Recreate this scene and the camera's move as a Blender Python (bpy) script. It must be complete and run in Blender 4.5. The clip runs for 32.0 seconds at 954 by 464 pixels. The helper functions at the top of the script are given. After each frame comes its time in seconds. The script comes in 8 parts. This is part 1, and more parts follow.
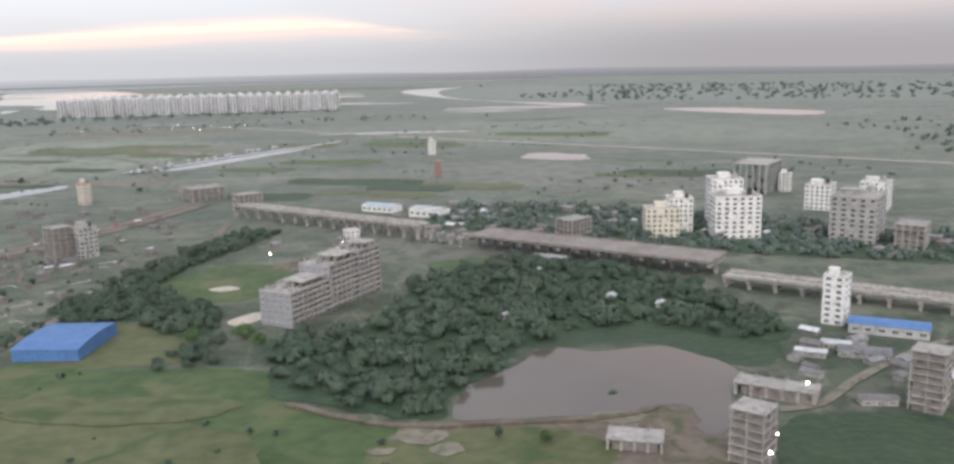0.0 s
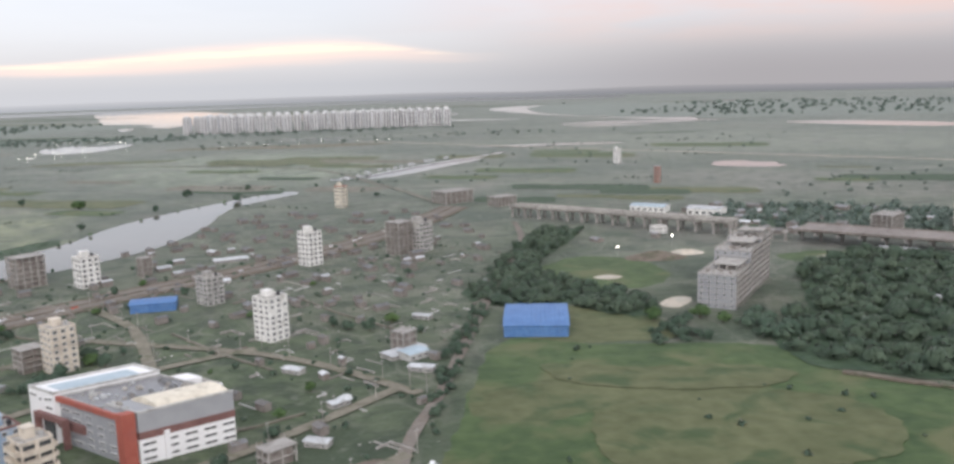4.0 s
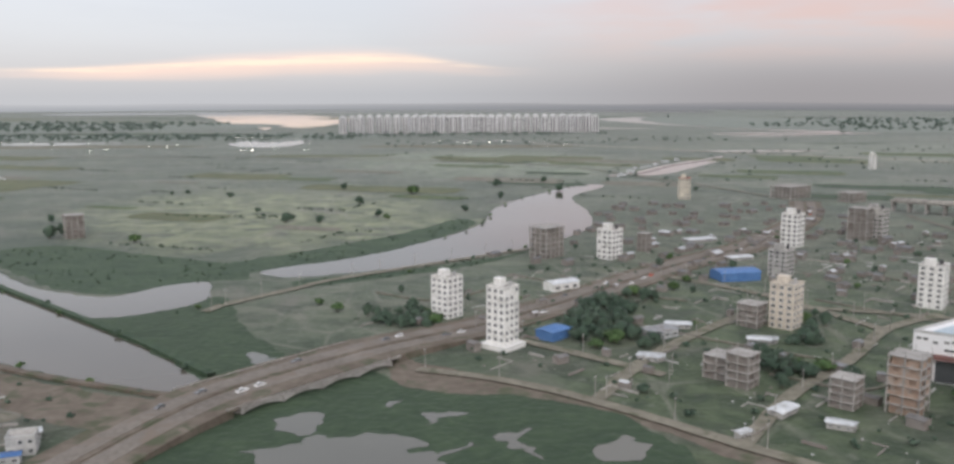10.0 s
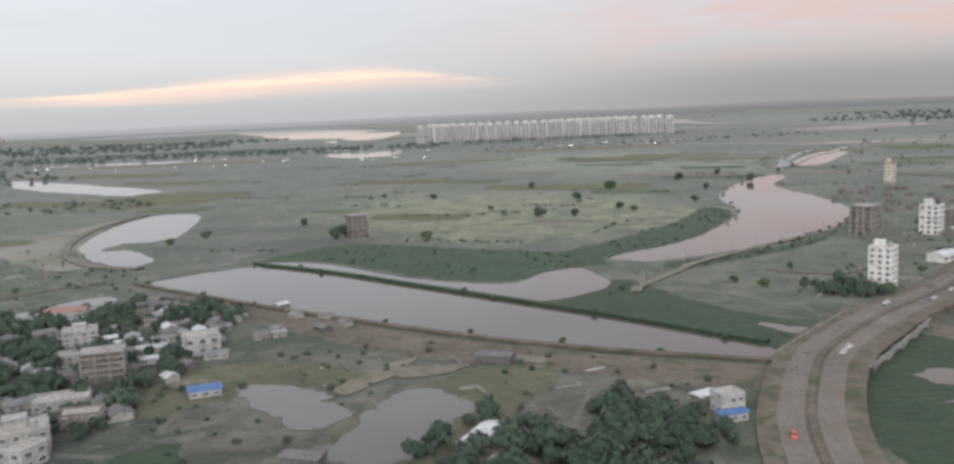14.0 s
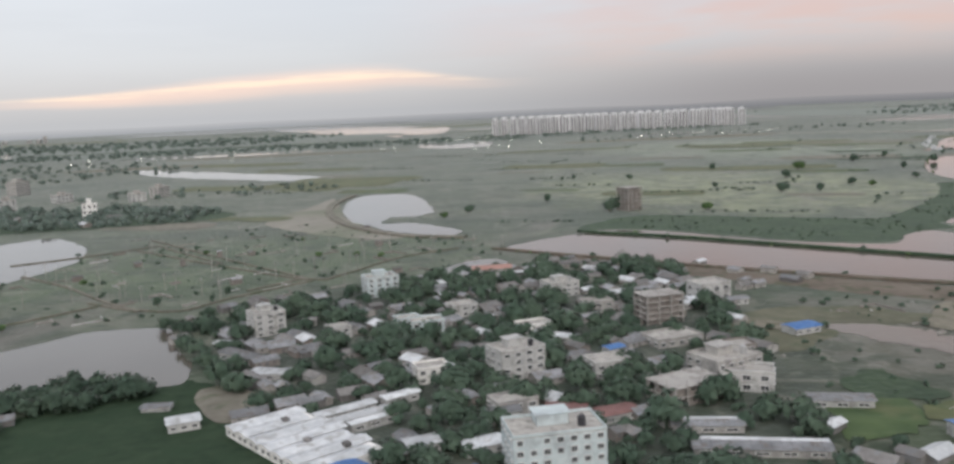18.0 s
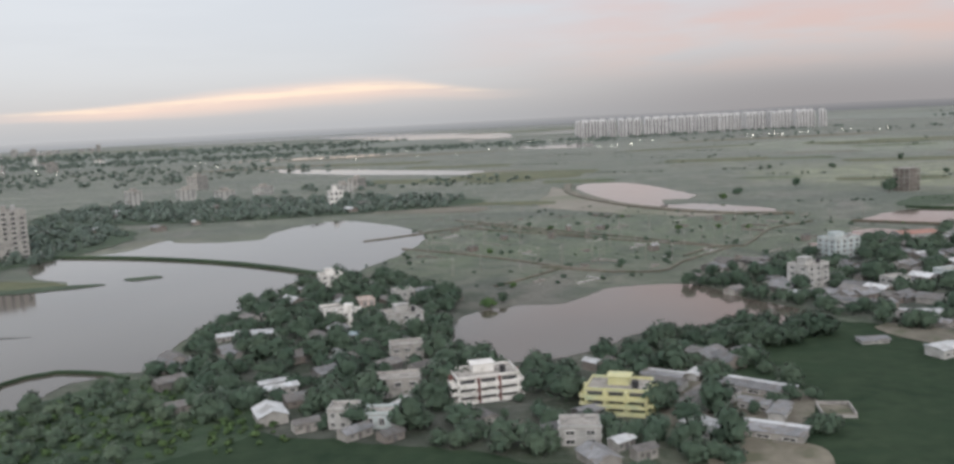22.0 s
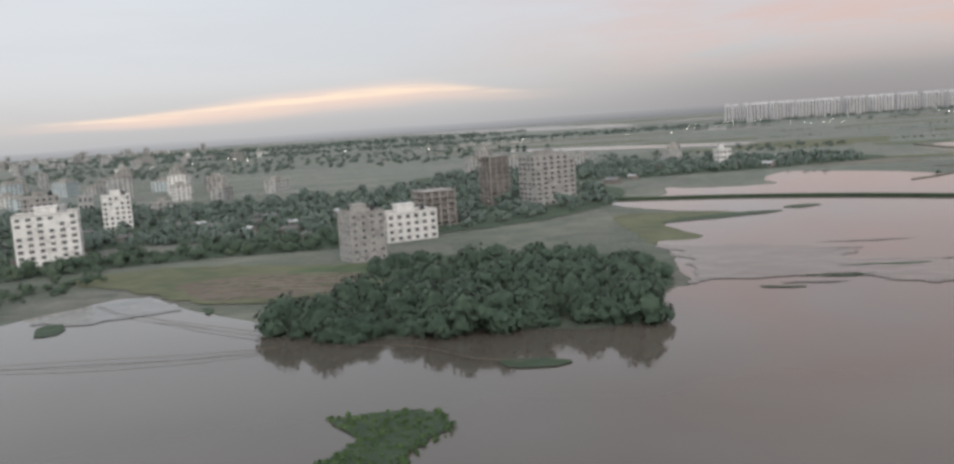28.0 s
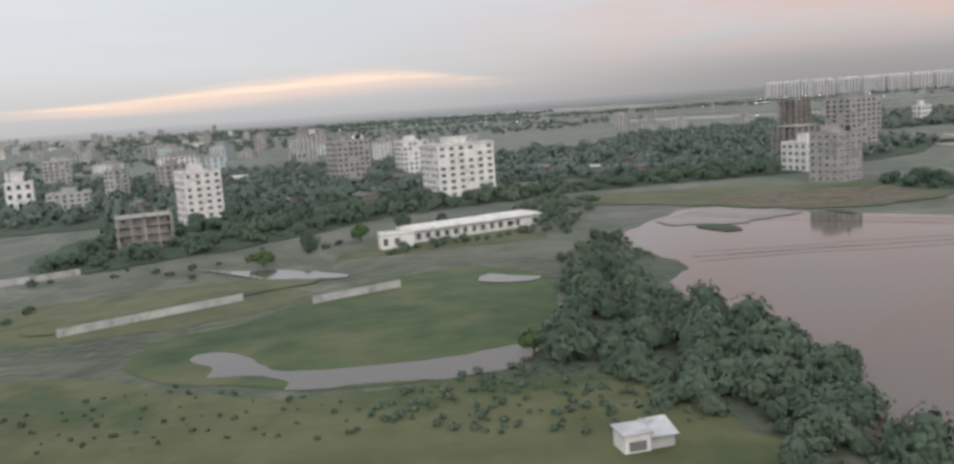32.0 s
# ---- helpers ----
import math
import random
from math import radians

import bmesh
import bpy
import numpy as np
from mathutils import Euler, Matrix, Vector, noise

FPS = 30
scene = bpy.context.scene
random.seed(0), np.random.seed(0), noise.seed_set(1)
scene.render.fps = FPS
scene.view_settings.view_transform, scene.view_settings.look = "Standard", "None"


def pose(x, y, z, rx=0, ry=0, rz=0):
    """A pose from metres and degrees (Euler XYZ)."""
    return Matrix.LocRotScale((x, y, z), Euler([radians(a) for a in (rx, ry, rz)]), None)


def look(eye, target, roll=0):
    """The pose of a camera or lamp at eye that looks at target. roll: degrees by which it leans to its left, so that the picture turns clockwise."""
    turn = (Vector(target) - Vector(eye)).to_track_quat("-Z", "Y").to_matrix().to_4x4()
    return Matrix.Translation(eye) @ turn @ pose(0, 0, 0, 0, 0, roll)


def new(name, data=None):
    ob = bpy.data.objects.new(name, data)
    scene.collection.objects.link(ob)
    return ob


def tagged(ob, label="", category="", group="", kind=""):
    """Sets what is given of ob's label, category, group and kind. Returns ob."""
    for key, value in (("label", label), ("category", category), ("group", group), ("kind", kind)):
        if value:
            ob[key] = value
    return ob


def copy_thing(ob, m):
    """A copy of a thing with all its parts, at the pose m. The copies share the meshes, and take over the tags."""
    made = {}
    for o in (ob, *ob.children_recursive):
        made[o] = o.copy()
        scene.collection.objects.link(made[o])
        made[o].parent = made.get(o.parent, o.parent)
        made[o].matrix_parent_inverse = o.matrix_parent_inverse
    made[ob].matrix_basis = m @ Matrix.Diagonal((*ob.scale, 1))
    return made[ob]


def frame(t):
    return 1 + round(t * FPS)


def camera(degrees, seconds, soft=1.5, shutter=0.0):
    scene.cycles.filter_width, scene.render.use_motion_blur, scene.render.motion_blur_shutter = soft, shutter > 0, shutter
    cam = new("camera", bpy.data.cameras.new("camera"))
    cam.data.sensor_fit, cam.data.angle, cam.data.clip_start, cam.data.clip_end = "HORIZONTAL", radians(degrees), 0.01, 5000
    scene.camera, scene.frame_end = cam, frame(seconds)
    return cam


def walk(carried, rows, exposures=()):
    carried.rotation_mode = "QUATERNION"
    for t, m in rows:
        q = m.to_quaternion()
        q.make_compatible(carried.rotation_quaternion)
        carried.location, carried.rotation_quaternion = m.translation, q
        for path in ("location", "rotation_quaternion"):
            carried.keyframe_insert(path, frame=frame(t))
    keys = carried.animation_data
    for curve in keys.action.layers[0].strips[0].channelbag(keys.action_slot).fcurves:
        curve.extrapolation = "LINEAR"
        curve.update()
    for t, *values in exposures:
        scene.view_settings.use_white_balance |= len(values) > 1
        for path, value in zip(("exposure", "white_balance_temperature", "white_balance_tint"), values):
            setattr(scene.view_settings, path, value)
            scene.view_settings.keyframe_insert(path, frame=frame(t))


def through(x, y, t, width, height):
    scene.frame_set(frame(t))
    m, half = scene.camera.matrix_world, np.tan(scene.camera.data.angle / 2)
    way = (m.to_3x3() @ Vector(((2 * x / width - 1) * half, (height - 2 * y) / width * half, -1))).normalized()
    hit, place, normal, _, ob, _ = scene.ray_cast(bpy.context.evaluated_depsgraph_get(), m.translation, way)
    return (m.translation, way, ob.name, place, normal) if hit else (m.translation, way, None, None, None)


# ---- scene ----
cam = camera(56.38, 32.0, soft=2.95)
ROWS = [
    (0, 0.00, 0.00, 98.73, -11.14, 1.22, -6.37),
    (0.5, -19.53, -0.00, 97.75, -10.90, 1.20, -5.58),
    (1, -39.06, -0.00, 96.77, -10.72, 1.04, -6.40),
    (1.5, -58.59, -0.00, 95.78, -10.62, 1.06, -5.72),
    (2, -78.11, -0.00, 94.79, -10.45, 0.99, -5.41),
    (2.5, -97.64, -0.01, 93.81, -10.22, 1.07, -4.97),
    (4.5, -175.75, -0.03, 89.85, -9.68, 1.82, -3.70),
    (5, -195.27, -0.03, 88.86, -9.82, 1.98, -3.21),
    (5.5, -214.80, -0.04, 87.86, -10.52, 2.56, -2.62),
    (6, -234.32, -0.05, 86.87, -11.28, 2.69, -1.24),
    (6.5, -253.84, -0.06, 85.87, -12.94, 2.14, -2.13),
    (7, -273.37, -0.07, 84.87, -12.95, 1.56, -2.87),
    (7.5, -292.89, -0.09, 83.87, -12.89, 1.50, -1.18),
    (8, -312.41, -0.10, 82.86, -12.16, 0.47, -0.87),
    (8.5, -331.93, -0.12, 81.86, -10.94, 0.27, -0.76),
    (9, -351.45, -0.13, 80.85, -9.89, -0.19, -2.99),
    (9.5, -370.97, -0.15, 79.84, -9.29, -0.39, -4.04),
    (10, -390.49, -0.17, 78.83, -8.83, 0.14, -1.82),
    (10.5, -410.00, -0.19, 77.81, -8.74, 0.41, -3.70),
    (11, -429.52, -0.21, 76.79, -8.57, 0.99, -1.17),
    (11.5, -449.03, -0.24, 75.77, -8.59, 1.35, -1.51),
    (12, -468.55, -0.26, 74.75, -8.52, 1.66, -1.82),
    (12.5, -488.06, -0.29, 73.73, -8.44, 1.91, -1.92),
    (13, -507.57, -0.32, 72.70, -8.23, 2.13, -1.79),
    (13.5, -527.09, -0.35, 71.67, -8.14, 2.26, -1.91),
    (14, -546.60, -0.38, 70.63, -8.07, 2.32, -1.95),
    (14.5, -566.11, -0.41, 69.59, -7.91, 2.18, -1.47),
    (16.5, -644.13, -0.57, 65.40, -8.40, 2.48, -3.03),
    (17, -663.63, -0.61, 64.35, -8.21, 2.85, -0.99),
    (17.5, -683.13, -0.66, 63.29, -8.21, 2.48, -2.78),
    (18, -702.64, -0.71, 62.22, -8.07, 2.53, -2.15),
    (18.5, -722.13, -0.76, 61.16, -7.91, 2.55, -1.66),
    (19, -741.63, -0.81, 60.08, -7.82, 2.24, -3.65),
    (19.5, -761.13, -0.87, 59.01, -7.50, 2.64, -1.12),
    (20, -780.62, -0.92, 57.93, -7.46, 2.41, -3.38),
    (20.5, -800.12, -0.98, 56.84, -7.38, 2.81, -1.06),
    (21, -819.61, -1.05, 55.75, -7.38, 2.66, -2.57),
    (21.5, -839.10, -1.11, 54.66, -7.34, 2.78, -1.87),
    (22, -858.59, -1.18, 53.56, -7.36, 2.82, -1.79),
    (22.5, -878.08, -1.25, 52.46, -7.30, 2.91, -2.32),
    (23, -897.56, -1.32, 51.35, -7.09, 3.11, -0.81),
    (23.5, -917.05, -1.39, 50.23, -6.92, 3.19, -1.03),
    (24, -936.53, -1.47, 49.12, -6.76, 3.50, -0.87),
    (24.5, -956.01, -1.55, 47.99, -6.56, 3.97, -0.48),
    (25, -975.49, -1.64, 46.86, -6.41, 4.22, -0.34),
    (25.5, -994.97, -1.72, 45.73, -6.28, 4.16, 0.00),
    (27.5, -1072.86, -2.10, 41.13, -7.29, 3.73, -1.44),
    (28, -1092.33, -2.20, 39.97, -7.17, 3.90, 0.27),
    (28.5, -1111.79, -2.30, 38.80, -7.19, 3.51, -2.24),
    (29, -1131.26, -2.41, 37.62, -6.94, 3.75, -0.61),
    (29.5, -1150.72, -2.52, 36.44, -6.90, 3.97, -0.65),
    (30, -1170.18, -2.63, 35.25, -7.61, 4.09, -1.85),
    (30.5, -1189.64, -2.75, 34.06, -7.93, 4.57, -0.02),
    (31, -1209.09, -2.87, 32.86, -8.14, 4.05, -2.48),
    (31.5, -1228.55, -2.99, 31.65, -8.02, 4.22, -0.83),
    (32, -1248.00, -3.12, 30.44, -8.09, 3.95, -1.67),
]
walk(cam, [(t, pose(x, y, z, 90 + pitch, roll, yaw)) for t, x, y, z, pitch, roll, yaw in ROWS],
     [(0, 0.28, 6400, 12), (5, 0.25, 6400, 12), (8, 0.21, 6420, 12), (10, 0.04, 6450, 11), (13, 0.02, 6480, 10), (17, -0.02, 6500, 10), (21, -0.04, 6500, 10), (24, -0.14, 6550, 10), (28, -0.12, 6550, 10), (32, -0.10, 6550, 10)])

# ---------------------------------------------------------------- world and sun
world = bpy.data.worlds.new("evening_sky")
scene.world = world
world.use_nodes = True
wt = world.node_tree
wt.nodes.clear()


def wn(kind, **values):
    n = wt.nodes.new(kind)
    for k, v in values.items():
        n.inputs[int(k[1:])].default_value = v
    return n


def wmath(op, a, b=None, c=None, clamp=False):
    n = wt.nodes.new("ShaderNodeMath")
    n.operation = op
    n.use_clamp = clamp
    for i, v in enumerate((a, b, c)):
        if v is None:
            continue
        if isinstance(v, (int, float)):
            n.inputs[i].default_value = v
        else:
            wt.links.new(v, n.inputs[i])
    return n.outputs[0]


def wsmooth(v, a, b):
    n = wt.nodes.new("ShaderNodeMapRange")
    n.interpolation_type = "SMOOTHSTEP"
    wt.links.new(v, n.inputs[0])
    n.inputs[1].default_value, n.inputs[2].default_value = a, b
    return n.outputs[0]


def wmix(fac, a, b):
    n = wt.nodes.new("ShaderNodeMix")
    n.data_type = "RGBA"
    wt.links.new(fac, n.inputs[0])
    for i, v in ((6, a), (7, b)):
        if isinstance(v, tuple):
            n.inputs[i].default_value = (*v, 1)
        else:
            wt.links.new(v, n.inputs[i])
    return n.outputs[2]


coord = wn("ShaderNodeTexCoord")
xyz = wn("ShaderNodeSeparateXYZ")
wt.links.new(coord.outputs["Generated"], xyz.inputs[0])
dx, dy, dz = xyz.outputs
ramp = wn("ShaderNodeValToRGB")
els = ramp.color_ramp.elements
els[0].position, els[0].color = 0.0, (0.475, 0.48, 0.495, 1)
els[1].position, els[1].color = 1.0, (0.76, 0.78, 0.84, 1)
for p, c in ((0.022, (0.56, 0.543, 0.537)), (0.06, (0.59, 0.586, 0.582)), (0.13, (0.608, 0.612, 0.605)), (0.25, (0.598, 0.608, 0.605)), (0.45, (0.675, 0.69, 0.70))):
    e = els.new(p)
    e.color = (*c, 1)
wt.links.new(dz, ramp.inputs[0])
# soft cloud cover over the whole dome
stretch = wn("ShaderNodeVectorMath")
stretch.operation = "MULTIPLY"
stretch.inputs[1].default_value = (2.0, 2.0, 14.0)
wt.links.new(coord.outputs["Generated"], stretch.inputs[0])
cloud = wn("ShaderNodeTexNoise", i2=1.6, i3=5.0, i4=0.55)
wt.links.new(stretch.outputs[0], cloud.inputs["Vector"])
# warm side of the dusk, towards the north-east
u = wmath("DIVIDE", dx, wmath("MAXIMUM", dy, 0.05))
front = wsmooth(dy, 0.1, 0.5)
low = wmath("MULTIPLY", wsmooth(dz, 0.02, 0.07), wmath("SUBTRACT", 1.0, wsmooth(dz, 0.2, 0.5)))
warm = wmath("MULTIPLY", wmath("MULTIPLY", wsmooth(u, -0.12, 0.36), front), wmath("MULTIPLY", low, wsmooth(cloud.outputs[0], 0.24, 0.56)))
grey = wmix(wmath("MULTIPLY", wsmooth(cloud.outputs[0], 0.42, 0.62), 0.16), ramp.outputs[0], (0.465, 0.462, 0.46))
shade = wmath("MULTIPLY", wmath("MULTIPLY", wsmooth(u, -0.08, 0.42), front), wmath("SUBTRACT", 1.0, wsmooth(dz, 0.005, 0.085)))
grey = wmix(wmath("MULTIPLY", shade, 0.8), grey, (0.335, 0.312, 0.315))
billow = wn("ShaderNodeTexNoise", i2=3.4, i3=4.0, i4=0.5)
wt.links.new(stretch.outputs[0], billow.inputs["Vector"])
patchy = wmath("ADD", 0.55, wmath("MULTIPLY", wsmooth(billow.outputs[0], 0.36, 0.62), 0.45))
pink = wmix(wmath("MULTIPLY", warm, patchy), grey, (0.68, 0.49, 0.42))
# one long lit cloud low over the horizon: a soft bank with brighter streaks along its upper edge
v = wmath("DIVIDE", dz, wmath("MAXIMUM", dy, 0.05))
rise = wmath("ADD", 0.0255, wmath("MULTIPLY", wmath("MULTIPLY", wsmooth(u, -0.42, -0.07), wmath("SUBTRACT", 1.0, wsmooth(u, -0.07, 0.08))), 0.0125))
streaks = wn("ShaderNodeVectorMath")
streaks.operation = "MULTIPLY"
streaks.inputs[1].default_value = (7.0, 7.0, 130.0)
wt.links.new(coord.outputs["Generated"], streaks.inputs[0])
wisp = wn("ShaderNodeTexNoise", i2=1.0, i3=5.0, i4=0.6)
wt.links.new(streaks.outputs[0], wisp.inputs["Vector"])
off = wmath("ADD", wmath("SUBTRACT", v, rise), wmath("MULTIPLY", wmath("SUBTRACT", wisp.outputs[0], 0.5), 0.010))
width = wmath("ADD", 0.0058, wmath("MULTIPLY", wmath("MULTIPLY", wsmooth(u, -0.5, -0.2), wmath("SUBTRACT", 1.0, wsmooth(u, -0.12, 0.08))), 0.0085))
ends = wmath("MULTIPLY", wsmooth(u, -0.58, -0.34), wmath("SUBTRACT", 1.0, wsmooth(u, -0.10, 0.12)))
bank = wmath("MULTIPLY", wmath("SUBTRACT", 1.0, wsmooth(wmath("DIVIDE", wmath("ABSOLUTE", wmath("ADD", off, 0.0025)), width), 0.1, 1.35)), wmath("MULTIPLY", ends, front))
glow = wmix(wmath("MULTIPLY", bank, 0.88), pink, (0.85, 0.645, 0.545))
crest = wmath("SUBTRACT", 1.0, wsmooth(wmath("DIVIDE", wmath("ABSOLUTE", wmath("SUBTRACT", off, 0.0015)), wmath("MULTIPLY", width, 0.42)), 0.1, 1.3))
lit = wmath("MULTIPLY", wmath("MULTIPLY", crest, wsmooth(wisp.outputs[0], 0.40, 0.58)), wmath("MULTIPLY", ends, front))
glow = wmix(wmath("MULTIPLY", lit, 0.9), glow, (1.0, 0.79, 0.60))
west = wn("ShaderNodeVectorMath")
west.operation = "SCALE"
wt.links.new(glow, west.inputs[0])
side = wmath("ADD", 0.97, wmath("MULTIPLY", wsmooth(wmath("MULTIPLY", dx, -1.0), -0.35, 0.45), 0.17))
wt.links.new(side, west.inputs["Scale"])
glow = west.outputs[0]
cover = wn("ShaderNodeBackground", i1=1.0)
wt.links.new(glow, cover.inputs[0])
sky = wn("ShaderNodeTexSky")
sky.sky_type = "NISHITA"
sky.sun_disc = False
sky.air_density, sky.dust_density, sky.ozone_density = 0.5, 4.0, 0.3
sky.sun_elevation, sky.sun_rotation = radians(38), radians(180)
blue = wn("ShaderNodeBackground", i1=0.05)
wt.links.new(sky.outputs[0], blue.inputs[0])
both = wn("ShaderNodeAddShader")
wt.links.new(cover.outputs[0], both.inputs[0])
wt.links.new(blue.outputs[0], both.inputs[1])
out = wn("ShaderNodeOutputWorld")
wt.links.new(both.outputs[0], out.inputs[0])

sun = new("sun", bpy.data.lights.new("sun", "SUN"))
sun.data.energy, sun.data.angle, sun.data.color = 0.62, radians(40), (1.0, 1.0, 1.0)
sun.matrix_world = look((0, -640, 500), (0, 0, 0))
scene.view_settings.exposure = 0.0


# ---------------------------------------------------------------- materials
def material(name, dark, light, scale=1.0, rough=0.85, bump=0.3, third=None, big=0.08, sheen=0.0, metal=0.0, tint=0.0, spec=0.3, island=0.0, through=0.0):
    """Two scales of noise between two base colours, an optional third in large stains, relief, and a little change from piece to piece."""
    m = bpy.data.materials.new(name)
    m.use_nodes = True
    nt = m.node_tree
    b = nt.nodes["Principled BSDF"]
    geo = nt.nodes.new("ShaderNodeNewGeometry")
    fine = nt.nodes.new("ShaderNodeTexNoise")
    fine.inputs["Scale"].default_value, fine.inputs["Detail"].default_value = scale, 6
    wide = nt.nodes.new("ShaderNodeTexNoise")
    wide.inputs["Scale"].default_value, wide.inputs["Detail"].default_value = scale * big, 4
    for n in (fine, wide):
        nt.links.new(geo.outputs["Position"], n.inputs["Vector"])
    add = nt.nodes.new("ShaderNodeMath")
    add.operation = "MULTIPLY_ADD"
    nt.links.new(fine.outputs[0], add.inputs[0])
    add.inputs[1].default_value = 0.5
    half = nt.nodes.new("ShaderNodeMath")
    half.operation = "MULTIPLY"
    half.inputs[1].default_value = 0.5
    nt.links.new(wide.outputs[0], half.inputs[0])
    nt.links.new(half.outputs[0], add.inputs[2])
    r = nt.nodes.new("ShaderNodeValToRGB")
    e = r.color_ramp.elements
    e[0].position, e[0].color = 0.36, (*dark, 1)
    e[1].position, e[1].color = 0.64, (*light, 1)
    nt.links.new(add.outputs[0], r.inputs[0])
    colour = r.outputs[0]
    if third:
        st = nt.nodes.new("ShaderNodeTexNoise")
        st.inputs["Scale"].default_value, st.inputs["Detail"].default_value, st.inputs["Distortion"].default_value = scale * big * 2.3, 5, 0.6
        nt.links.new(geo.outputs["Position"], st.inputs["Vector"])
        mr = nt.nodes.new("ShaderNodeMapRange")
        mr.inputs[1].default_value, mr.inputs[2].default_value = 0.52, 0.66
        nt.links.new(st.outputs[0], mr.inputs[0])
        mx = nt.nodes.new("ShaderNodeMix")
        mx.data_type = "RGBA"
        nt.links.new(mr.outputs[0], mx.inputs[0])
        nt.links.new(colour, mx.inputs[6])
        mx.inputs[7].default_value = (*third, 1)
        colour = mx.outputs[2]
    if tint:
        info = nt.nodes.new("ShaderNodeObjectInfo")
        mr = nt.nodes.new("ShaderNodeMapRange")
        mr.inputs[3].default_value, mr.inputs[4].default_value = 1 - tint, 1 + tint
        nt.links.new(info.outputs["Random"], mr.inputs[0])
        hs = nt.nodes.new("ShaderNodeHueSaturation")
        nt.links.new(mr.outputs[0], hs.inputs["Value"])
        nt.links.new(colour, hs.inputs["Color"])
        colour = hs.outputs[0]
    if island:
        mr = nt.nodes.new("ShaderNodeMapRange")
        mr.inputs[3].default_value, mr.inputs[4].default_value = 1 - island, 1 + island
        nt.links.new(geo.outputs["Random Per Island"], mr.inputs[0])
        hs = nt.nodes.new("ShaderNodeHueSaturation")
        nt.links.new(mr.outputs[0], hs.inputs["Value"])
        nt.links.new(colour, hs.inputs["Color"])
        colour = hs.outputs[0]
    nt.links.new(colour, b.inputs["Base Color"])
    b.inputs["Roughness"].default_value = rough
    b.inputs["Metallic"].default_value = metal
    b.inputs["Specular IOR Level"].default_value = spec
    b.inputs["Sheen Weight"].default_value = sheen
    b.inputs["Sheen Roughness"].default_value = 0.3
    if bump:
        bp = nt.nodes.new("ShaderNodeBump")
        bp.inputs["Strength"].default_value, bp.inputs["Distance"].default_value = bump, 0.25 / scale
        nt.links.new(fine.outputs[0], bp.inputs["Height"])
        nt.links.new(bp.outputs[0], b.inputs["Normal"])
    if through:
        tr = nt.nodes.new("ShaderNodeBsdfTranslucent")
        nt.links.new(colour, tr.inputs["Color"])
        ms = nt.nodes.new("ShaderNodeMixShader")
        ms.inputs[0].default_value = through
        nt.links.new(b.outputs[0], ms.inputs[1])
        nt.links.new(tr.outputs[0], ms.inputs[2])
        nt.links.new(ms.outputs[0], nt.nodes["Material Output"].inputs["Surface"])
    return m


M = {}
M["grass"] = material("grass", (0.060, 0.089, 0.045), (0.136, 0.179, 0.095), 0.22, 0.9, 0.4, (0.160, 0.169, 0.108), 0.12, 0.25)
M["rice"] = material("wet_green_field", (0.036, 0.066, 0.025), (0.082, 0.121, 0.047), 0.18, 0.9, 0.3, (0.112, 0.122, 0.058), 0.12, 0.12)
M["olive"] = material("dry_olive_field", (0.072, 0.084, 0.036), (0.128, 0.138, 0.069), 0.2, 0.9, 0.3, (0.054, 0.082, 0.034), 0.15, 0.12)
M["drygrass"] = material("brownish_dry_grass", (0.080, 0.082, 0.052), (0.140, 0.138, 0.094), 0.25, 0.9, 0.3, (0.070, 0.084, 0.048), 0.2, 0.12)
M["hyacinth"] = material("floating_plants", (0.026, 0.047, 0.027), (0.052, 0.082, 0.044), 0.35, 0.85, 0.8, (0.038, 0.064, 0.036), 0.2, 0.08)
M["paddy"] = material("deep_green_plants", (0.023, 0.042, 0.025), (0.045, 0.068, 0.041), 0.3, 0.95, 0.5, (0.033, 0.056, 0.033), 0.2, 0.0, spec=0.1)
M["reed"] = material("reed_bank", (0.024, 0.048, 0.026), (0.055, 0.090, 0.048), 0.3, 0.9, 0.8, (0.032, 0.060, 0.036), 0.2, 0.1)
M["dirt"] = material("trodden_earth", (0.120, 0.110, 0.090), (0.215, 0.201, 0.164), 0.35, 0.9, 0.3, (0.103, 0.110, 0.074), 0.2, 0.1)
M["track"] = material("pale_dry_track", (0.155, 0.143, 0.113), (0.240, 0.222, 0.177), 0.35, 0.9, 0.3, (0.116, 0.119, 0.080), 0.25)
M["redearth"] = material("reddish_earth", (0.111, 0.089, 0.071), (0.185, 0.158, 0.130), 0.35, 0.9, 0.3, (0.082, 0.091, 0.056), 0.2)
M["silt"] = material("dull_silt", (0.195, 0.185, 0.155), (0.285, 0.268, 0.228), 0.1, 0.9, 0.2, (0.160, 0.172, 0.125), 0.05, 0.1)
M["sand"] = material("pale_sand", (0.40, 0.36, 0.30), (0.58, 0.52, 0.44), 0.5, 0.9, 0.2, (0.42, 0.40, 0.35), 0.15)
M["mud"] = material("grey_mud_flat", (0.098, 0.096, 0.087), (0.150, 0.147, 0.132), 0.12, 0.17, 0.1, (0.093, 0.092, 0.085), 0.2)
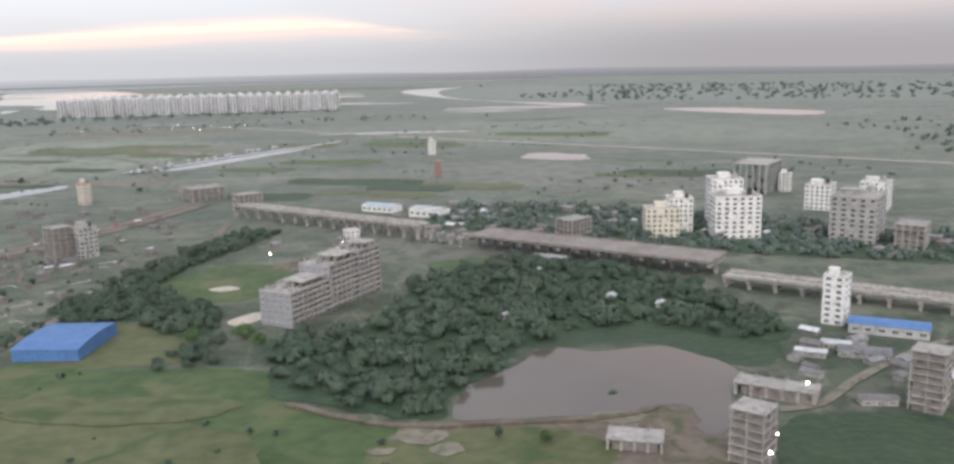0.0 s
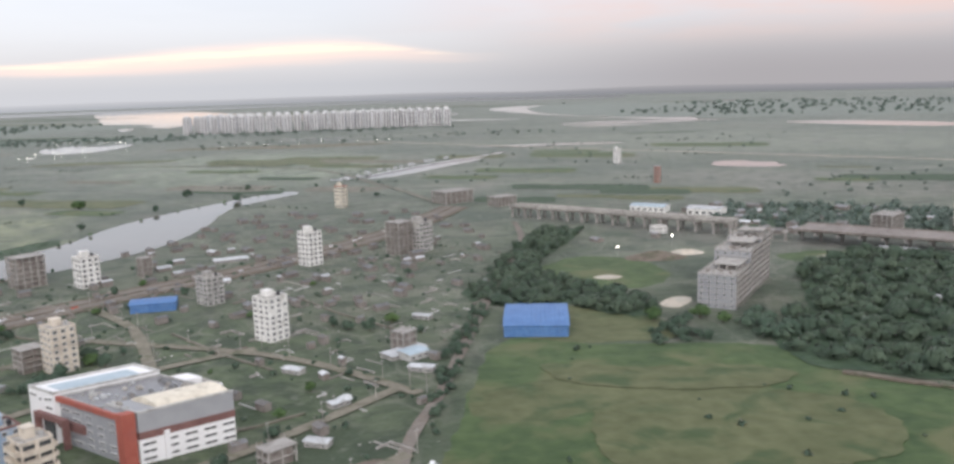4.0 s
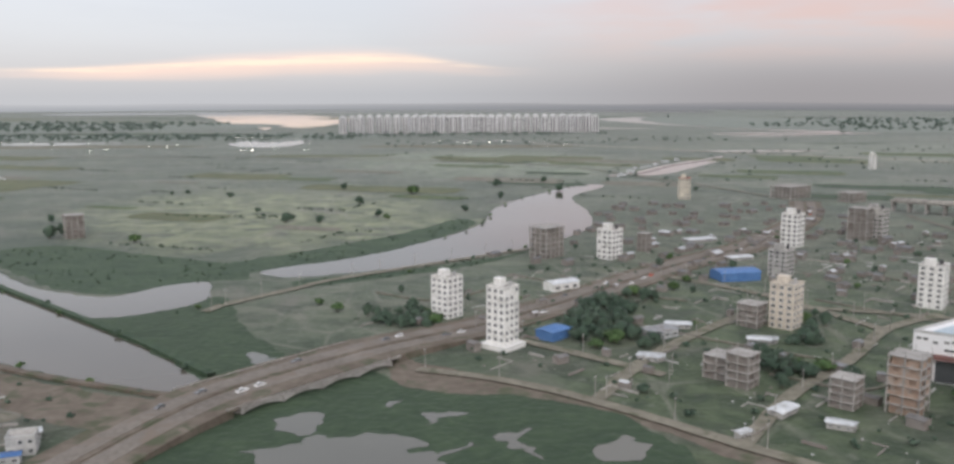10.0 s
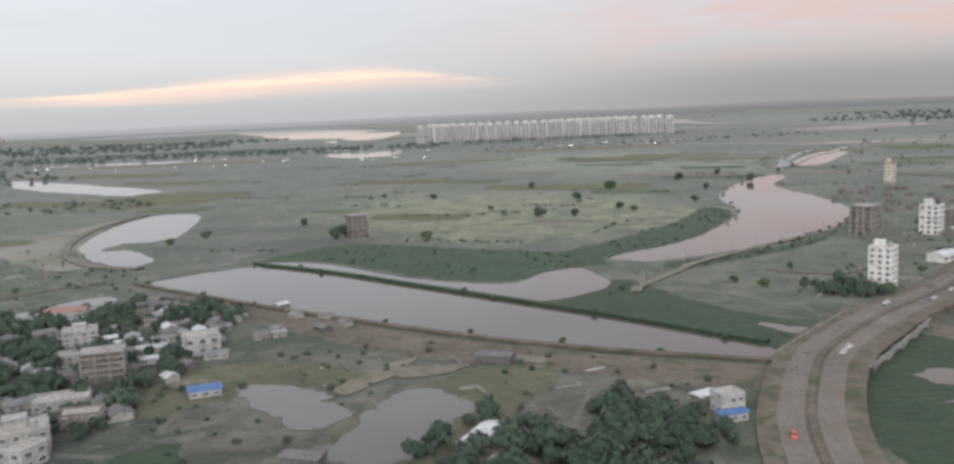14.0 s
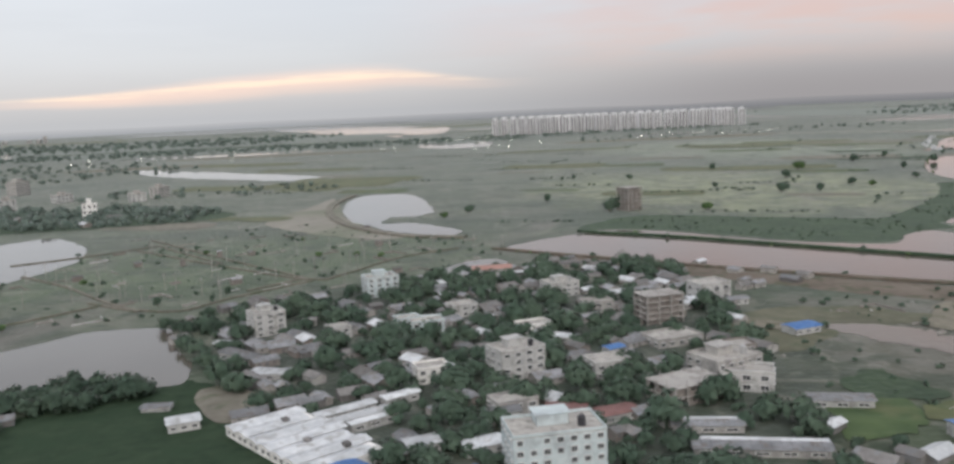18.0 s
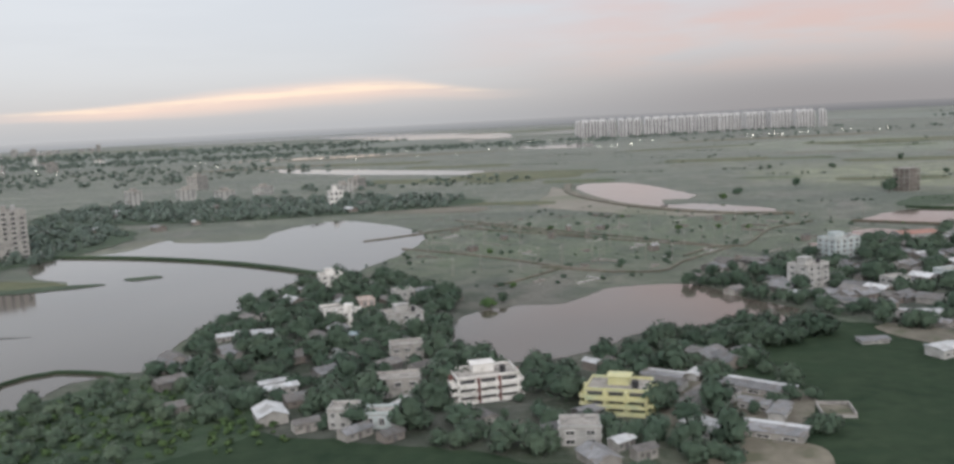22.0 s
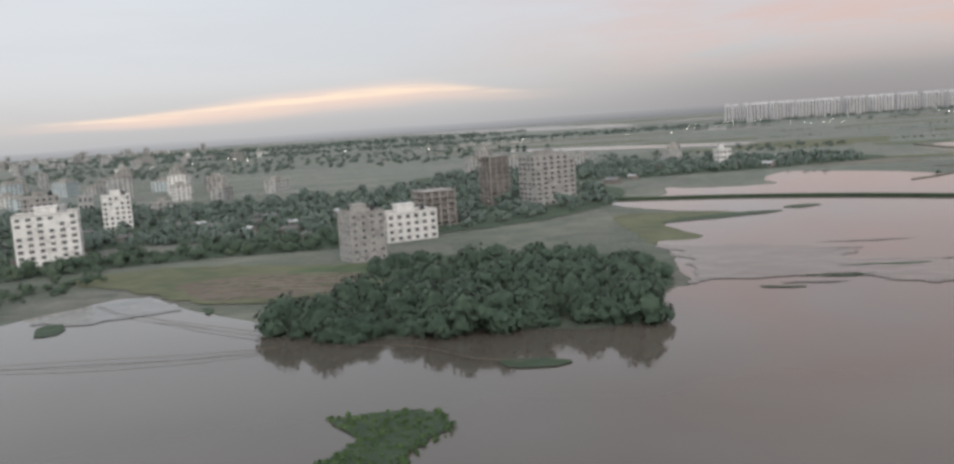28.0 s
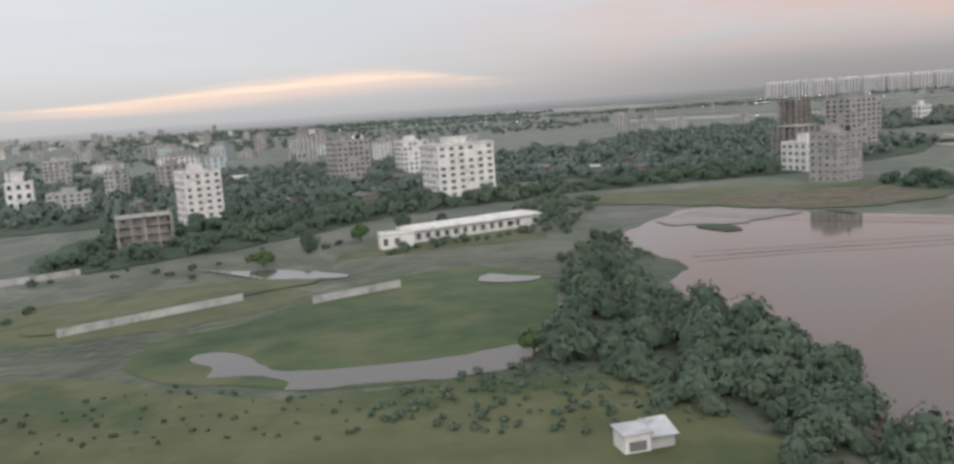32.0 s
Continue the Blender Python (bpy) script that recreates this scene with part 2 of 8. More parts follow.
M["asphalt"] = material("dusty_asphalt", (0.139, 0.123, 0.107), (0.230, 0.205, 0.180), 0.7, 0.85, 0.1, (0.180, 0.148, 0.123), 0.1)
M["concrete"] = material("bare_concrete", (0.30, 0.285, 0.27), (0.40, 0.385, 0.365), 0.5, 0.9, 0.2, (0.25, 0.235, 0.22), 0.3, tint=0.1)
M["brown"] = material("brown_brickwork", (0.205, 0.184, 0.170), (0.290, 0.264, 0.246), 0.5, 0.9, 0.3, (0.20, 0.17, 0.155), 0.3, tint=0.08)
M["orange"] = material("orange_brick", (0.304, 0.216, 0.168), (0.414, 0.314, 0.255), 0.5, 0.9, 0.3, (0.368, 0.343, 0.316), 0.3, tint=0.1)
M["scaffold"] = material("green_netting", (0.14, 0.21, 0.19), (0.24, 0.31, 0.28), 0.8, 0.9, 0.2, None, 0.3)
M["white"] = material("white_plaster", (0.70, 0.69, 0.67), (0.84, 0.83, 0.81), 0.7, 0.8, 0.1, (0.58, 0.57, 0.54), 0.25, tint=0.05)
M["towerwhite"] = material("clean_white_paint", (0.76, 0.76, 0.77), (0.84, 0.84, 0.85), 0.3, 0.8, 0.05)
M["tower"] = material("off_white_tower_paint", (0.62, 0.62, 0.63), (0.74, 0.74, 0.75), 0.1, 0.8, 0.05)
M["cream"] = material("cream_plaster", (0.60, 0.55, 0.46), (0.74, 0.69, 0.59), 0.7, 0.8, 0.1, (0.50, 0.46, 0.38), 0.25, tint=0.05)
M["beige"] = material("beige_plaster", (0.545, 0.490, 0.412), (0.658, 0.595, 0.515), 0.5, 0.8, 0.1, (0.470, 0.413, 0.350), 0.25, tint=0.05)
M["greybeige"] = material("grey_render", (0.313, 0.307, 0.294), (0.442, 0.428, 0.408), 0.7, 0.85, 0.15, (0.248, 0.242, 0.237), 0.25, tint=0.08)
M["palegrey"] = material("pale_grey_plaster", (0.387, 0.392, 0.387), (0.516, 0.513, 0.502), 0.7, 0.85, 0.12, (0.292, 0.287, 0.273), 0.25, tint=0.1)
M["blue"] = material("sky_blue_paint", (0.246, 0.330, 0.447), (0.358, 0.440, 0.533), 0.7, 0.7, 0.1, (0.448, 0.470, 0.499), 0.25)
M["mint"] = material("pale_mint_paint", (0.447, 0.516, 0.533), (0.568, 0.628, 0.636), 0.7, 0.75, 0.1, (0.387, 0.430, 0.447), 0.25)
M["yellow"] = material("lime_yellow_paint", (0.532, 0.518, 0.275), (0.646, 0.634, 0.400), 0.7, 0.75, 0.1, (0.475, 0.528, 0.350), 0.25)
M["pink"] = material("pale_pink_paint", (0.60, 0.48, 0.44), (0.72, 0.60, 0.55), 0.7, 0.8, 0.1, (0.5, 0.42, 0.4), 0.25)
M["red"] = material("red_panels", (0.331, 0.094, 0.072), (0.405, 0.132, 0.099), 0.4, 0.6, 0.05, (0.304, 0.110, 0.094), 0.2)
M["maroon"] = material("dark_red_panels", (0.16, 0.085, 0.08), (0.24, 0.13, 0.12), 0.7, 0.6, 0.05, None, 0.2)
M["grey_panel"] = material("mid_grey_panels", (0.30, 0.31, 0.33), (0.36, 0.37, 0.39), 0.3, 0.6, 0.05, None, 0.2)
M["tin"] = material("galvanised_sheet", (0.150, 0.156, 0.163), (0.285, 0.289, 0.303), 0.8, 0.55, 0.15, (0.170, 0.150, 0.136), 0.3, metal=0.1, tint=0.3)
M["whitetin"] = material("white_sheet_roof", (0.43, 0.45, 0.47), (0.64, 0.655, 0.67), 0.6, 0.55, 0.1, (0.34, 0.34, 0.34), 0.3, tint=0.15)
M["rust"] = material("rusty_sheet_roof", (0.12, 0.115, 0.11), (0.21, 0.20, 0.195), 0.8, 0.75, 0.2, (0.17, 0.175, 0.18), 0.3, tint=0.25)
M["bluetin"] = material("blue_sheet_roof", (0.063, 0.150, 0.353), (0.112, 0.230, 0.462), 0.9, 0.5, 0.08, (0.098, 0.190, 0.386), 0.25)
M["teal"] = material("pale_blue_sheet", (0.34, 0.43, 0.49), (0.43, 0.51, 0.57), 0.5, 0.5, 0.08, None, 0.25)
M["redtin"] = material("red_sheet_roof", (0.33, 0.18, 0.15), (0.43, 0.25, 0.21), 0.9, 0.6, 0.08, None, 0.25)
M["roof"] = material("weathered_roof_slab", (0.30, 0.285, 0.265), (0.46, 0.44, 0.41), 0.8, 0.9, 0.2, (0.22, 0.21, 0.20), 0.3, tint=0.1)
M["leaf"] = material("leaves", (0.062, 0.098, 0.072), (0.106, 0.148, 0.106), 0.2, 0.9, 0.0, (0.074, 0.114, 0.084), 0.2, 0.22, tint=0.15, spec=0.1, island=0.16, through=0.18)
M["leaf2"] = material("bright_leaves", (0.070, 0.122, 0.052), (0.124, 0.190, 0.078), 0.25, 0.75, 0.0, (0.085, 0.140, 0.062), 0.2, 0.12, tint=0.15, spec=0.1, island=0.16, through=0.18)
# paler copy of the leaves, with thin haze put into its colour
M["leaf3"] = material("haze_lifted_leaves", (0.078, 0.116, 0.084), (0.132, 0.175, 0.122), 0.2, 0.9, 0.0, (0.088, 0.128, 0.094), 0.2, 0.24, tint=0.15, spec=0.1, island=0.16, through=0.18)
# far leaves and undergrowth, greyed with painted haze
M["farleaf"] = material("hazed_leaves", (0.098, 0.138, 0.116), (0.160, 0.206, 0.174), 0.3, 0.8, 0.0, (0.112, 0.154, 0.132), 0.15, 0.45, through=0.15)
M["farfloor"] = material("hazed_undergrowth", (0.060, 0.088, 0.068), (0.105, 0.138, 0.110), 0.05, 0.9, 0.3, (0.075, 0.10, 0.08), 0.2, 0.3)
M["bark"] = material("bark", (0.09, 0.07, 0.055), (0.16, 0.13, 0.10), 3.0, 0.9, 0.5)
M["metal"] = material("painted_steel", (0.35, 0.35, 0.35), (0.5, 0.5, 0.5), 2.0, 0.5, 0.05, metal=0.4)
M["frame"] = material("window_frame_paint", (0.5, 0.5, 0.5), (0.66, 0.66, 0.65), 2.0, 0.6, 0.0)
M["tank"] = material("black_plastic_tank", (0.03, 0.03, 0.035), (0.06, 0.06, 0.065), 2.0, 0.5, 0.0)
M["tyre"] = material("rubber", (0.025, 0.025, 0.025), (0.045, 0.045, 0.045), 4.0, 0.8, 0.0)
M["carwhite"] = material("white_car_paint", (0.78, 0.78, 0.78), (0.84, 0.84, 0.84), 1.0, 0.25, 0.0, spec=0.5)
M["carred"] = material("red_car_paint", (0.55, 0.10, 0.05), (0.62, 0.13, 0.07), 1.0, 0.25, 0.0, spec=0.5)
M["truckyellow"] = material("yellow_lorry_paint", (0.50, 0.33, 0.06), (0.58, 0.40, 0.10), 1.0, 0.35, 0.0, spec=0.5)
M["cargrey"] = material("grey_car_paint", (0.16, 0.16, 0.17), (0.22, 0.22, 0.23), 1.0, 0.25, 0.0, spec=0.5)


def glass_material():
    m = bpy.data.materials.new("dark_window_glass")
    m.use_nodes = True
    b = m.node_tree.nodes["Principled BSDF"]
    b.inputs["Base Color"].default_value = (0.075, 0.08, 0.085, 1)
    b.inputs["Roughness"].default_value = 0.12
    return m


def water_material(name, body, rough=0.06, ripple=0.02):
    m = bpy.data.materials.new(name)
    m.use_nodes = True
    nt = m.node_tree
    b = nt.nodes["Principled BSDF"]
    geo = nt.nodes.new("ShaderNodeNewGeometry")
    n = nt.nodes.new("ShaderNodeTexNoise")
    n.inputs["Scale"].default_value, n.inputs["Detail"].default_value = 0.012, 4
    nt.links.new(geo.outputs["Position"], n.inputs["Vector"])
    r = nt.nodes.new("ShaderNodeValToRGB")
    r.color_ramp.elements[0].position, r.color_ramp.elements[0].color = 0.35, (*[c * 0.85 for c in body], 1)
    r.color_ramp.elements[1].position, r.color_ramp.elements[1].color = 0.65, (*[c * 1.12 for c in body], 1)
    nt.links.new(n.outputs[0], r.inputs[0])
    nt.links.new(r.outputs[0], b.inputs["Base Color"])
    w = nt.nodes.new("ShaderNodeTexNoise")
    w.inputs["Scale"].default_value, w.inputs["Detail"].default_value = 0.7, 5
    nt.links.new(geo.outputs["Position"], w.inputs["Vector"])
    bp = nt.nodes.new("ShaderNodeBump")
    bp.inputs["Strength"].default_value, bp.inputs["Distance"].default_value = ripple, 0.3
    nt.links.new(w.outputs[0], bp.inputs["Height"])
    nt.links.new(bp.outputs[0], b.inputs["Normal"])
    b.inputs["Roughness"].default_value = rough
    b.inputs["IOR"].default_value = 1.45
    return m


def glow_material(name, colour, power):
    m = bpy.data.materials.new(name)
    m.use_nodes = True
    b = m.node_tree.nodes["Principled BSDF"]
    b.inputs["Base Color"].default_value = (0.02, 0.02, 0.02, 1)
    b.inputs["Specular IOR Level"].default_value = 0.0
    b.inputs["Emission Color"].default_value = (*colour, 1)
    b.inputs["Emission Strength"].default_value = power
    return m


M["glass"] = glass_material()
M["water"] = water_material("silty_water", (0.104, 0.090, 0.077))
M["pool"] = water_material("grey_pool_water", (0.12, 0.118, 0.102))
M["lamp"] = glow_material("lit_lamp", (1.0, 0.95, 0.85), 9.0)


def ground_material():
    """Open country: plots of different growth divided by low bunds, with bare and wet stretches."""
    m = bpy.data.materials.new("open_country")
    m.use_nodes = True
    nt = m.node_tree
    b = nt.nodes["Principled BSDF"]
    geo = nt.nodes.new("ShaderNodeNewGeometry")

    def noise_at(scale, detail=5, distort=0.0):
        n = nt.nodes.new("ShaderNodeTexNoise")
        n.inputs["Scale"].default_value, n.inputs["Detail"].default_value, n.inputs["Distortion"].default_value = scale, detail, distort
        nt.links.new(geo.outputs["Position"], n.inputs["Vector"])
        return n.outputs[0]

    def mix(fac, a, c):
        n = nt.nodes.new("ShaderNodeMix")
        n.data_type = "RGBA"
        if isinstance(fac, float):
            n.inputs[0].default_value = fac
        else:
            nt.links.new(fac, n.inputs[0])
        for i, v in ((6, a), (7, c)):
            if isinstance(v, tuple):
                n.inputs[i].default_value = (*v, 1)
            else:
                nt.links.new(v, n.inputs[i])
        return n.outputs[2]

    def between(v, a, c, lo=0.0, hi=1.0):
        n = nt.nodes.new("ShaderNodeMapRange")
        n.inputs[1].default_value, n.inputs[2].default_value, n.inputs[3].default_value, n.inputs[4].default_value = a, c, lo, hi
        nt.links.new(v, n.inputs[0])
        return n.outputs[0]

    turn = nt.nodes.new("ShaderNodeMapping")
    turn.inputs["Rotation"].default_value = (0, 0, radians(42))
    turn.inputs["Scale"].default_value = (1.0, 0.45, 1.0)
    nt.links.new(geo.outputs["Position"], turn.inputs["Vector"])
    cells = nt.nodes.new("ShaderNodeTexVoronoi")
    cells.distance = "CHEBYCHEV"
    cells.inputs["Scale"].default_value, cells.inputs["Randomness"].default_value = 0.045, 0.75
    nt.links.new(turn.outputs[0], cells.inputs["Vector"])
    sep = nt.nodes.new("ShaderNodeSeparateColor")
    nt.links.new(cells.outputs["Color"], sep.inputs[0])
    plot = mix(sep.outputs[0], (0.056, 0.076, 0.044), (0.124, 0.145, 0.092))
    plot = mix(between(sep.outputs[1], 0.72, 0.85, 0, 0.8), plot, (0.150, 0.145, 0.106))
    wild = mix(between(noise_at(0.02, 8, 0.4), 0.38, 0.62), (0.045, 0.065, 0.040), (0.113, 0.132, 0.088))
    c = mix(between(noise_at(0.004, 3), 0.42, 0.58), plot, wild)
    c = mix(between(noise_at(0.0022, 4), 0.5, 0.68, 0, 0.6), c, (0.143, 0.165, 0.123))
    for across, along, lo, hi, most, tone in ((0.0022, 0.014, 0.47, 0.60, 0.75, (0.046, 0.068, 0.044)), (0.003, 0.022, 0.54, 0.64, 0.6, (0.205, 0.215, 0.160)), (0.008, 0.05, 0.50, 0.62, 0.5, (0.056, 0.078, 0.046)), (0.007, 0.06, 0.58, 0.66, 0.5, (0.19, 0.18, 0.15))):
        mp = nt.nodes.new("ShaderNodeMapping")
        mp.inputs["Scale"].default_value, mp.inputs["Rotation"].default_value = (across, along, 1.0), (0, 0, radians(9))
        nt.links.new(geo.outputs["Position"], mp.inputs["Vector"])
        n = nt.nodes.new("ShaderNodeTexNoise")
        n.inputs["Scale"].default_value, n.inputs["Detail"].default_value, n.inputs["Distortion"].default_value = 1.0, 6, 0.4
        nt.links.new(mp.outputs[0], n.inputs["Vector"])
        c = mix(between(n.outputs[0], lo, hi, 0.0, most), c, tone)

    def zone(c, cx, cy, rx, ry, rot, dark, light, scale=0.03, soft=0.35, most=1.0):
        """One stretch of country with its own growth and a ragged edge."""
        mp = nt.nodes.new("ShaderNodeMapping")
        mp.vector_type = "TEXTURE"
        mp.inputs["Location"].default_value, mp.inputs["Rotation"].default_value, mp.inputs["Scale"].default_value = (cx, cy, 0), (0, 0, radians(rot)), (rx, ry, 1)
        nt.links.new(geo.outputs["Position"], mp.inputs["Vector"])
        ln = nt.nodes.new("ShaderNodeVectorMath")
        ln.operation = "LENGTH"
        nt.links.new(mp.outputs[0], ln.inputs[0])
        ad = nt.nodes.new("ShaderNodeMath")
        ad.operation = "MULTIPLY_ADD"
        nt.links.new(noise_at(3.0 / min(rx, ry), 5, 0.5), ad.inputs[0])
        ad.inputs[1].default_value = 1.0
        nt.links.new(ln.outputs["Value"], ad.inputs[2])
        inner = mix(between(noise_at(scale, 7, 0.5), 0.36, 0.64), dark, light)
        return mix(between(ad.outputs[0], 1.5 - soft, 1.5, most, 0.0), c, inner)

    # next four: pale far growth, with distance haze mixed into the colours
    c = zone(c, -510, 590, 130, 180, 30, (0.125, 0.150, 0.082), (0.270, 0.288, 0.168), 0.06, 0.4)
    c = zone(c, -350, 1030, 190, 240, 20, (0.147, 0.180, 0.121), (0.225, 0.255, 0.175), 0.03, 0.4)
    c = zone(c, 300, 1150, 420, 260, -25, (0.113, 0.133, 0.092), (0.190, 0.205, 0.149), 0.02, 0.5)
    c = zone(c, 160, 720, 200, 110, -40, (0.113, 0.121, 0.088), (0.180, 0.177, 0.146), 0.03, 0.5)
    c = zone(c, -555, 200, 85, 66, -25, (0.098, 0.096, 0.075), (0.173, 0.165, 0.146), 0.08)
    c = zone(c, -690, 225, 90, 120, 15, (0.044, 0.056, 0.046), (0.086, 0.098, 0.082), 0.12)
    c = zone(c, -866, 205, 62, 100, -15, (0.050, 0.059, 0.048), (0.095, 0.101, 0.089), 0.12)
    c = zone(c, -1160, 232, 66, 30, 8, (0.098, 0.096, 0.072), (0.165, 0.157, 0.133), 0.08)
    c = zone(c, -800, 380, 150, 95, 20, (0.046, 0.076, 0.036), (0.100, 0.134, 0.072), 0.07, 0.5)
    c = zone(c, -275, 270, 145, 130, 40, (0.042, 0.064, 0.034), (0.104, 0.132, 0.074), 0.10, 0.5)
    c = zone(c, -220, 480, 130, 130, 0, (0.068, 0.086, 0.054), (0.138, 0.150, 0.106), 0.06, 0.5)
    c = zone(c, 40, 470, 120, 50, -40, (0.076, 0.085, 0.062), (0.150, 0.145, 0.123), 0.08, 0.4)
    c = zone(c, -1320, 400, 220, 180, 0, (0.045, 0.060, 0.044), (0.098, 0.113, 0.084), 0.06, 0.5)
    c = zone(c, -1290, 160, 70, 50, 10, (0.056, 0.073, 0.040), (0.121, 0.132, 0.075), 0.10, 0.5)
    c = zone(c, -560, 420, 90, 26, -38, (0.038, 0.055, 0.040), (0.076, 0.096, 0.066), 0.10, 0.4)
    for size, rot, dark in ((0.055, 42, 0.5), (0.16, 38, 0.35)):
        bend = nt.nodes.new("ShaderNodeMapping")
        bend.inputs["Rotation"].default_value, bend.inputs["Scale"].default_value = (0, 0, radians(rot)), (1.0, 0.6, 1.0)
        nt.links.new(geo.outputs["Position"], bend.inputs["Vector"])
        edge = nt.nodes.new("ShaderNodeTexVoronoi")
        edge.feature = "DISTANCE_TO_EDGE"
        edge.inputs["Scale"].default_value, edge.inputs["Randomness"].default_value = size, 0.8
        nt.links.new(bend.outputs[0], edge.inputs["Vector"])
        line = between(edge.outputs["Distance"], 0.015, 0.06, dark, 0.0)
        gate = nt.nodes.new("ShaderNodeMath")
        gate.operation = "MULTIPLY"
        nt.links.new(line, gate.inputs[0])
        nt.links.new(between(noise_at(0.02, 4), 0.42, 0.58), gate.inputs[1])
        c = mix(gate.outputs[0], c, (0.220, 0.214, 0.179) if size < 0.1 else (0.053, 0.068, 0.042))
    c = mix(between(noise_at(0.013, 6, 0.8), 0.60, 0.70, 0, 0.7), c, (0.158, 0.148, 0.128))
    c = mix(between(noise_at(0.075, 8, 0.5), 0.50, 0.62, 0.0, 0.7), c, (0.034, 0.049, 0.032))
    c = mix(between(noise_at(0.23, 7, 0.6), 0.60, 0.68, 0.0, 0.45), c, (0.190, 0.190, 0.160))
    c = mix(between(noise_at(0.9, 5), 0.35, 0.7, 0.0, 0.35), c, (0.045, 0.060, 0.035))
    nt.links.new(c, b.inputs["Base Color"])
    b.inputs["Roughness"].default_value = 0.9
    b.inputs["Specular IOR Level"].default_value = 0.3
    # strong bluish sheen pales the far ground in place of haze
    b.inputs["Sheen Weight"].default_value = 0.335
    b.inputs["Sheen Roughness"].default_value = 0.24
    b.inputs["Sheen Tint"].default_value = (0.92, 0.96, 1.0, 1)
    bp = nt.nodes.new("ShaderNodeBump")
    bp.inputs["Strength"].default_value, bp.inputs["Distance"].default_value = 0.4, 0.8
    nt.links.new(noise_at(0.5, 6), bp.inputs["Height"])
    nt.links.new(bp.outputs[0], b.inputs["Normal"])
    return m


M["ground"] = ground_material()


# ---------------------------------------------------------------- builders
class Geo:
    """Collects boxes and faces into one mesh."""

    def __init__(self):
        self.v, self.f, self.m = [], [], []

    def face(self, pts, mi=0):
        n = len(self.v)
        self.v += [tuple(p) for p in pts]
        self.f.append(tuple(range(n, n + len(pts))))
        self.m.append(mi)

    def box(self, x0, x1, y0, y1, z0, z1, mi=0, turn=None):
        n = len(self.v)
        pts = [(x0, y0, z0), (x1, y0, z0), (x1, y1, z0), (x0, y1, z0), (x0, y0, z1), (x1, y0, z1), (x1, y1, z1), (x0, y1, z1)]
        if turn is not None:
            pts = [tuple(turn @ Vector(p)) for p in pts]
        self.v += pts
        for q in ((0, 3, 2, 1), (4, 5, 6, 7), (0, 1, 5, 4), (1, 2, 6, 5), (2, 3, 7, 6), (3, 0, 4, 7)):
            self.f.append(tuple(n + i for i in q))
            self.m.append(mi)
        return self

    def tube(self, a, b, r0, r1, sides=6, mi=0):
        a, b = Vector(a), Vector(b)
        q = (b - a).to_track_quat("Z", "Y").to_matrix()
        n = len(self.v)
        for c, r in ((a, r0), (b, r1)):
            for i in range(sides):
                w = 2 * math.pi * i / sides
                self.v.append(tuple(c + q @ Vector((r * math.cos(w), r * math.sin(w), 0))))
        for i in range(sides):
            j = (i + 1) % sides
            self.f.append((n + i, n + j, n + sides + j, n + sides + i))
            self.m.append(mi)
        self.f.append(tuple(n + sides + i for i in range(sides)))
        self.m.append(mi)
        return self

    def weld(self):
        """Joins corners that lie on one another, so that sheets hang together."""
        seen, to = {}, []
        for p in self.v:
            to.append(seen.setdefault(tuple(round(c, 4) for c in p), len(seen)))
        self.v, self.f = list(seen), [tuple(to[i] for i in q) for q in self.f]
        return self

    def mesh(self, name, *mats):
        me = bpy.data.meshes.new(name)
        me.from_pydata(self.v, [], self.f)
        for k in mats:
            me.materials.append(M[k] if isinstance(k, str) else k)
        if len(mats) > 1:
            me.polygons.foreach_set("material_index", self.m)
        me.update()
        return me


def part(name, data, parent, m=None, label=""):
    ob = new(name, data)
    ob.parent = parent
    if m is not None:
        ob.matrix_basis = m
    if label:
        tagged(ob, label)
    return ob


FOOT = []


def open_front(x, y, room):
    """No tree or hut right before a house on its southern side."""
    FOOT.append((x, y - room * 1.15, room * 0.8))


def empty(name, x, y, rot=0.0, z=0.0, room=0.0):
    if room:
        FOOT.append((x, y, room))
    ob = new(name)
    ob.matrix_basis = pose(x, y, z, 0, 0, rot)
    return ob


def inside(p, poly):
    x, y = p
    hit = False
    for i in range(len(poly)):
        (ax, ay), (bx, by) = poly[i - 1], poly[i]
        if (ay > y) != (by > y) and x < (bx - ax) * (y - ay) / (by - ay) + ax:
            hit = not hit
    return hit


def smooth_outline(pts, step=4.0, wob=1.0, seed=0.0):
    """A closed Catmull-Rom line through the corners, with a small natural unevenness."""
    n, res = len(pts), []
    for i in range(n):
        p = [Vector((*pts[(i + k) % n], 0)) for k in (-1, 0, 1, 2)]
        k = max(2, min(40, int((p[2] - p[1]).length / step)))
        for j in range(k):
            t = j / k
            q = 0.5 * (2 * p[1] + (p[2] - p[0]) * t + (2 * p[0] - 5 * p[1] + 4 * p[2] - p[3]) * t * t + (3 * p[1] - p[0] - 3 * p[2] + p[3]) * t ** 3)
            w = noise.noise_vector(Vector((q.x * 0.11 + seed, q.y * 0.11, seed))) * wob + noise.noise_vector(Vector((q.x * 0.27, q.y * 0.27, seed))) * wob * 0.75 + noise.noise_vector(Vector((q.x * 0.8, q.y * 0.8, seed))) * wob * 0.3
            res.append((q.x + w.x, q.y + w.y))
    return res


LAYER = [0.0]


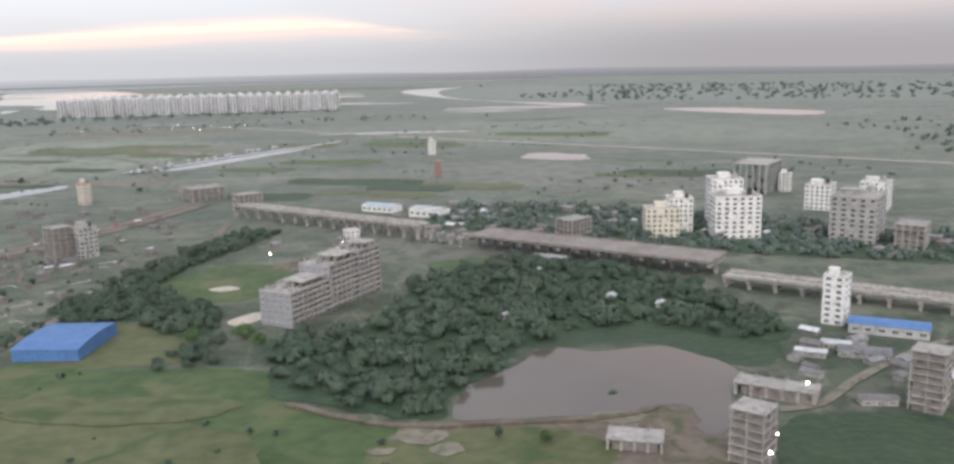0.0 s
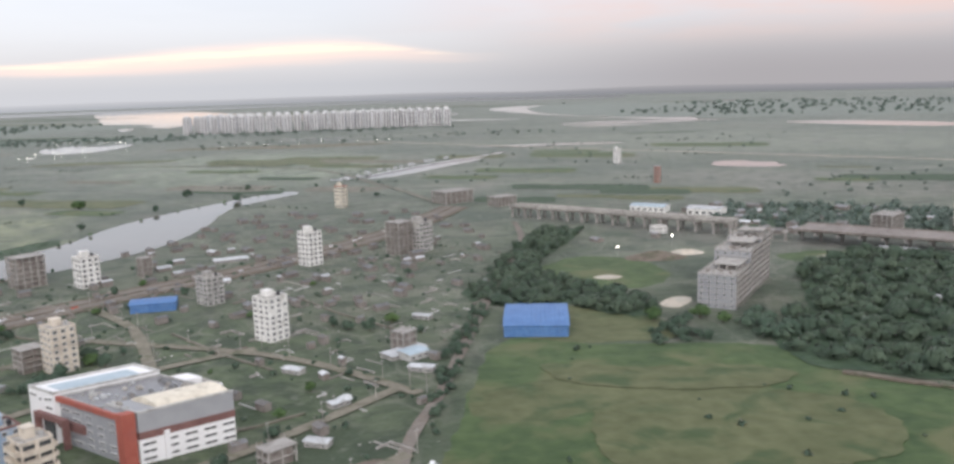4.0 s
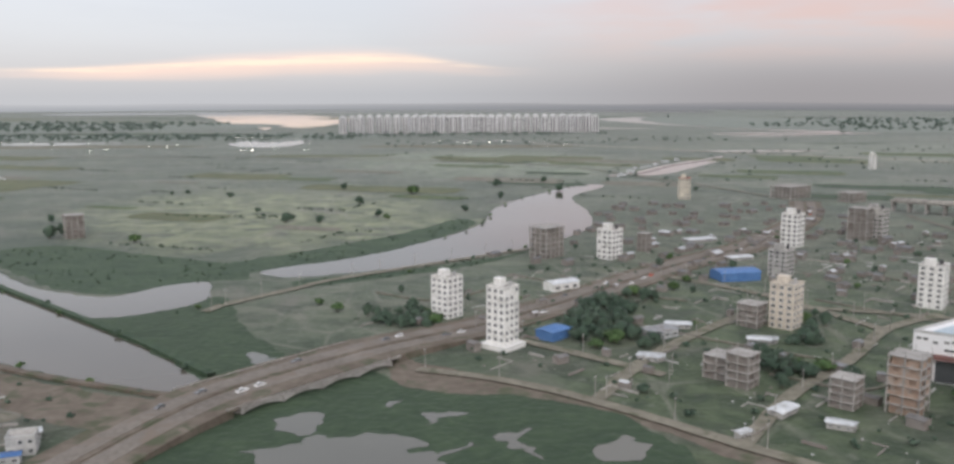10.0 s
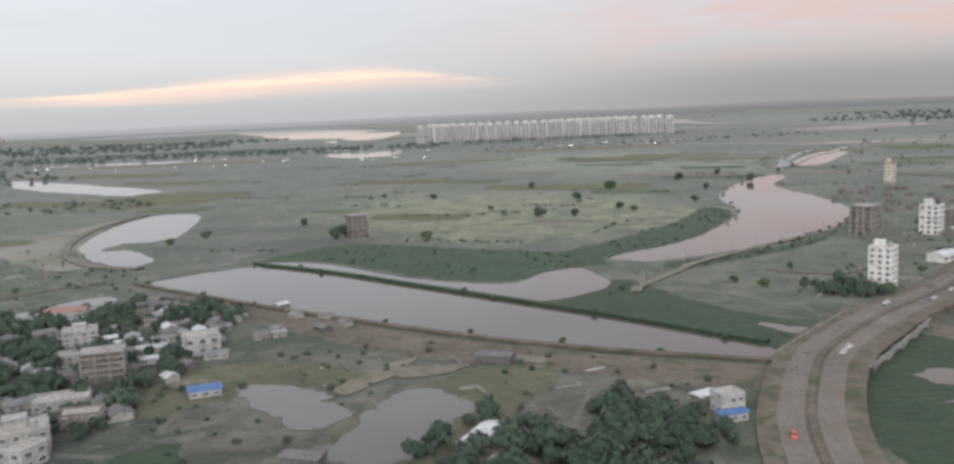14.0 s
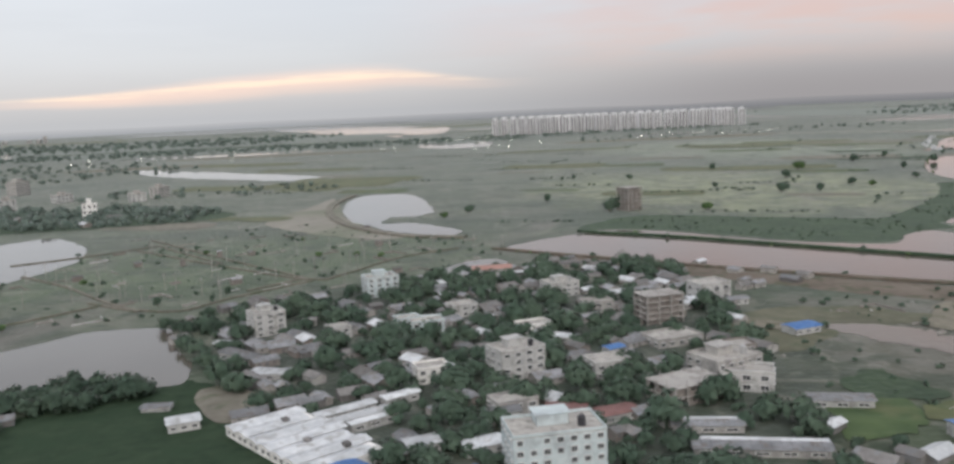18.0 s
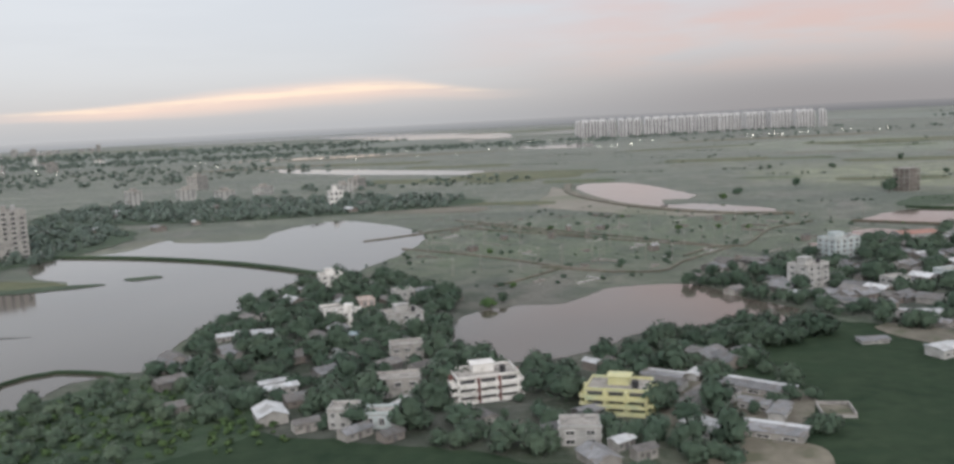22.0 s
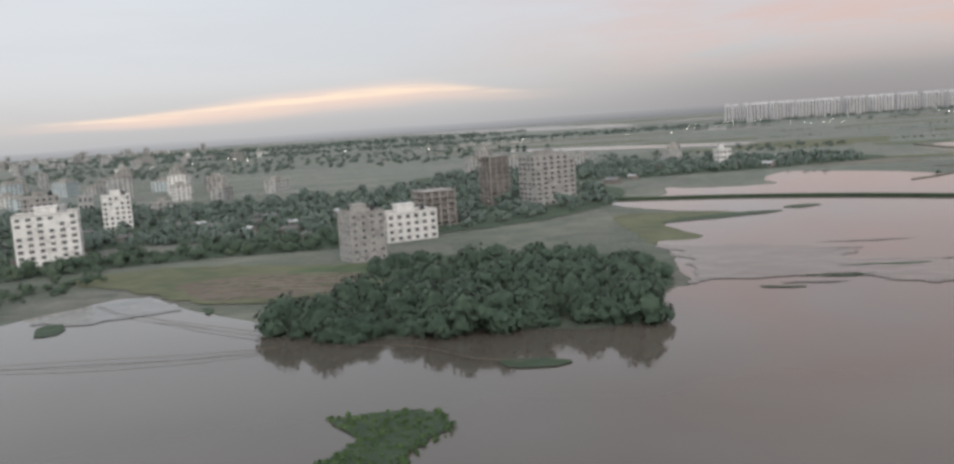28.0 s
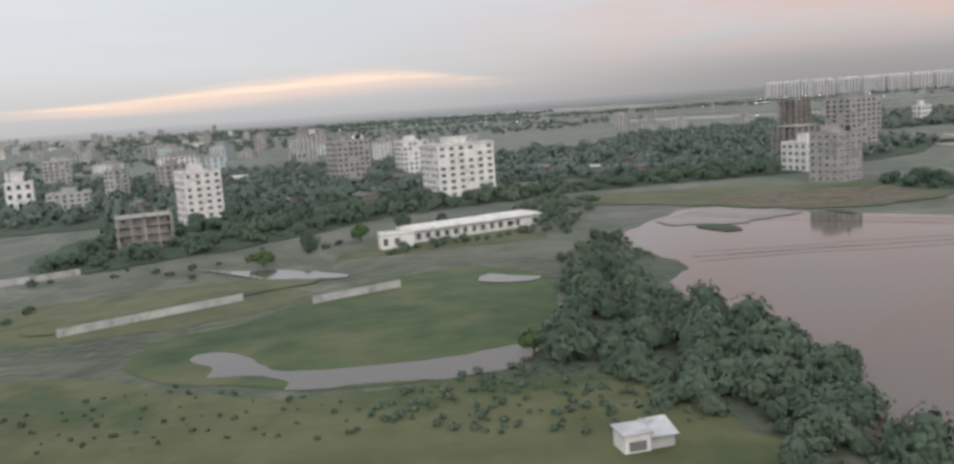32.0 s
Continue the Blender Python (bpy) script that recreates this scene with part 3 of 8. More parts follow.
def patch(name, pts, z, mat, label="", category="", step=2.0, wob=1.6, seed=0.0, smooth=True):
    LAYER[0] += 0.0011
    z = z * 0.35 + LAYER[0]
    line = smooth_outline(pts, step, wob, seed) if smooth else pts
    tris = tessellate_polygon([[Vector((x, y, 0)) for x, y in line]])
    me = bpy.data.meshes.new(name)
    me.from_pydata([(x, y, z) for x, y in line], [], [tuple(t) for t in tris])
    me.materials.append(M[mat])
    me.update()
    up = [p.index for p in me.polygons if p.normal.z < 0]
    if up:
        bm = bmesh.new()
        bm.from_mesh(me)
        bm.faces.ensure_lookup_table()
        bmesh.ops.reverse_faces(bm, faces=[bm.faces[i] for i in up])
        bm.to_mesh(me)
        bm.free()
    return tagged(new(name, me), label, category, kind="structure")


def centreline(pts, step=5.0):
    res = []
    n = len(pts)
    for i in range(n - 1):
        p = [Vector((*pts[max(0, min(n - 1, i + k))], 0)) for k in (-1, 0, 1, 2)]
        k = max(1, int((p[2] - p[1]).length / step))
        for j in range(k):
            t = j / k
            res.append(0.5 * (2 * p[1] + (p[2] - p[0]) * t + (2 * p[0] - 5 * p[1] + 4 * p[2] - p[3]) * t * t + (3 * p[1] - p[0] - 3 * p[2] + p[3]) * t ** 3))
    res.append(Vector((*pts[-1], 0)))
    return res


def ribbon(name, pts, width, z, mat, label="", category="", thick=0.0, shift=0.0, rough_edge=0.4, kind="structure", height=None, lift=None):
    """A strip along a line; with thick it becomes a bank or deck with sides. height(s): a rise along its length from 0 to 1."""
    line = centreline(pts)
    LAYER[0] += 0.0011
    z += LAYER[0]
    g = Geo()
    rows = []
    for i, p in enumerate(line):
        d = (line[min(i + 1, len(line) - 1)] - line[max(i - 1, 0)]).normalized()
        n = Vector((-d.y, d.x, 0))
        zz = z + (height(i / max(1, len(line) - 1)) if height else 0) + (lift(p.x, p.y) if lift else 0)
        e = noise.noise(p * 0.15) * rough_edge
        a, b = p + n * (shift + width / 2 + e), p + n * (shift - width / 2 + e * 0.6)
        rows.append((Vector((a.x, a.y, zz)), Vector((b.x, b.y, zz))))
    for (a0, b0), (a1, b1) in zip(rows, rows[1:]):
        g.face([a0, b0, b1, a1])
        if thick:
            dn = Vector((0, 0, thick))
            g.face([b0, b0 - dn, b1 - dn, b1])
            g.face([a1, a1 - dn, a0 - dn, a0])
    return tagged(new(name, g.mesh(name, mat)), label, category, kind=kind)


from mathutils.geometry import tessellate_polygon


# ---------------------------------------------------------------- ground, water, roads
def ground_sheet():
    n = 96
    g = Geo()
    xs = [-700 + 7500 * math.copysign(abs(i / 48 - 1) ** 1.6, i - 48) for i in range(n + 1)]
    ys = [900 + 7500 * math.copysign(abs(i / 48 - 1) ** 1.6, i - 48) for i in range(n + 1)]
    v = [(x, y, 0.0) for y in ys for x in xs]
    f = [(j * (n + 1) + i, j * (n + 1) + i + 1, (j + 1) * (n + 1) + i + 1, (j + 1) * (n + 1) + i) for j in range(n) for i in range(n)]
    me = bpy.data.meshes.new("ground")
    me.from_pydata(v, [], f)
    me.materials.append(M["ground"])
    return tagged(new("ground", me), "flat green and olive open country with plots and bare earth", "ground", kind="structure")


ground_sheet()

# growth and bare earth
patch("field_by_wood", [(-128, 300), (-95, 292), (-40, 281), (-31, 253), (3, 232), (45, 226), (60, 190), (40, 120), (-160, 120), (-150, 215)], 0.05, "rice", "wet green field with olive stripes", "field", 1.8)
patch("dry_strip", [(-140, 250), (-95, 262), (-52, 262), (-60, 240), (-100, 232), (-138, 225)], 0.08, "olive", "dry olive strip of field", "field", 1.8)
patch("dry_field", [(-120, 305), (-105, 345), (-75, 330), (-62, 300), (-90, 293)], 0.08, "olive", "dry olive field beside a blue-roofed hall", "field", 1.8)
patch("sports_field", [(-108, 400), (-80, 440), (-50, 430), (-42, 395), (-60, 370), (-90, 376)], 0.08, "rice", "green playing field with a sandy patch", "field", 1.8)
patch("sand_heap_ground", [(-78, 393), (-70, 398), (-64, 392), (-72, 388)], 0.14, "sand", "pale sand on the grass", "sand", 3, 0.6)
patch("sand_yard", [(-62, 340), (-52, 352), (-46, 348), (-55, 334)], 0.14, "sand", "pale sand heap beside the building site", "sand", 3, 0.6)
patch("clearing", [(22, 424), (52, 432), (72, 412), (55, 398), (30, 402)], 0.09, "rice", "green clearing in a wood", "field", 1.8)
patch("clearing_sand", [(34, 412), (48, 422), (56, 412), (46, 404)], 0.14, "sand", "pale sand in a clearing", "sand", 3, 0.6)
patch("pond_meadow", [(46, 290), (70, 308), (105, 302), (134, 286), (124, 262), (108, 262), (92, 286), (62, 290)], 0.09, "hyacinth", "green floating plants along a pond", "plants", 1.8)
patch("pond_shore", [(-2, 222), (20, 230), (44, 230), (60, 228), (76, 234), (84, 232), (90, 214), (84, 196), (50, 192), (20, 206)], 0.09, "redearth", "reddish earth shore of a pond", "earth", 1.8)
patch("scrub_plot", [(-4, 218), (20, 224), (46, 222), (56, 205), (40, 190), (0, 196)], 0.12, "olive", "scrubby plot with dry grass", "field", 1.8)
patch("green_plot", [(110, 214), (150, 214), (170, 190), (110, 170), (96, 190)], 0.09, "rice", "dark green plot beside half-built houses", "field", 1.8)
patch("reed_bank", [(-510, 400), (-470, 440), (-420, 500), (-385, 560), (-375, 535), (-406, 468), (-440, 424), (-478, 396), (-485, 378)], 0.2, "reed", "dark reed bank along the river", "reeds", 1.8, 2)
patch("reed_bank", [(-640, 430), (-600, 470), (-540, 440), (-490, 410), (-478, 380), (-492, 376), (-520, 352), (-555, 366), (-606, 418)], 0.16, "reed", "dark reed marsh beside a canal", "reeds", 1.8, 2)
patch("reed_bank", [(-455, 375), (-420, 390), (-372, 422), (-345, 450), (-352, 440), (-380, 405), (-425, 375), (-452, 362)], 0.18, "reed", "strip of tall reeds on the river bank", "reeds", 1.8, 1.5)
patch("canal_marsh", [(-480, 345), (-462, 300), (-440, 262), (-446, 240), (-470, 238), (-500, 270), (-530, 305), (-505, 318)], 0.12, "hyacinth", "green floating plants between canal and road", "plants", 1.8, 1.5)
patch("marsh", [(-456, 205), (-451, 222), (-446, 244), (-428, 258), (-411, 245), (-405, 237), (-392, 229), (-376, 227), (-364, 222), (-346, 208), (-335, 160), (-360, 120), (-460, 120), (-462, 165)], 0.08, "hyacinth", "marsh covered by green floating plants", "plants", 1.8, 2)
patch("earth_bank", [(-410, 262), (-399, 255), (-387, 246), (-374, 238), (-340, 207), (-300, 164), (-306, 150), (-346, 206), (-364, 221), (-376, 226), (-392, 228), (-406, 238)], 0.13, "redearth", "bare reddish earth strip beside the marsh", "earth", 1.8, 1.5)
patch("canal_bank", [(-660, 362), (-625, 330), (-594, 303), (-527, 254), (-470, 226), (-452, 224), (-456, 205), (-480, 206), (-520, 228), (-565, 252), (-600, 285), (-650, 335)], 0.10, "redearth", "bare reddish bank along a straight canal", "earth", 1.8, 2)
patch("waste_grass", [(-612, 250), (-585, 245), (-570, 228), (-600, 222), (-622, 205), (-630, 232)], 0.12, "drygrass", "dry grass on waste ground", "field", 1.8, 2)
patch("waste_grass", [(-575, 190), (-545, 232), (-520, 226), (-535, 195), (-550, 170)], 0.10, "drygrass", "patch of grass between pools", "field", 1.8, 2)
patch("sand_flat", [(-808, 512), (-795, 590), (-785, 645), (-772, 575), (-758, 505), (-724, 432), (-755, 440)], 0.34, "silt", "pale sand flat beside a curved pond", "sand", 6, 2)
patch("hyacinth_meadow", [(-792, 194), (-768, 208), (-750, 190), (-736, 165), (-728, 142), (-745, 112), (-800, 105), (-812, 150)], 0.10, "paddy", "deep green meadow of floating plants", "plants", 1.8, 1.5)
patch("hyacinth_meadow", [(-908, 150), (-885, 148), (-850, 132), (-832, 120), (-845, 90), (-930, 90), (-928, 118)], 0.10, "paddy", "deep green meadow of floating plants by a lake", "plants", 1.8, 1.5)
patch("enclosure_bank", [(-957, 163), (-955, 172), (-946, 178), (-941, 183), (-934, 190), (-920, 192), (-900, 180), (-895, 152), (-928, 131), (-942, 140), (-948, 146), (-955, 153)], 0.1, "reed", "rough green bank inside the bund", "field", 1.8, 1.5)
patch("lake_shore", [(-1040, 240), (-1046, 300), (-1040, 340), (-1000, 322), (-1030, 306), (-1025, 268)], 0.06, "olive", "grassy lake shore", "field", 1.8, 2)
patch("hyacinth_field", [(-1292, 124), (-1282, 131), (-1262, 159), (-1244, 162), (-1233, 147), (-1238, 106), (-1250, 95), (-1270, 96), (-1290, 106)], 0.10, "rice", "green flooded field of floating plants", "plants", 1.8, 1)
patch("dry_meadow", [(-1330, 150), (-1300, 165), (-1275, 150), (-1285, 135), (-1310, 125), (-1340, 120)], 0.08, "olive", "dry olive meadow", "field", 1.8, 2)
patch("school_field", [(-1275, 185), (-1262, 210), (-1240, 215), (-1228, 196), (-1250, 188)], 0.08, "olive", "trodden yellowish playing field", "field", 1.8, 1)
patch("front_meadow", [(-1330, 95), (-1300, 106), (-1270, 92), (-1245, 94), (-1225, 80), (-1222, 20), (-1340, 20)], 0.08, "olive", "rough olive meadow", "field", 1.8, 1.5)

# water
WATERS = {
    "pond": [(18, 232), (20, 247), (28, 261), (42, 273), (50, 286), (61, 287), (71, 281), (92, 283), (103, 272), (109, 258), (99, 236), (93, 219), (84, 210), (82, 217), (83, 232), (59, 229), (30, 230)],
    "river": [(-474, 397), (-459, 382), (-424, 396), (-373, 427), (-323, 488), (-302, 540), (-297, 600), (-298, 643), (-292, 690), (-257, 759), (-284, 759), (-352, 634), (-372, 535), (-406, 468), (-439, 426)],
    "river.001": [(-207, 866), (-172, 939), (-91, 1062), (-60, 1066), (-95, 999), (-177, 870)],
    "canal": [(-677, 382), (-664, 399), (-641, 413), (-628, 408), (-569, 356), (-519, 307), (-489, 276), (-465, 248), (-458, 236), (-461, 229), (-475, 234), (-527, 261), (-594, 309), (-657, 362)],
    "canal.001": [(-637, 423), (-606, 411), (-573, 376), (-555, 360), (-534, 349), (-522, 348), (-510, 365), (-494, 375), (-488, 358), (-486, 338), (-497, 323), (-519, 313), (-543, 336), (-585, 377)],
    "curved_pond": [(-770, 572), (-771, 632), (-757, 660), (-728, 646), (-712, 547), (-720, 518), (-737, 514), (-739, 489), (-720, 482), (-699, 452), (-704, 430), (-729, 451), (-748, 482), (-762, 515)],
    "long_pond": [(-1086, 1133), (-837, 893), (-812, 822), (-878, 861), (-1029, 1004)],
    "village_pond": [(-726, 327), (-713, 330), (-696, 354), (-684, 357), (-681, 344), (-692, 336), (-703, 321), (-718, 315), (-717, 299), (-724, 306)],
    "lake": [(-873, 387), (-881, 437), (-905, 476), (-926, 493), (-949, 458), (-954, 426), (-989, 428), (-1002, 442), (-1011, 408), (-1039, 388), (-1026, 348), (-1000, 321), (-1031, 303), (-1027, 267), (-1042, 262), (-1042, 237), (-1046, 214), (-1046, 197), (-1052, 193), (-1060, 185), (-1067, 162), (-1080, 162), (-1098, 164), (-1114, 163), (-1128, 168), (-1138, 180), (-1165, 205), (-1182, 225), (-1192, 222), (-1198, 214), (-1206, 201), (-1214, 189), (-1212, 167), (-1209, 150), (-1215.5, 134), (-1210.5, 109), (-1209, 92), (-1214, 74), (-1215, 50), (-1216, 0), (-950, 0), (-933, 60), (-930, 112), (-928, 128), (-938, 140), (-948, 160), (-946, 186), (-936, 196), (-930, 200), (-929, 240), (-918, 276), (-915, 302), (-898, 312)],
    "green_pond": [(-860, 199), (-858, 234), (-843, 245), (-828, 246), (-811, 264), (-787, 262), (-778, 238), (-770, 222), (-769, 205), (-792, 205), (-815, 206), (-828, 194), (-848, 187)],
    "stream": [(-1284, 111), (-1280, 114), (-1273, 105), (-1270, 102), (-1264, 102), (-1255, 103), (-1246, 105), (-1239, 107), (-1240, 100), (-1243, 97), (-1252, 95), (-1260, 95), (-1265, 94), (-1269, 95), (-1269, 97), (-1273, 101), (-1280, 102), (-1280, 106)],
    "marsh_pool": [(-436, 191), (-430, 193), (-423, 194), (-420, 200), (-412, 200), (-404, 203), (-402, 200), (-397, 196), (-401, 190), (-392, 188), (-388, 193), (-383, 192), (-389, 190), (-392, 180), (-390, 175), (-389, 167), (-396, 150), (-415, 140), (-436, 150), (-433, 162), (-430, 178), (-433, 181)],
    "marsh_pool.001": [(-434, 207), (-429, 212), (-422, 213), (-423, 205), (-425, 200), (-428, 203)],
    "marsh_pool.002": [(-399, 211), (-391, 213), (-385, 212), (-392, 209), (-394, 205), (-397, 203), (-398, 207)],
    "marsh_pool.003": [(-452, 266), (-448, 266), (-445, 260), (-441, 263), (-437, 256), (-441, 248), (-446, 254), (-452, 257)],
    "marsh_pool.004": [(-379, 199), (-374, 199), (-372, 200), (-374, 192), (-371, 188), (-370, 183), (-373, 187), (-375, 191), (-379, 192)],
    "marsh_pool.005": [(-375, 172), (-371, 173), (-370, 165), (-375, 166)],
    "marsh_pool.006": [(-408, 221), (-405, 222), (-408, 217)],
    "marsh_pool.007": [(-358, 190), (-350, 196), (-346, 186), (-354, 182)],
    "waste_pool": [(-605, 226), (-592, 227), (-576, 209), (-573, 198), (-584, 194), (-597, 213)],
    "waste_pool.001": [(-569, 202), (-561, 217), (-549, 215), (-544, 203), (-548, 195), (-553, 177), (-567, 169), (-575, 178)],
    "far_water": [(-1376, 3587), (-1096, 3639), (-726, 2949), (-697, 2336), (-771, 2163), (-1087, 2772)],
    "far_water.001": [(-748, 1503), (-663, 1624), (-624, 1550), (-640, 1374), (-714, 1376)],
    "far_water.002": [(74, 2742), (283, 2989), (668, 2868), (624, 2492), (433, 2267), (303, 2236), (411, 1939), (409, 1755), (315, 1856), (152, 2258)],
    "far_water.003": [(511, 1569), (621, 1533), (718, 1391), (654, 1323), (560, 1433)],
    "far_water.004": [(-1124, 2836), (-1205, 3356), (-883, 2517), (-812, 2140), (-826, 2077)],
    "far_water.005": [(-1900, 3900), (-400, 4300), (700, 4200), (600, 3700), (-500, 3950), (-1800, 3500)],
    "far_water.006": [(160, 905), (205, 870), (190, 835), (140, 860)],
}
for i, (name, pts) in enumerate(WATERS.items()):
    far = "far" in name or "long" in name
    patch(name.split(".")[0], pts, 0.17, "pool" if "pool" in name else "water", "still silty water under an evening sky", "water", 10 if far else 1.3, 6 if far else (3.6 if "marsh" in name else 2.6 if "pool" in name or "curved" in name else 1.1), i * 3.7)
# long narrow fields and pools of the far plain
FAR_RNG = random.Random(61)
for k in range(64):
    fy = FAR_RNG.uniform(1120, 3300)
    fx = -560 + FAR_RNG.uniform(-1.0, 0.95) * fy * 0.62
    fl, mat = FAR_RNG.uniform(50, 190) * fy / 1300, FAR_RNG.choice(("olive", "olive", "reed", "reed", "track", "water", "mud"))
    fw = fl * FAR_RNG.uniform(0.10, 0.30)
    if -700 < fx + fl and fx - fl < 60 and 1640 < fy < 2000 or any(inside((fx, fy), w) for w in WATERS.values()):
        continue
    say, cat = {"olive": ("olive field on the far plain", "field"), "reed": ("dark strip of growth on the far plain", "field"), "track": ("pale bare strip on the far plain", "earth"), "water": ("narrow pool on the far plain", "water"), "mud": ("grey wet flat on the far plain", "mud")}[mat]
    tilt = FAR_RNG.uniform(-0.25, 0.1)
    ring = [(fx + fl * math.cos(w) * FAR_RNG.uniform(0.7, 1.1), fy + fw * math.sin(w) * FAR_RNG.uniform(0.6, 1.1) + tilt * fl * math.cos(w)) for w in [6.2832 * i / 9 for i in range(9)]]
    patch({"water": "far_pool", "mud": "far_flat"}.get(mat, "far_field"), ring, 0.12, mat, say, cat, 9, 5, k * 1.7)
for k in range(70):
    fx, fy = FAR_RNG.uniform(-980, 260), FAR_RNG.uniform(480, 1180)
    mat = FAR_RNG.choice(("olive", "olive", "olive", "reed", "rice", "rice", "reed", "dirt"))
    fl = FAR_RNG.uniform(16, 46) * (0.6 + fy / 1200)
    fw = fl * FAR_RNG.uniform(0.25, 0.6)
    if fx > -420 and fy < 640 or any(inside((fx + dx_, fy), w) for w in WATERS.values() for dx_ in (-fl, 0, fl)):
        continue
    say = {"olive": "olive plot on the plain", "reed": "dark overgrown plot on the plain", "rice": "green plot on the plain", "dirt": "bare trodden plot on the plain"}[mat]
    ca, sa = math.cos(radians(-22)), math.sin(radians(-22))
    ring = [(fx + a * fl * ca - b * fw * sa, fy + a * fl * sa + b * fw * ca) for a, b in ((-1, -0.8), (-0.3, -1), (0.9, -0.9), (1, 0.2), (0.8, 1), (-0.4, 0.8), (-1.1, 0.7))]
    patch("plain_field", ring, 0.10, mat, say, "field", 4, 3, k * 2.3)
# shallows and islets in the lake
patch("mud_flat", [(-1047, 197), (-1042, 212), (-1041, 232), (-1044, 256), (-1032, 250), (-1011, 242), (-999, 228), (-1001, 214), (-993, 211), (-981, 201), (-980, 189), (-989, 178), (-1003, 183), (-1010, 192), (-1018, 197), (-1030, 199)], 0.20, "mud", "grey mud flat just under the lake surface", "mud", 1.4, 4.2)
patch("mud_flat", [(-1201, 203), (-1197, 213), (-1187, 222), (-1181, 223), (-1169, 209), (-1170, 202), (-1187, 195)], 0.20, "mud", "pale mud shallows at the lake edge", "mud", 1.4, 3.0)
for k in range(9):
    mx, my, ml = -1030 + (k * 37) % 48, 186 + (k * 23) % 60, 5 + (k * 7) % 9
    patch("mud_streak", [(mx - ml, my + 2.0), (mx, my + 0.9), (mx + ml, my - 1.2), (mx + ml * 0.4, my - 1.9), (mx - ml * 0.6, my + 0.3)], 0.24, "reed" if k % 3 == 0 else "mud", "thin streak of mud and weed on the lake", "mud", 1.2, 1.6, k)
patch("lake_islet", [(-1022, 316), (-1000, 322), (-985, 318), (-1000, 312), (-1030, 306)], 0.24, "reed", "low grassy spit in the lake", "spit", 2, 1.2)
patch("lake_islet", [(-982, 330), (-972, 333), (-968, 328), (-978, 325)], 0.24, "reed", "low grassy islet in the lake", "islet", 2, 1.0)
patch("floating_plants", [(-1115, 116), (-1108, 119), (-1101, 117), (-1099, 111), (-1103, 105), (-1106, 96), (-1112, 92), (-1116, 98), (-1111, 108)], 0.26, "hyacinth", "bright green raft of floating plants on the lake", "plants", 1.2, 0.9, 4)
patch("floating_plants", [(-1121, 92), (-1116, 95), (-1112, 91), (-1117, 86), (-1123, 87)], 0.26, "hyacinth", "small green raft of floating plants", "plants", 1.2, 0.7, 9)
patch("floating_plants", [(-1092, 140), (-1086, 142), (-1080, 138), (-1087, 136)], 0.26, "hyacinth", "sparse raft of floating plants", "plants", 1.5, 1.2, 14)

patch("lake_islet", [(-1195, 194), (-1190, 196), (-1186, 186), (-1191, 184)], 0.24, "reed", "low grassy islet by the shore", "islet", 1.5, 1.2)
patch("lake_islet", [(-1162, 205), (-1158, 203), (-1157, 196)], 0.24, "reed", "small tuft of grass in the lake", "islet", 1.5, 0.8)
patch("sand_pool", [(-1245, 151), (-1243, 155), (-1238, 152), (-1234, 149), (-1237, 146), (-1244, 148)], 0.18, "pool", "pale shallow pool in a flooded field", "water", 1.2, 1.0)
patch("white_pool", [(-1304, 183), (-1294, 178), (-1284, 175), (-1272, 167), (-1270, 163), (-1278, 163), (-1287, 167), (-1296, 176)], 0.18, "pool", "bright pool beside garden trees", "water", 1.5, 1.2)
patch("olive_meadow", [(-1319, 138), (-1311, 132), (-1287, 152), (-1274, 162), (-1290, 166), (-1316, 157)], 0.11, "olive", "dry yellowish meadow behind a wall", "field", 3, 1.6)
patch("green_plot", [(-628, 167), (-619, 173), (-614, 167), (-614, 156), (-623, 149), (-632, 150)], 0.11, "rice", "deep green plot beside sheds", "field", 1.6, 3)
patch("green_plot", [(-621, 179), (-611, 187), (-604, 176), (-602, 168), (-614, 168)], 0.11, "hyacinth", "dark green overgrown plot", "field", 1.6, 3)
patch("dry_plot", [(-612, 163), (-606, 165), (-592, 162), (-595, 156), (-612, 156)], 0.13, "olive", "yellowish green plot behind a factory", "field", 1.6, 2)
for pts in ([(-626, 234), (-616, 226), (-613, 232), (-621, 238)], [(-578, 222), (-570, 236), (-561, 247), (-558, 242), (-574, 217)], [(-563, 237), (-550, 238), (-543, 238), (-552, 229), (-563, 229)], [(-540, 246), (-528, 244), (-520, 236), (-534, 238)]):
    patch("sand_patch", pts, 0.15, "track", "trodden pale earth on waste ground", "earth", 2, 1.8)

patch("dry_clearing", [(-888, 116), (-885, 123), (-880, 126), (-874, 126), (-868, 122), (-870, 114)], 0.16, "track", "pale bare clearing in a flooded meadow", "earth", 1.8, 0.8)

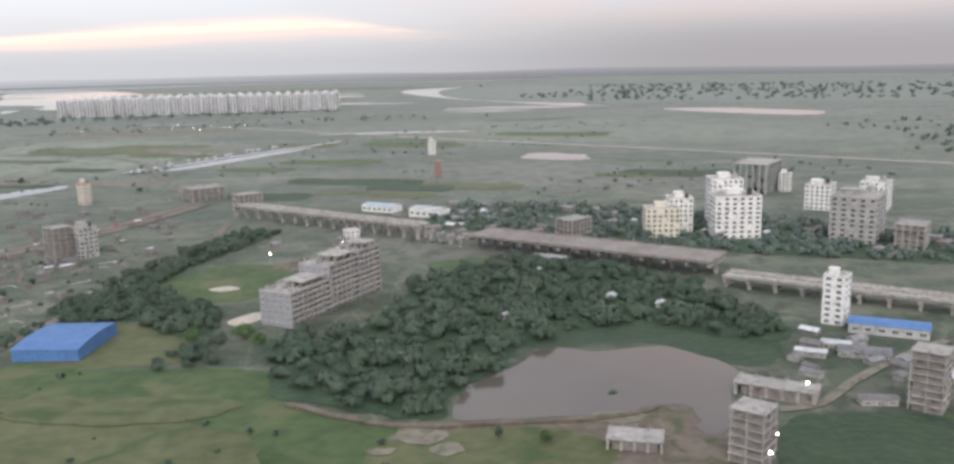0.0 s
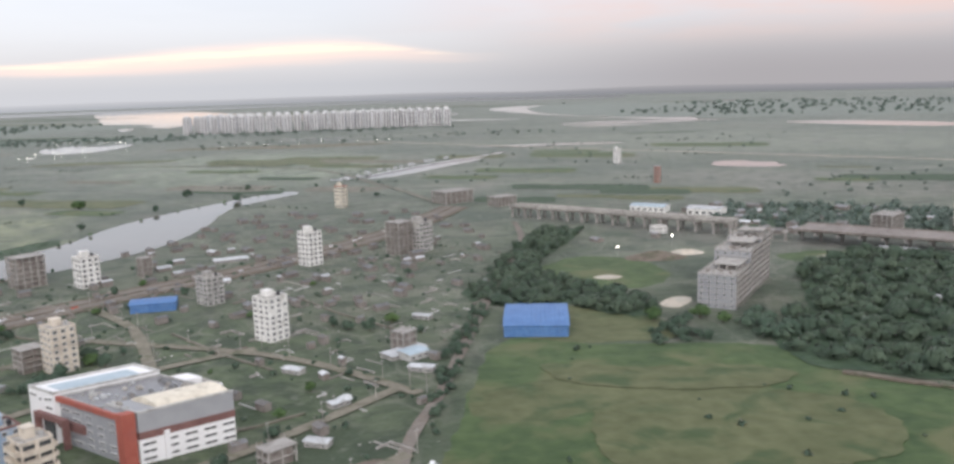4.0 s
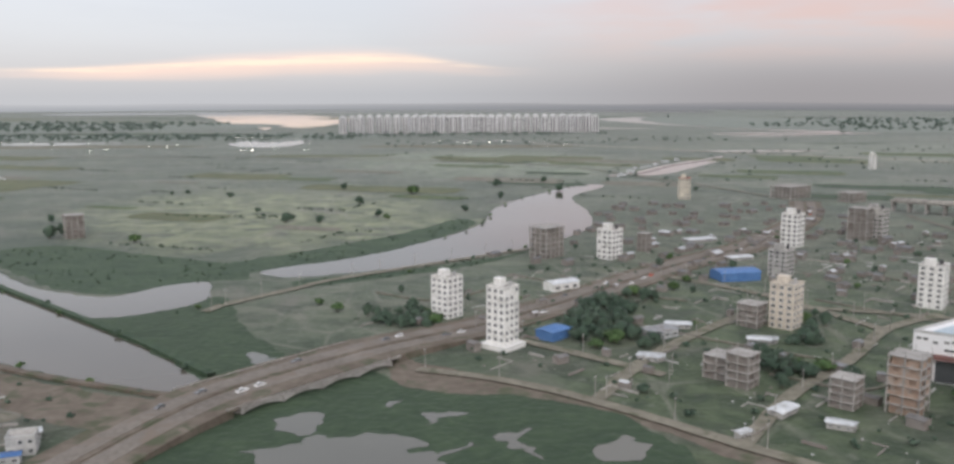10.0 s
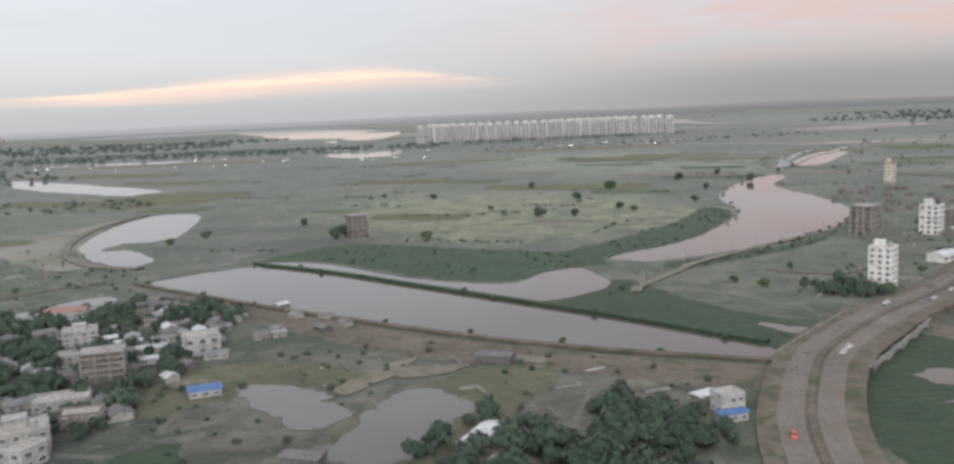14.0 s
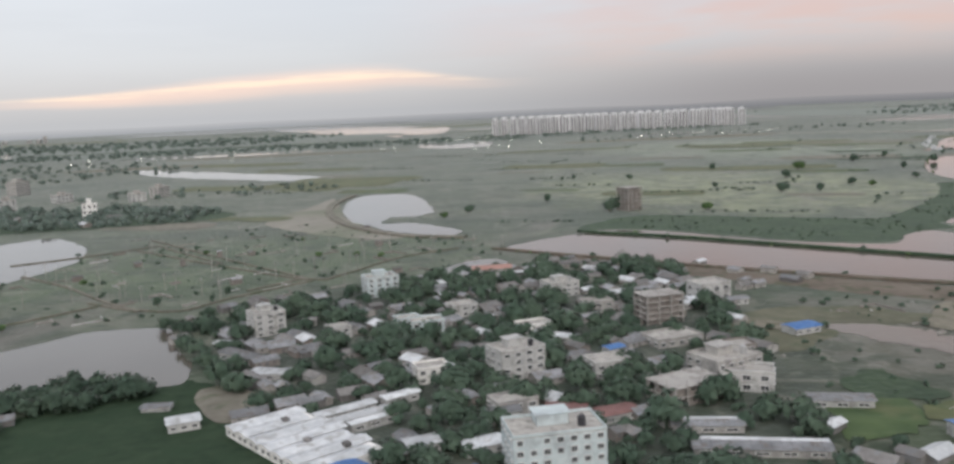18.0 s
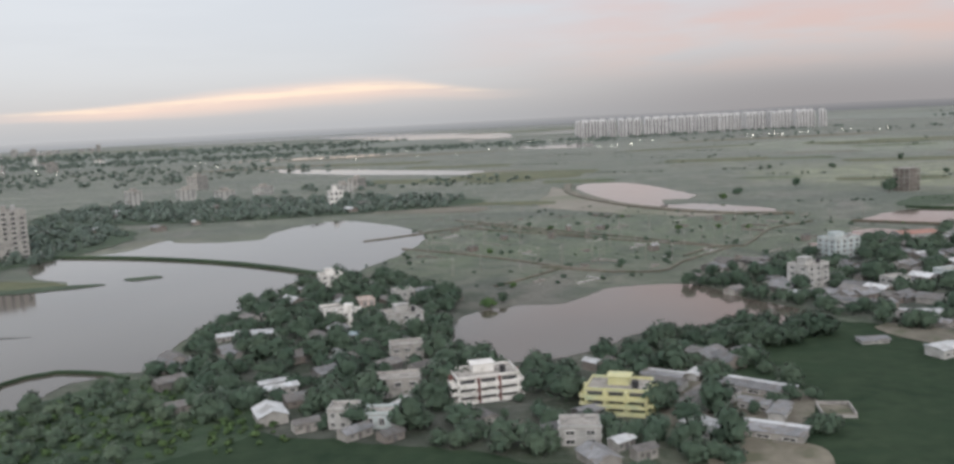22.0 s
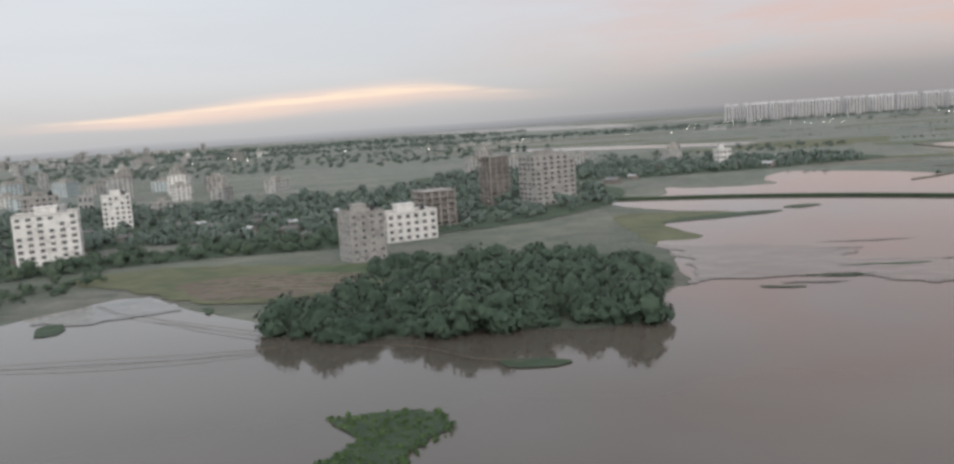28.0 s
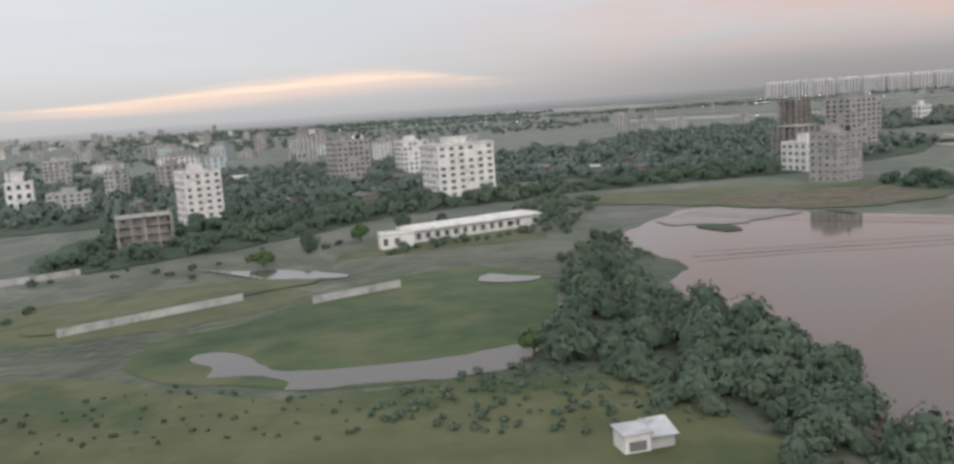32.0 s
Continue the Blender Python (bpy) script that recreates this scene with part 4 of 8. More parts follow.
patch("grey_yard", [(-830, 170), (-818, 176), (-806, 170), (-795, 156), (-800, 142), (-806, 134), (-816, 136), (-824, 144), (-824, 156)], 0.15, "dirt", "trodden grey yard between sheds", "earth", 2, 0.6)
patch("earth_yard", [(-818, 137), (-811, 134), (-804, 130), (-806, 121), (-822, 123)], 0.19, "track", "bare pale earth before a long shed", "earth", 2, 0.5)
patch("bare_yard", [(-762, 197), (-756, 203), (-748, 195), (-741, 186), (-748, 176), (-754, 179)], 0.16, "dirt", "bare brown yard beside a factory", "earth", 1.8, 0.8)

patch("dry_strip", [(-118, 272), (-90, 266), (-62, 262), (-43, 254), (-53, 244), (-75, 243), (-110, 252)], 0.12, "olive", "dry olive strip of field", "field", 1.8, 2)
patch("dry_strip", [(-105, 238), (-73, 238), (-56, 238), (-39, 229), (-34, 212), (-50, 190), (-110, 195)], 0.12, "olive", "dry olive field with a green edge", "field", 1.8, 2)
for pts in ([(1, 227), (9, 228), (15, 223), (11, 217), (3, 219)], [(9, 214), (17, 217), (18, 210), (11, 209)], [(-7, 215), (1, 216), (-1, 212)], [(52, 228), (66, 230), (72, 224), (60, 222)]):
    patch("sand_patch", pts, 0.16, "track", "pale sandy patch in a field", "earth", 1.6, 1.4)
patch("weed_plot", [(108, 217), (126, 219), (151, 211), (140, 186), (95, 190)], 0.13, "hyacinth", "dark green weedy plot beside half-built houses", "field", 1.8, 1.4)
patch("pond_islet", [(64, 244), (66, 246), (67, 244), (65, 243)], 0.3, "reed", "tiny islet in the pond", "islet", 1, 0.3)
ribbon("dirt_track", [(108, 224), (121, 226), (138, 240), (156, 253), (171, 262), (190, 272)], 3.4, 0.17, "track", "dirt track between half-built houses", "track")

# low pale bunds between the plots
for pts in ([(-854, 430), (-799, 372), (-757, 332), (-745, 337), (-724, 372), (-699, 389)], [(-858, 465), (-800, 388), (-757, 333)], [(-810, 293), (-792, 287), (-779, 304), (-755, 329)], [(-881, 370), (-849, 339), (-824, 308), (-806, 290)], [(-847, 276), (-836, 287), (-824, 301)], [(-847, 442), (-823, 408), (-801, 379)], [(-776, 315), (-758, 335)], [(-900, 400), (-870, 420), (-847, 442)], [(-829, 307), (-806, 289)],
            [(-360, 380), (-330, 350), (-300, 330)], [(-330, 300), (-300, 270), (-275, 250)], [(-250, 330), (-225, 300), (-205, 280)], [(-240, 250), (-215, 228), (-190, 240)], [(-300, 240), (-280, 225), (-262, 240)], [(-420, 350), (-395, 335), (-370, 360)], [(-210, 380), (-190, 350), (-165, 320)]):
    ribbon("plot_bund", pts, 1.1, 0.30, "dirt", "low pale earth bund between plots", "bund", 0.5)

patch("bare_plot", [(-236, 176), (-219, 197), (-200, 199), (-183, 197), (-168, 206), (-166, 182), (-176, 160), (-208, 150), (-240, 152)], 0.12, "redearth", "bare brown earth and rubble between half-built houses", "earth", 1.8, 2.2)
patch("weedy_plot", [(-212, 178), (-204, 186), (-190, 186), (-184, 178), (-196, 170)], 0.15, "rice", "weedy green plot among rubble", "field", 1.8, 2)
patch("shore_field", [(-1221, 262), (-1189, 274), (-1146, 262), (-1115, 250), (-1117, 224), (-1141, 208), (-1158, 208), (-1176, 222), (-1191, 236)], 0.09, "olive", "green and brown farm plots on the lake shore", "field", 2, 2.5)
patch("shore_plot", [(-1178, 240), (-1150, 250), (-1130, 242), (-1130, 218), (-1158, 212)], 0.12, "redearth", "tilled brown plot on the lake shore", "field", 1.8, 2)
patch("shore_plot", [(-1150, 246), (-1132, 241), (-1120, 246), (-1126, 254), (-1146, 256)], 0.14, "rice", "green vegetable plot on the lake shore", "field", 1.8, 1.5)
for k in range(6):
    ribbon("plot_bund", [(-1166 + k * 2, 226 + k * 4), (-1150 + k * 2, 224 + k * 4), (-1134 + k * 1.5, 218 + k * 4.2)], 0.9, 0.24, "track", "low pale bund between shore plots", "bund", 0.3)
# dykes and causeways
ribbon("dyke", [(-640, 420), (-600, 388), (-569, 358), (-519, 309), (-489, 279), (-458, 244)], 2.6, 0.9, "reed", "dark grassy dyke between two canals", "dyke", 1.0)
ribbon("dyke", [(-684, 382), (-657, 358), (-594, 305), (-527, 257), (-472, 230), (-455, 226)], 2.4, 0.7, "redearth", "low earth dyke along a canal", "dyke", 0.8)
ribbon("causeway", [(-1045, 402), (-999, 384), (-960, 362), (-931, 339), (-904, 312)], 2.6, 0.8, "reed", "dark causeway across the lake", "causeway", 1.0)
ribbon("fish_bund", [(-932, 191), (-938, 196), (-951, 200), (-957, 197), (-960, 192), (-959, 174), (-961, 169), (-963, 160), (-959, 155), (-953, 149), (-947, 141), (-942, 138), (-930, 131)], 0.9, 0.5, "reed", "dark bund round a fish enclosure", "bund", 0.9)
ribbon("pond_bund", [(-30, 250), (0, 230), (30, 227), (60, 226), (75, 231)], 2.2, 0.6, "redearth", "earth bund with a reddish path", "bund", 0.7)
ribbon("curved_dyke", [(-772, 660), (-780, 600), (-774, 540), (-755, 480), (-725, 436), (-695, 420)], 5.0, 0.8, "dirt", "curved earth dyke round a pond", "dyke", 1.0)

# roads
ROAD = [(-486, 120), (-474, 172), (-463, 200), (-448, 227), (-421, 257), (-384, 292), (-345, 332), (-285, 402), (-235, 452), (-170, 545), (-130, 640)]
def road_lift(x, y):
    """The main road climbs on banks to its bridge over the marsh inlet."""
    u = max(0.0, 1 - max(0.0, math.hypot(x + 434, y - 240) - 28) / 60)
    return 1.9 * u * u * (3 - 2 * u)


ribbon("road_verge", ROAD[:3] + [(-454, 217)], 23, 0.20, "redearth", "wide dusty verge of the main road", "verge", 2.6, lift=road_lift)
ribbon("road_verge", [(-414, 264)] + ROAD[5:], 22, 0.20, "redearth", "wide dusty verge of the main road", "verge", 2.6, lift=road_lift)
ribbon("bridge_deck", [(-455, 215), (-448, 227), (-432, 245), (-421, 257), (-413, 265)], 24.4, 0.22, "redearth", "worn dusty deck of the road bridge", "deck", 0.5, 0, 0.0, lift=road_lift)
ribbon("road", ROAD, 5.6, 0.30, "asphalt", "dusty brown asphalt carriageway", "road", 0.12, 4.2, lift=road_lift)
ribbon("road", ROAD, 5.6, 0.30, "asphalt", "dusty brown asphalt carriageway", "road", 0.12, -4.2, lift=road_lift)
ribbon("road_median", ROAD, 1.2, 0.42, "redearth", "narrow bare median of the main road", "median", 0.2, lift=road_lift)
ribbon("road", [(-166, 130), (-162, 208), (-152, 250), (-139, 312), (-120, 400), (-99, 492), (-95, 560)], 3.6, 0.14, "asphalt", "narrow road lined by trees", "road")
TRACKS = [
    [(-400, 248), (-379, 239), (-355, 221), (-322, 186), (-300, 164), (-280, 140)],
    [(-324, 190), (-299, 224), (-270, 254), (-245, 285), (-215, 305)],
    [(-280, 325), (-222, 303), (-189, 282), (-158, 251)],
    [(-250, 168), (-222, 198), (-199, 218), (-163, 258)],
    [(-161, 208), (-194, 175), (-215, 150)],
    [(-352, 221), (-327, 262), (-283, 311)],
    [(-480, 320), (-477, 329), (-454, 358), (-435, 380), (-351, 447)],
    [(-384, 292), (-352, 262), (-330, 240)],
    [(-300, 380), (-268, 340), (-245, 285)],
]
for tr in TRACKS:
    ribbon("dirt_track", tr, 4.2, 0.17, "track", "dirt track between grassy plots", "track")
ribbon("far_road", [(-257, 1435), (-105, 1281), (21, 1155), (213, 974), (347, 851), (487, 714), (700, 540)], 7, 0.2, "sand", "pale straight road across the plain", "road")
ribbon("far_canal", [(-237, 847), (-202, 883), (-146, 977), (-93, 1040), (-47, 1109)], 9, 0.2, "water", "narrow canal across the plain", "water")
ribbon("far_road", [(-900, 1150), (-600, 1120), (-300, 1000), (-190, 800), (-140, 660)], 5, 0.2, "dirt", "dusty road along the river plain", "road")

# a plain glowing distance, mist painted on, that closes the horizon
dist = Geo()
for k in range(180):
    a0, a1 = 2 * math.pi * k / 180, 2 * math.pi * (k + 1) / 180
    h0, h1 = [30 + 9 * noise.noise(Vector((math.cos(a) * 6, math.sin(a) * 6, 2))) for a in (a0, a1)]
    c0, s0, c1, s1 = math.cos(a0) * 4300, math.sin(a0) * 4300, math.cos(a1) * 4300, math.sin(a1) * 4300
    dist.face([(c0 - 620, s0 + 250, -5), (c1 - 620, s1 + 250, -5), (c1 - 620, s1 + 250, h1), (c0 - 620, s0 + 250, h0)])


def painted_mist_material():
    """Far land with mist painted as glow: paler towards the west and towards its top."""
    m = glow_material("painted_mist", (0.4, 0.4, 0.4), 1.0)
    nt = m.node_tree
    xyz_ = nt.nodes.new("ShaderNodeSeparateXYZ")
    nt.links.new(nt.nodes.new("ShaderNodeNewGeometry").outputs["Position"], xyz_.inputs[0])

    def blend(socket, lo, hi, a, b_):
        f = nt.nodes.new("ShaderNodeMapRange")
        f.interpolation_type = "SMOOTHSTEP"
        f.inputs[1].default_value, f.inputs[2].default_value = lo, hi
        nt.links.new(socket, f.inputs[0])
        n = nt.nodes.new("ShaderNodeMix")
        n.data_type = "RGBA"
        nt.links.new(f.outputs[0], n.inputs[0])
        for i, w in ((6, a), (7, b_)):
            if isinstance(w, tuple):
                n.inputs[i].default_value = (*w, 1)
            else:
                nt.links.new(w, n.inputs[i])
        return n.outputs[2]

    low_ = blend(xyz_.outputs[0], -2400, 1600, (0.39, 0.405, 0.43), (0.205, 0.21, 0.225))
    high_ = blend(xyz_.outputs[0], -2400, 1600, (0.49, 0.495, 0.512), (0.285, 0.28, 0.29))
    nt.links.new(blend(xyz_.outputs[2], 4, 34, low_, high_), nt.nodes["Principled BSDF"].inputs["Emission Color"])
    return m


tagged(new("backdrop", dist.mesh("backdrop", painted_mist_material())), "glowing grey backdrop of distant land with painted mist", "backdrop", kind="structure")


# ---------------------------------------------------------------- buildings
def window_mesh():
    """A frame with two sunk panes and a sun hood, all of one piece."""
    g = Geo()
    xs, zs = (-0.56, -0.46, -0.03, 0.03, 0.46, 0.56), (-0.58, -0.48, 0.50, 0.58)
    for i in range(5):
        x0, x1 = xs[i], xs[i + 1]
        for j in range(3):
            z0, z1 = zs[j], zs[j + 1]
            y = -0.30 if j == 2 else -0.06
            if j == 1 and i in (1, 3):
                c, r = [(x0, z0), (x1, z0), (x1, z1), (x0, z1)], -0.02
                for (ax, az), (bx, bz) in zip(c, c[1:] + c[:1]):
                    g.face([(ax, -0.06, az), (bx, -0.06, bz), (bx, r, bz), (ax, r, az)])
                g.face([(x, r, z) for x, z in c], 1)
            else:
                g.face([(x0, y, z0), (x1, y, z0), (x1, y, z1), (x0, y, z1)])
        g.face([(x0, -0.06, 0.50), (x1, -0.06, 0.50), (x1, -0.30, 0.50), (x0, -0.30, 0.50)])
        g.face([(x0, -0.30, 0.58), (x1, -0.30, 0.58), (x1, 0.05, 0.58), (x0, 0.05, 0.58)])
    for x in (xs[0], xs[-1]):
        g.face([(x, -0.06, -0.58), (x, -0.06, -0.48), (x, -0.06, 0.50), (x, 0.05, 0.50), (x, 0.05, -0.58)])
        g.face([(x, -0.30, 0.50), (x, -0.30, 0.58), (x, 0.05, 0.58), (x, 0.05, 0.50), (x, -0.06, 0.50)])
    return g.weld().mesh("window", "frame", "glass")


WINDOW = window_mesh()
RNG = random.Random(5)


def wall_windows(root, w, d, z0, sh, n, cols, size=(0.8, 0.62), skip=0.06, sides="snwe", joined=False):
    """Windows on the four walls, each its own piece; those of the rear wall stand alike."""
    sw, hh = size
    spots = []
    for s in sides:
        length, rz = (w, 0 if s == "s" else 180) if s in "sn" else (d, 90 if s == "e" else -90)
        c = max(1, round(cols * length / max(w, d)))
        for i in range(n):
            for j in range(c):
                if RNG.random() < skip:
                    continue
                a = (j + 0.5) / c * length - length / 2
                z = z0 + sh * (i + 0.52)
                if s == "s":
                    p = (a, -d / 2, z)
                elif s == "n":
                    p = (-a, d / 2, z)
                elif s == "e":
                    p = (w / 2, a, z)
                else:
                    p = (-w / 2, -a, z)
                spots.append((p, rz, length / c))
    if joined:
        g = Geo()
        for p, rz, pitch in spots:
            m, a, b = pose(*p, 0, 0, rz), min(sw, pitch * 0.62) / 2, sh * hh / 2
            g.box(-a, a, -0.03, 0.03, -b, b, 0, m).box(-a * 1.25, a * 1.25, -0.28, 0.03, b, b + 0.1, 1, m)
        tagged(part("glazing", g.mesh("glazing", "glass", "frame"), root), kind="stuff")
        return
    for p, rz, pitch in spots:
        ob = part("window", WINDOW, root, pose(*p, 0, 0, rz))
        ob.scale = (min(sw * RNG.uniform(0.9, 1.1), pitch * 0.62), 1.0, sh * hh * RNG.uniform(0.9, 1.05))


def roof_clutter(root, w, d, h, wall, sh):
    g = Geo().box(-w * 0.18, w * 0.16, -d * 0.05, d * 0.36, h, h + sh * 1.05).box(-w * 0.21, w * 0.19, -d * 0.08, d * 0.39, h + sh * 1.05, h + sh * 1.05 + 0.12)
    part("stair_head", g.mesh("stair_head", wall), root)
    t = Geo()
    r = min(w, d) * 0.075
    t.tube((w * 0.28, -d * 0.2, h), (w * 0.28, -d * 0.2, h + r * 2.2), r, r, 10).tube((w * 0.28, -d * 0.2, h + r * 2.2), (w * 0.28, -d * 0.2, h + r * 2.7), r, r * 0.4, 10)
    part("water_tank", t.mesh("water_tank", "tank" if RNG.random() < 0.5 else "metal"), root)


def parapet(root, w, d, h, wall, high=0.5, th=0.12):
    g = Geo()
    g.box(-w / 2 - 0.05, w / 2 + 0.05, -d / 2 - 0.05, -d / 2 + th, h, h + high)
    g.box(-w / 2 - 0.05, w / 2 + 0.05, d / 2 - th, d / 2 + 0.05, h, h + high)
    g.box(-w / 2 - 0.05, -w / 2 + th, -d / 2 + th, d / 2 - th, h, h + high)
    g.box(w / 2 - th, w / 2 + 0.05, -d / 2 + th, d / 2 - th, h, h + high)
    part("parapet", g.mesh("parapet", wall), root)


def shell(root, w, d, h, n, wall, ledge="frame"):
    """Walls with thickness, a slab edge at each storey, and the roof slab."""
    sh = h / n
    g = Geo().box(-w / 2, w / 2, -d / 2, d / 2, 0, h - 0.15)
    part("wall", g.mesh("wall", wall), root)
    band = Geo().box(-w / 2 - 0.06, w / 2 + 0.06, -d / 2 - 0.06, d / 2 + 0.06, -0.07, 0.07).mesh("floor_band", wall)
    for i in range(1, n):
        part("floor_band", band, root, pose(0, 0, i * sh))
    part("roof_slab", Geo().box(-w / 2 - 0.03, w / 2 + 0.03, -d / 2 - 0.03, d / 2 + 0.03, h - 0.15, h + 0.01).mesh("roof_slab", "roof"), root)
    return sh


def flat(label, x, y, rot, w, d, h, n, wall, edge=None, podium=0.0, cols=None, name="apartment_house", sides="swe"):
    root = tagged(empty(name, x, y, rot, room=0.62 * max(w, d)), label, "building")
    open_front(x, y, 0.62 * max(w, d))
    sh = shell(root, w, d, h, n, wall)
    c = cols or max(2, min(6, round(max(w, d) / 2.7)))
    wall_windows(root, w, d, 0, sh, n, c, (max(w, d) / c * 0.45, 0.5), sides=sides, joined=y > 330)
    parapet(root, w, d, h, edge or wall)
    if n > 2:
        roof_clutter(root, w, d, h, wall, sh)
    if podium:
        part("podium", Geo().box(-w / 2 - podium, w / 2 + podium, -d / 2 - podium, d / 2 + podium, 0, sh * 0.75).mesh("podium", wall), root)
    return root


def balcony(label, x, y, rot, w, d, h, n, wall, edge=None, name="balcony_house"):
    """A house with stacks of balconies between upright piers on each visible side."""
    root = tagged(empty(name, x, y, rot, room=0.62 * max(w, d)), label, "building")
    open_front(x, y, 0.62 * max(w, d))
    sh = shell(root, w, d, h, n, wall)
    for side, (length, off, rz) in enumerate(((w, d / 2, 0), (d, w / 2, 90), (d, w / 2, -90))):
        k = max(2, round(length / 3.6))
        bay = length / k
        me = Geo().box(-bay * 0.44, bay * 0.44, -1.05, -0.02, -0.1, 0.04).box(-bay * 0.44, bay * 0.44, -1.05, -0.95, 0.04, sh * 0.40).box(-bay * 0.44, -bay * 0.41, -0.95, -0.02, 0.04, sh * 0.40).box(bay * 0.41, bay * 0.44, -0.95, -0.02, 0.04, sh * 0.40).mesh("balcony", wall)
        # dark glass panel: balcony door that also paints the shaded gap
        gap = Geo().box(-bay * 0.36, bay * 0.36, -0.05, 0.05, sh * 0.42, sh * 0.86).mesh("balcony_opening", "glass")
        pier = Geo().box(-bay * 0.055, bay * 0.055, -0.9, -0.02, 0, h + 0.1).mesh("pier", edge or wall)
        turn = pose(0, 0, 0, 0, 0, rz)
        for j in range(k):
            for i in range(n):
                here = turn @ pose((j + 0.5) * bay - length / 2, -off, i * sh)
                if i or n < 4:
                    part("balcony", me, root, here)
                part("balcony_opening", gap, root, here)
        for j in range(1, k):
            part("pier", pier, root, turn @ pose(j * bay - length / 2, -off, 0))
    parapet(root, w, d, h, wall)
    roof_clutter(root, w, d, h, wall, sh)
    return root


def ruin(label, x, y, rot, w, d, h, wall):
    """Roofless walls of uneven height with openings."""
    root = tagged(empty("ruined_house", x, y, rot, room=0.6 * w), label, "building")
    for sy in (-1, 1):
        for j in range(6):
            g, x0 = Geo(), -w / 2 + w * j / 6
            top, u = h * RNG.uniform(0.6, 1.15), w / 6
            y0 = sy * d / 2 - 0.1
            g.box(x0, x0 + u * 0.32, y0, y0 + 0.2, 0, top).box(x0 + u * 0.68, x0 + u * 0.995, y0, y0 + 0.2, 0, top * RNG.uniform(0.8, 1)).box(x0 + u * 0.32, x0 + u * 0.68, y0, y0 + 0.2, 0, top * 0.35).box(x0 + u * 0.32, x0 + u * 0.68, y0, y0 + 0.2, top * 0.72, top * 0.95)
            part("broken_wall", g.mesh("broken_wall", wall if j % 3 else "palegrey"), root)
    for j in range(5):
        x0 = -w / 2 + w * j / 4
        part("cross_wall", Geo().box(x0 - 0.1, x0 + 0.1, -d / 2 + 0.1, d / 2 - 0.1, 0, h * RNG.uniform(0.5, 1.0)).mesh("cross_wall", wall), root)
    part("floor_slab", Geo().box(-w / 2, w / 2, -d / 2, d / 2, 0.0, 0.18).mesh("floor_slab", "concrete"), root)
    return root


def frame_house(label, x, y, rot, w, d, h, n, wall, fill=0.7, name="unfinished_building"):
    """Concrete slabs on columns, partly filled with brickwork, with starter bars on the roof."""
    root = tagged(empty(name, x, y, rot, room=0.62 * max(w, d)), label, "building")
    open_front(x, y, 0.62 * max(w, d))
    sh = h / n
    infill = "brown" if wall == "concrete" else wall
    conc = "concrete"
    slab = Geo().box(-w / 2 - 0.25, w / 2 + 0.25, -d / 2 - 0.25, d / 2 + 0.25, -0.16, 0.0).mesh("floor_slab", conc)
    for i in range(1, n + 1):
        part("floor_slab", slab, root, pose(0, 0, i * sh))
    cx, cy = max(3, min(6, round(w / 2.6))), max(3, min(6, round(d / 2.6)))
    t = max(0.16, w * 0.022)
    col = Geo().box(-t, t, -t, t, 0, h + sh * 0.1)
    for ox in (-t * 0.7, t * 0.7):
        col.tube((ox, 0, h), (ox, 0.02, h + sh * 0.62), 0.03, 0.03, 4)
    cm = col.mesh("column", conc)
    for i in range(cx):
        for j in range(cy):
            if 0 < i < cx - 1 and 0 < j < cy - 1:
                continue
            part("column", cm, root, pose((i / (cx - 1) - 0.5) * (w - 2 * t), (j / (cy - 1) - 0.5) * (d - 2 * t), 0))
    core = Geo().box(-w * 0.41, w * 0.41, -d * 0.41, d * 0.41, 0, h - 0.16)
    part("core_wall", core.mesh("core_wall", infill), root)
    rest = Geo()
    for i in range(n):
        for s in range(4):
            if s == 2 and y > 250:
                continue
            length, off, rz = ((w, -d / 2 + 0.14, 0), (d, -w / 2 + 0.14, 90), (w, -d / 2 + 0.14, 180), (d, -w / 2 + 0.14, 270))[s]
            bays = (cx if s % 2 == 0 else cy) - 1
            for b in range(bays):
                if RNG.random() > fill:
                    continue
                a0, a1 = length * (b / bays - 0.5) + t, length * ((b + 1) / bays - 0.5) - t
                top = sh - 0.16 if RNG.random() < 0.6 else sh * 0.45
                g = Geo()
                if top > sh * 0.6:
                    mid, ww = (a0 + a1) / 2, (a1 - a0) * 0.2
                    g.box(a0, mid - ww, off, off + 0.12, 0, top).box(mid + ww, a1, off, off + 0.12, 0, top).box(mid - ww, mid + ww, off, off + 0.12, 0, top * 0.38).box(mid - ww, mid + ww, off, off + 0.12, top * 0.8, top)
                else:
                    g.box(a0, a1, off, off + 0.12, 0, top)
                if y < 330:
                    part("infill_wall", g.mesh("infill_wall", infill), root, pose(0, 0, i * sh, 0, 0, rz))
                    continue
                turn = pose(0, 0, i * sh, 0, 0, rz)
                k = len(rest.v)
                rest.v += [tuple(turn @ Vector(p)) for p in g.v]
                rest.f += [tuple(k + q for q in f) for f in g.f]
                rest.m += g.m
    if rest.f:
        tagged(part("infill", rest.mesh("infill", infill), root), kind="stuff")
    return root


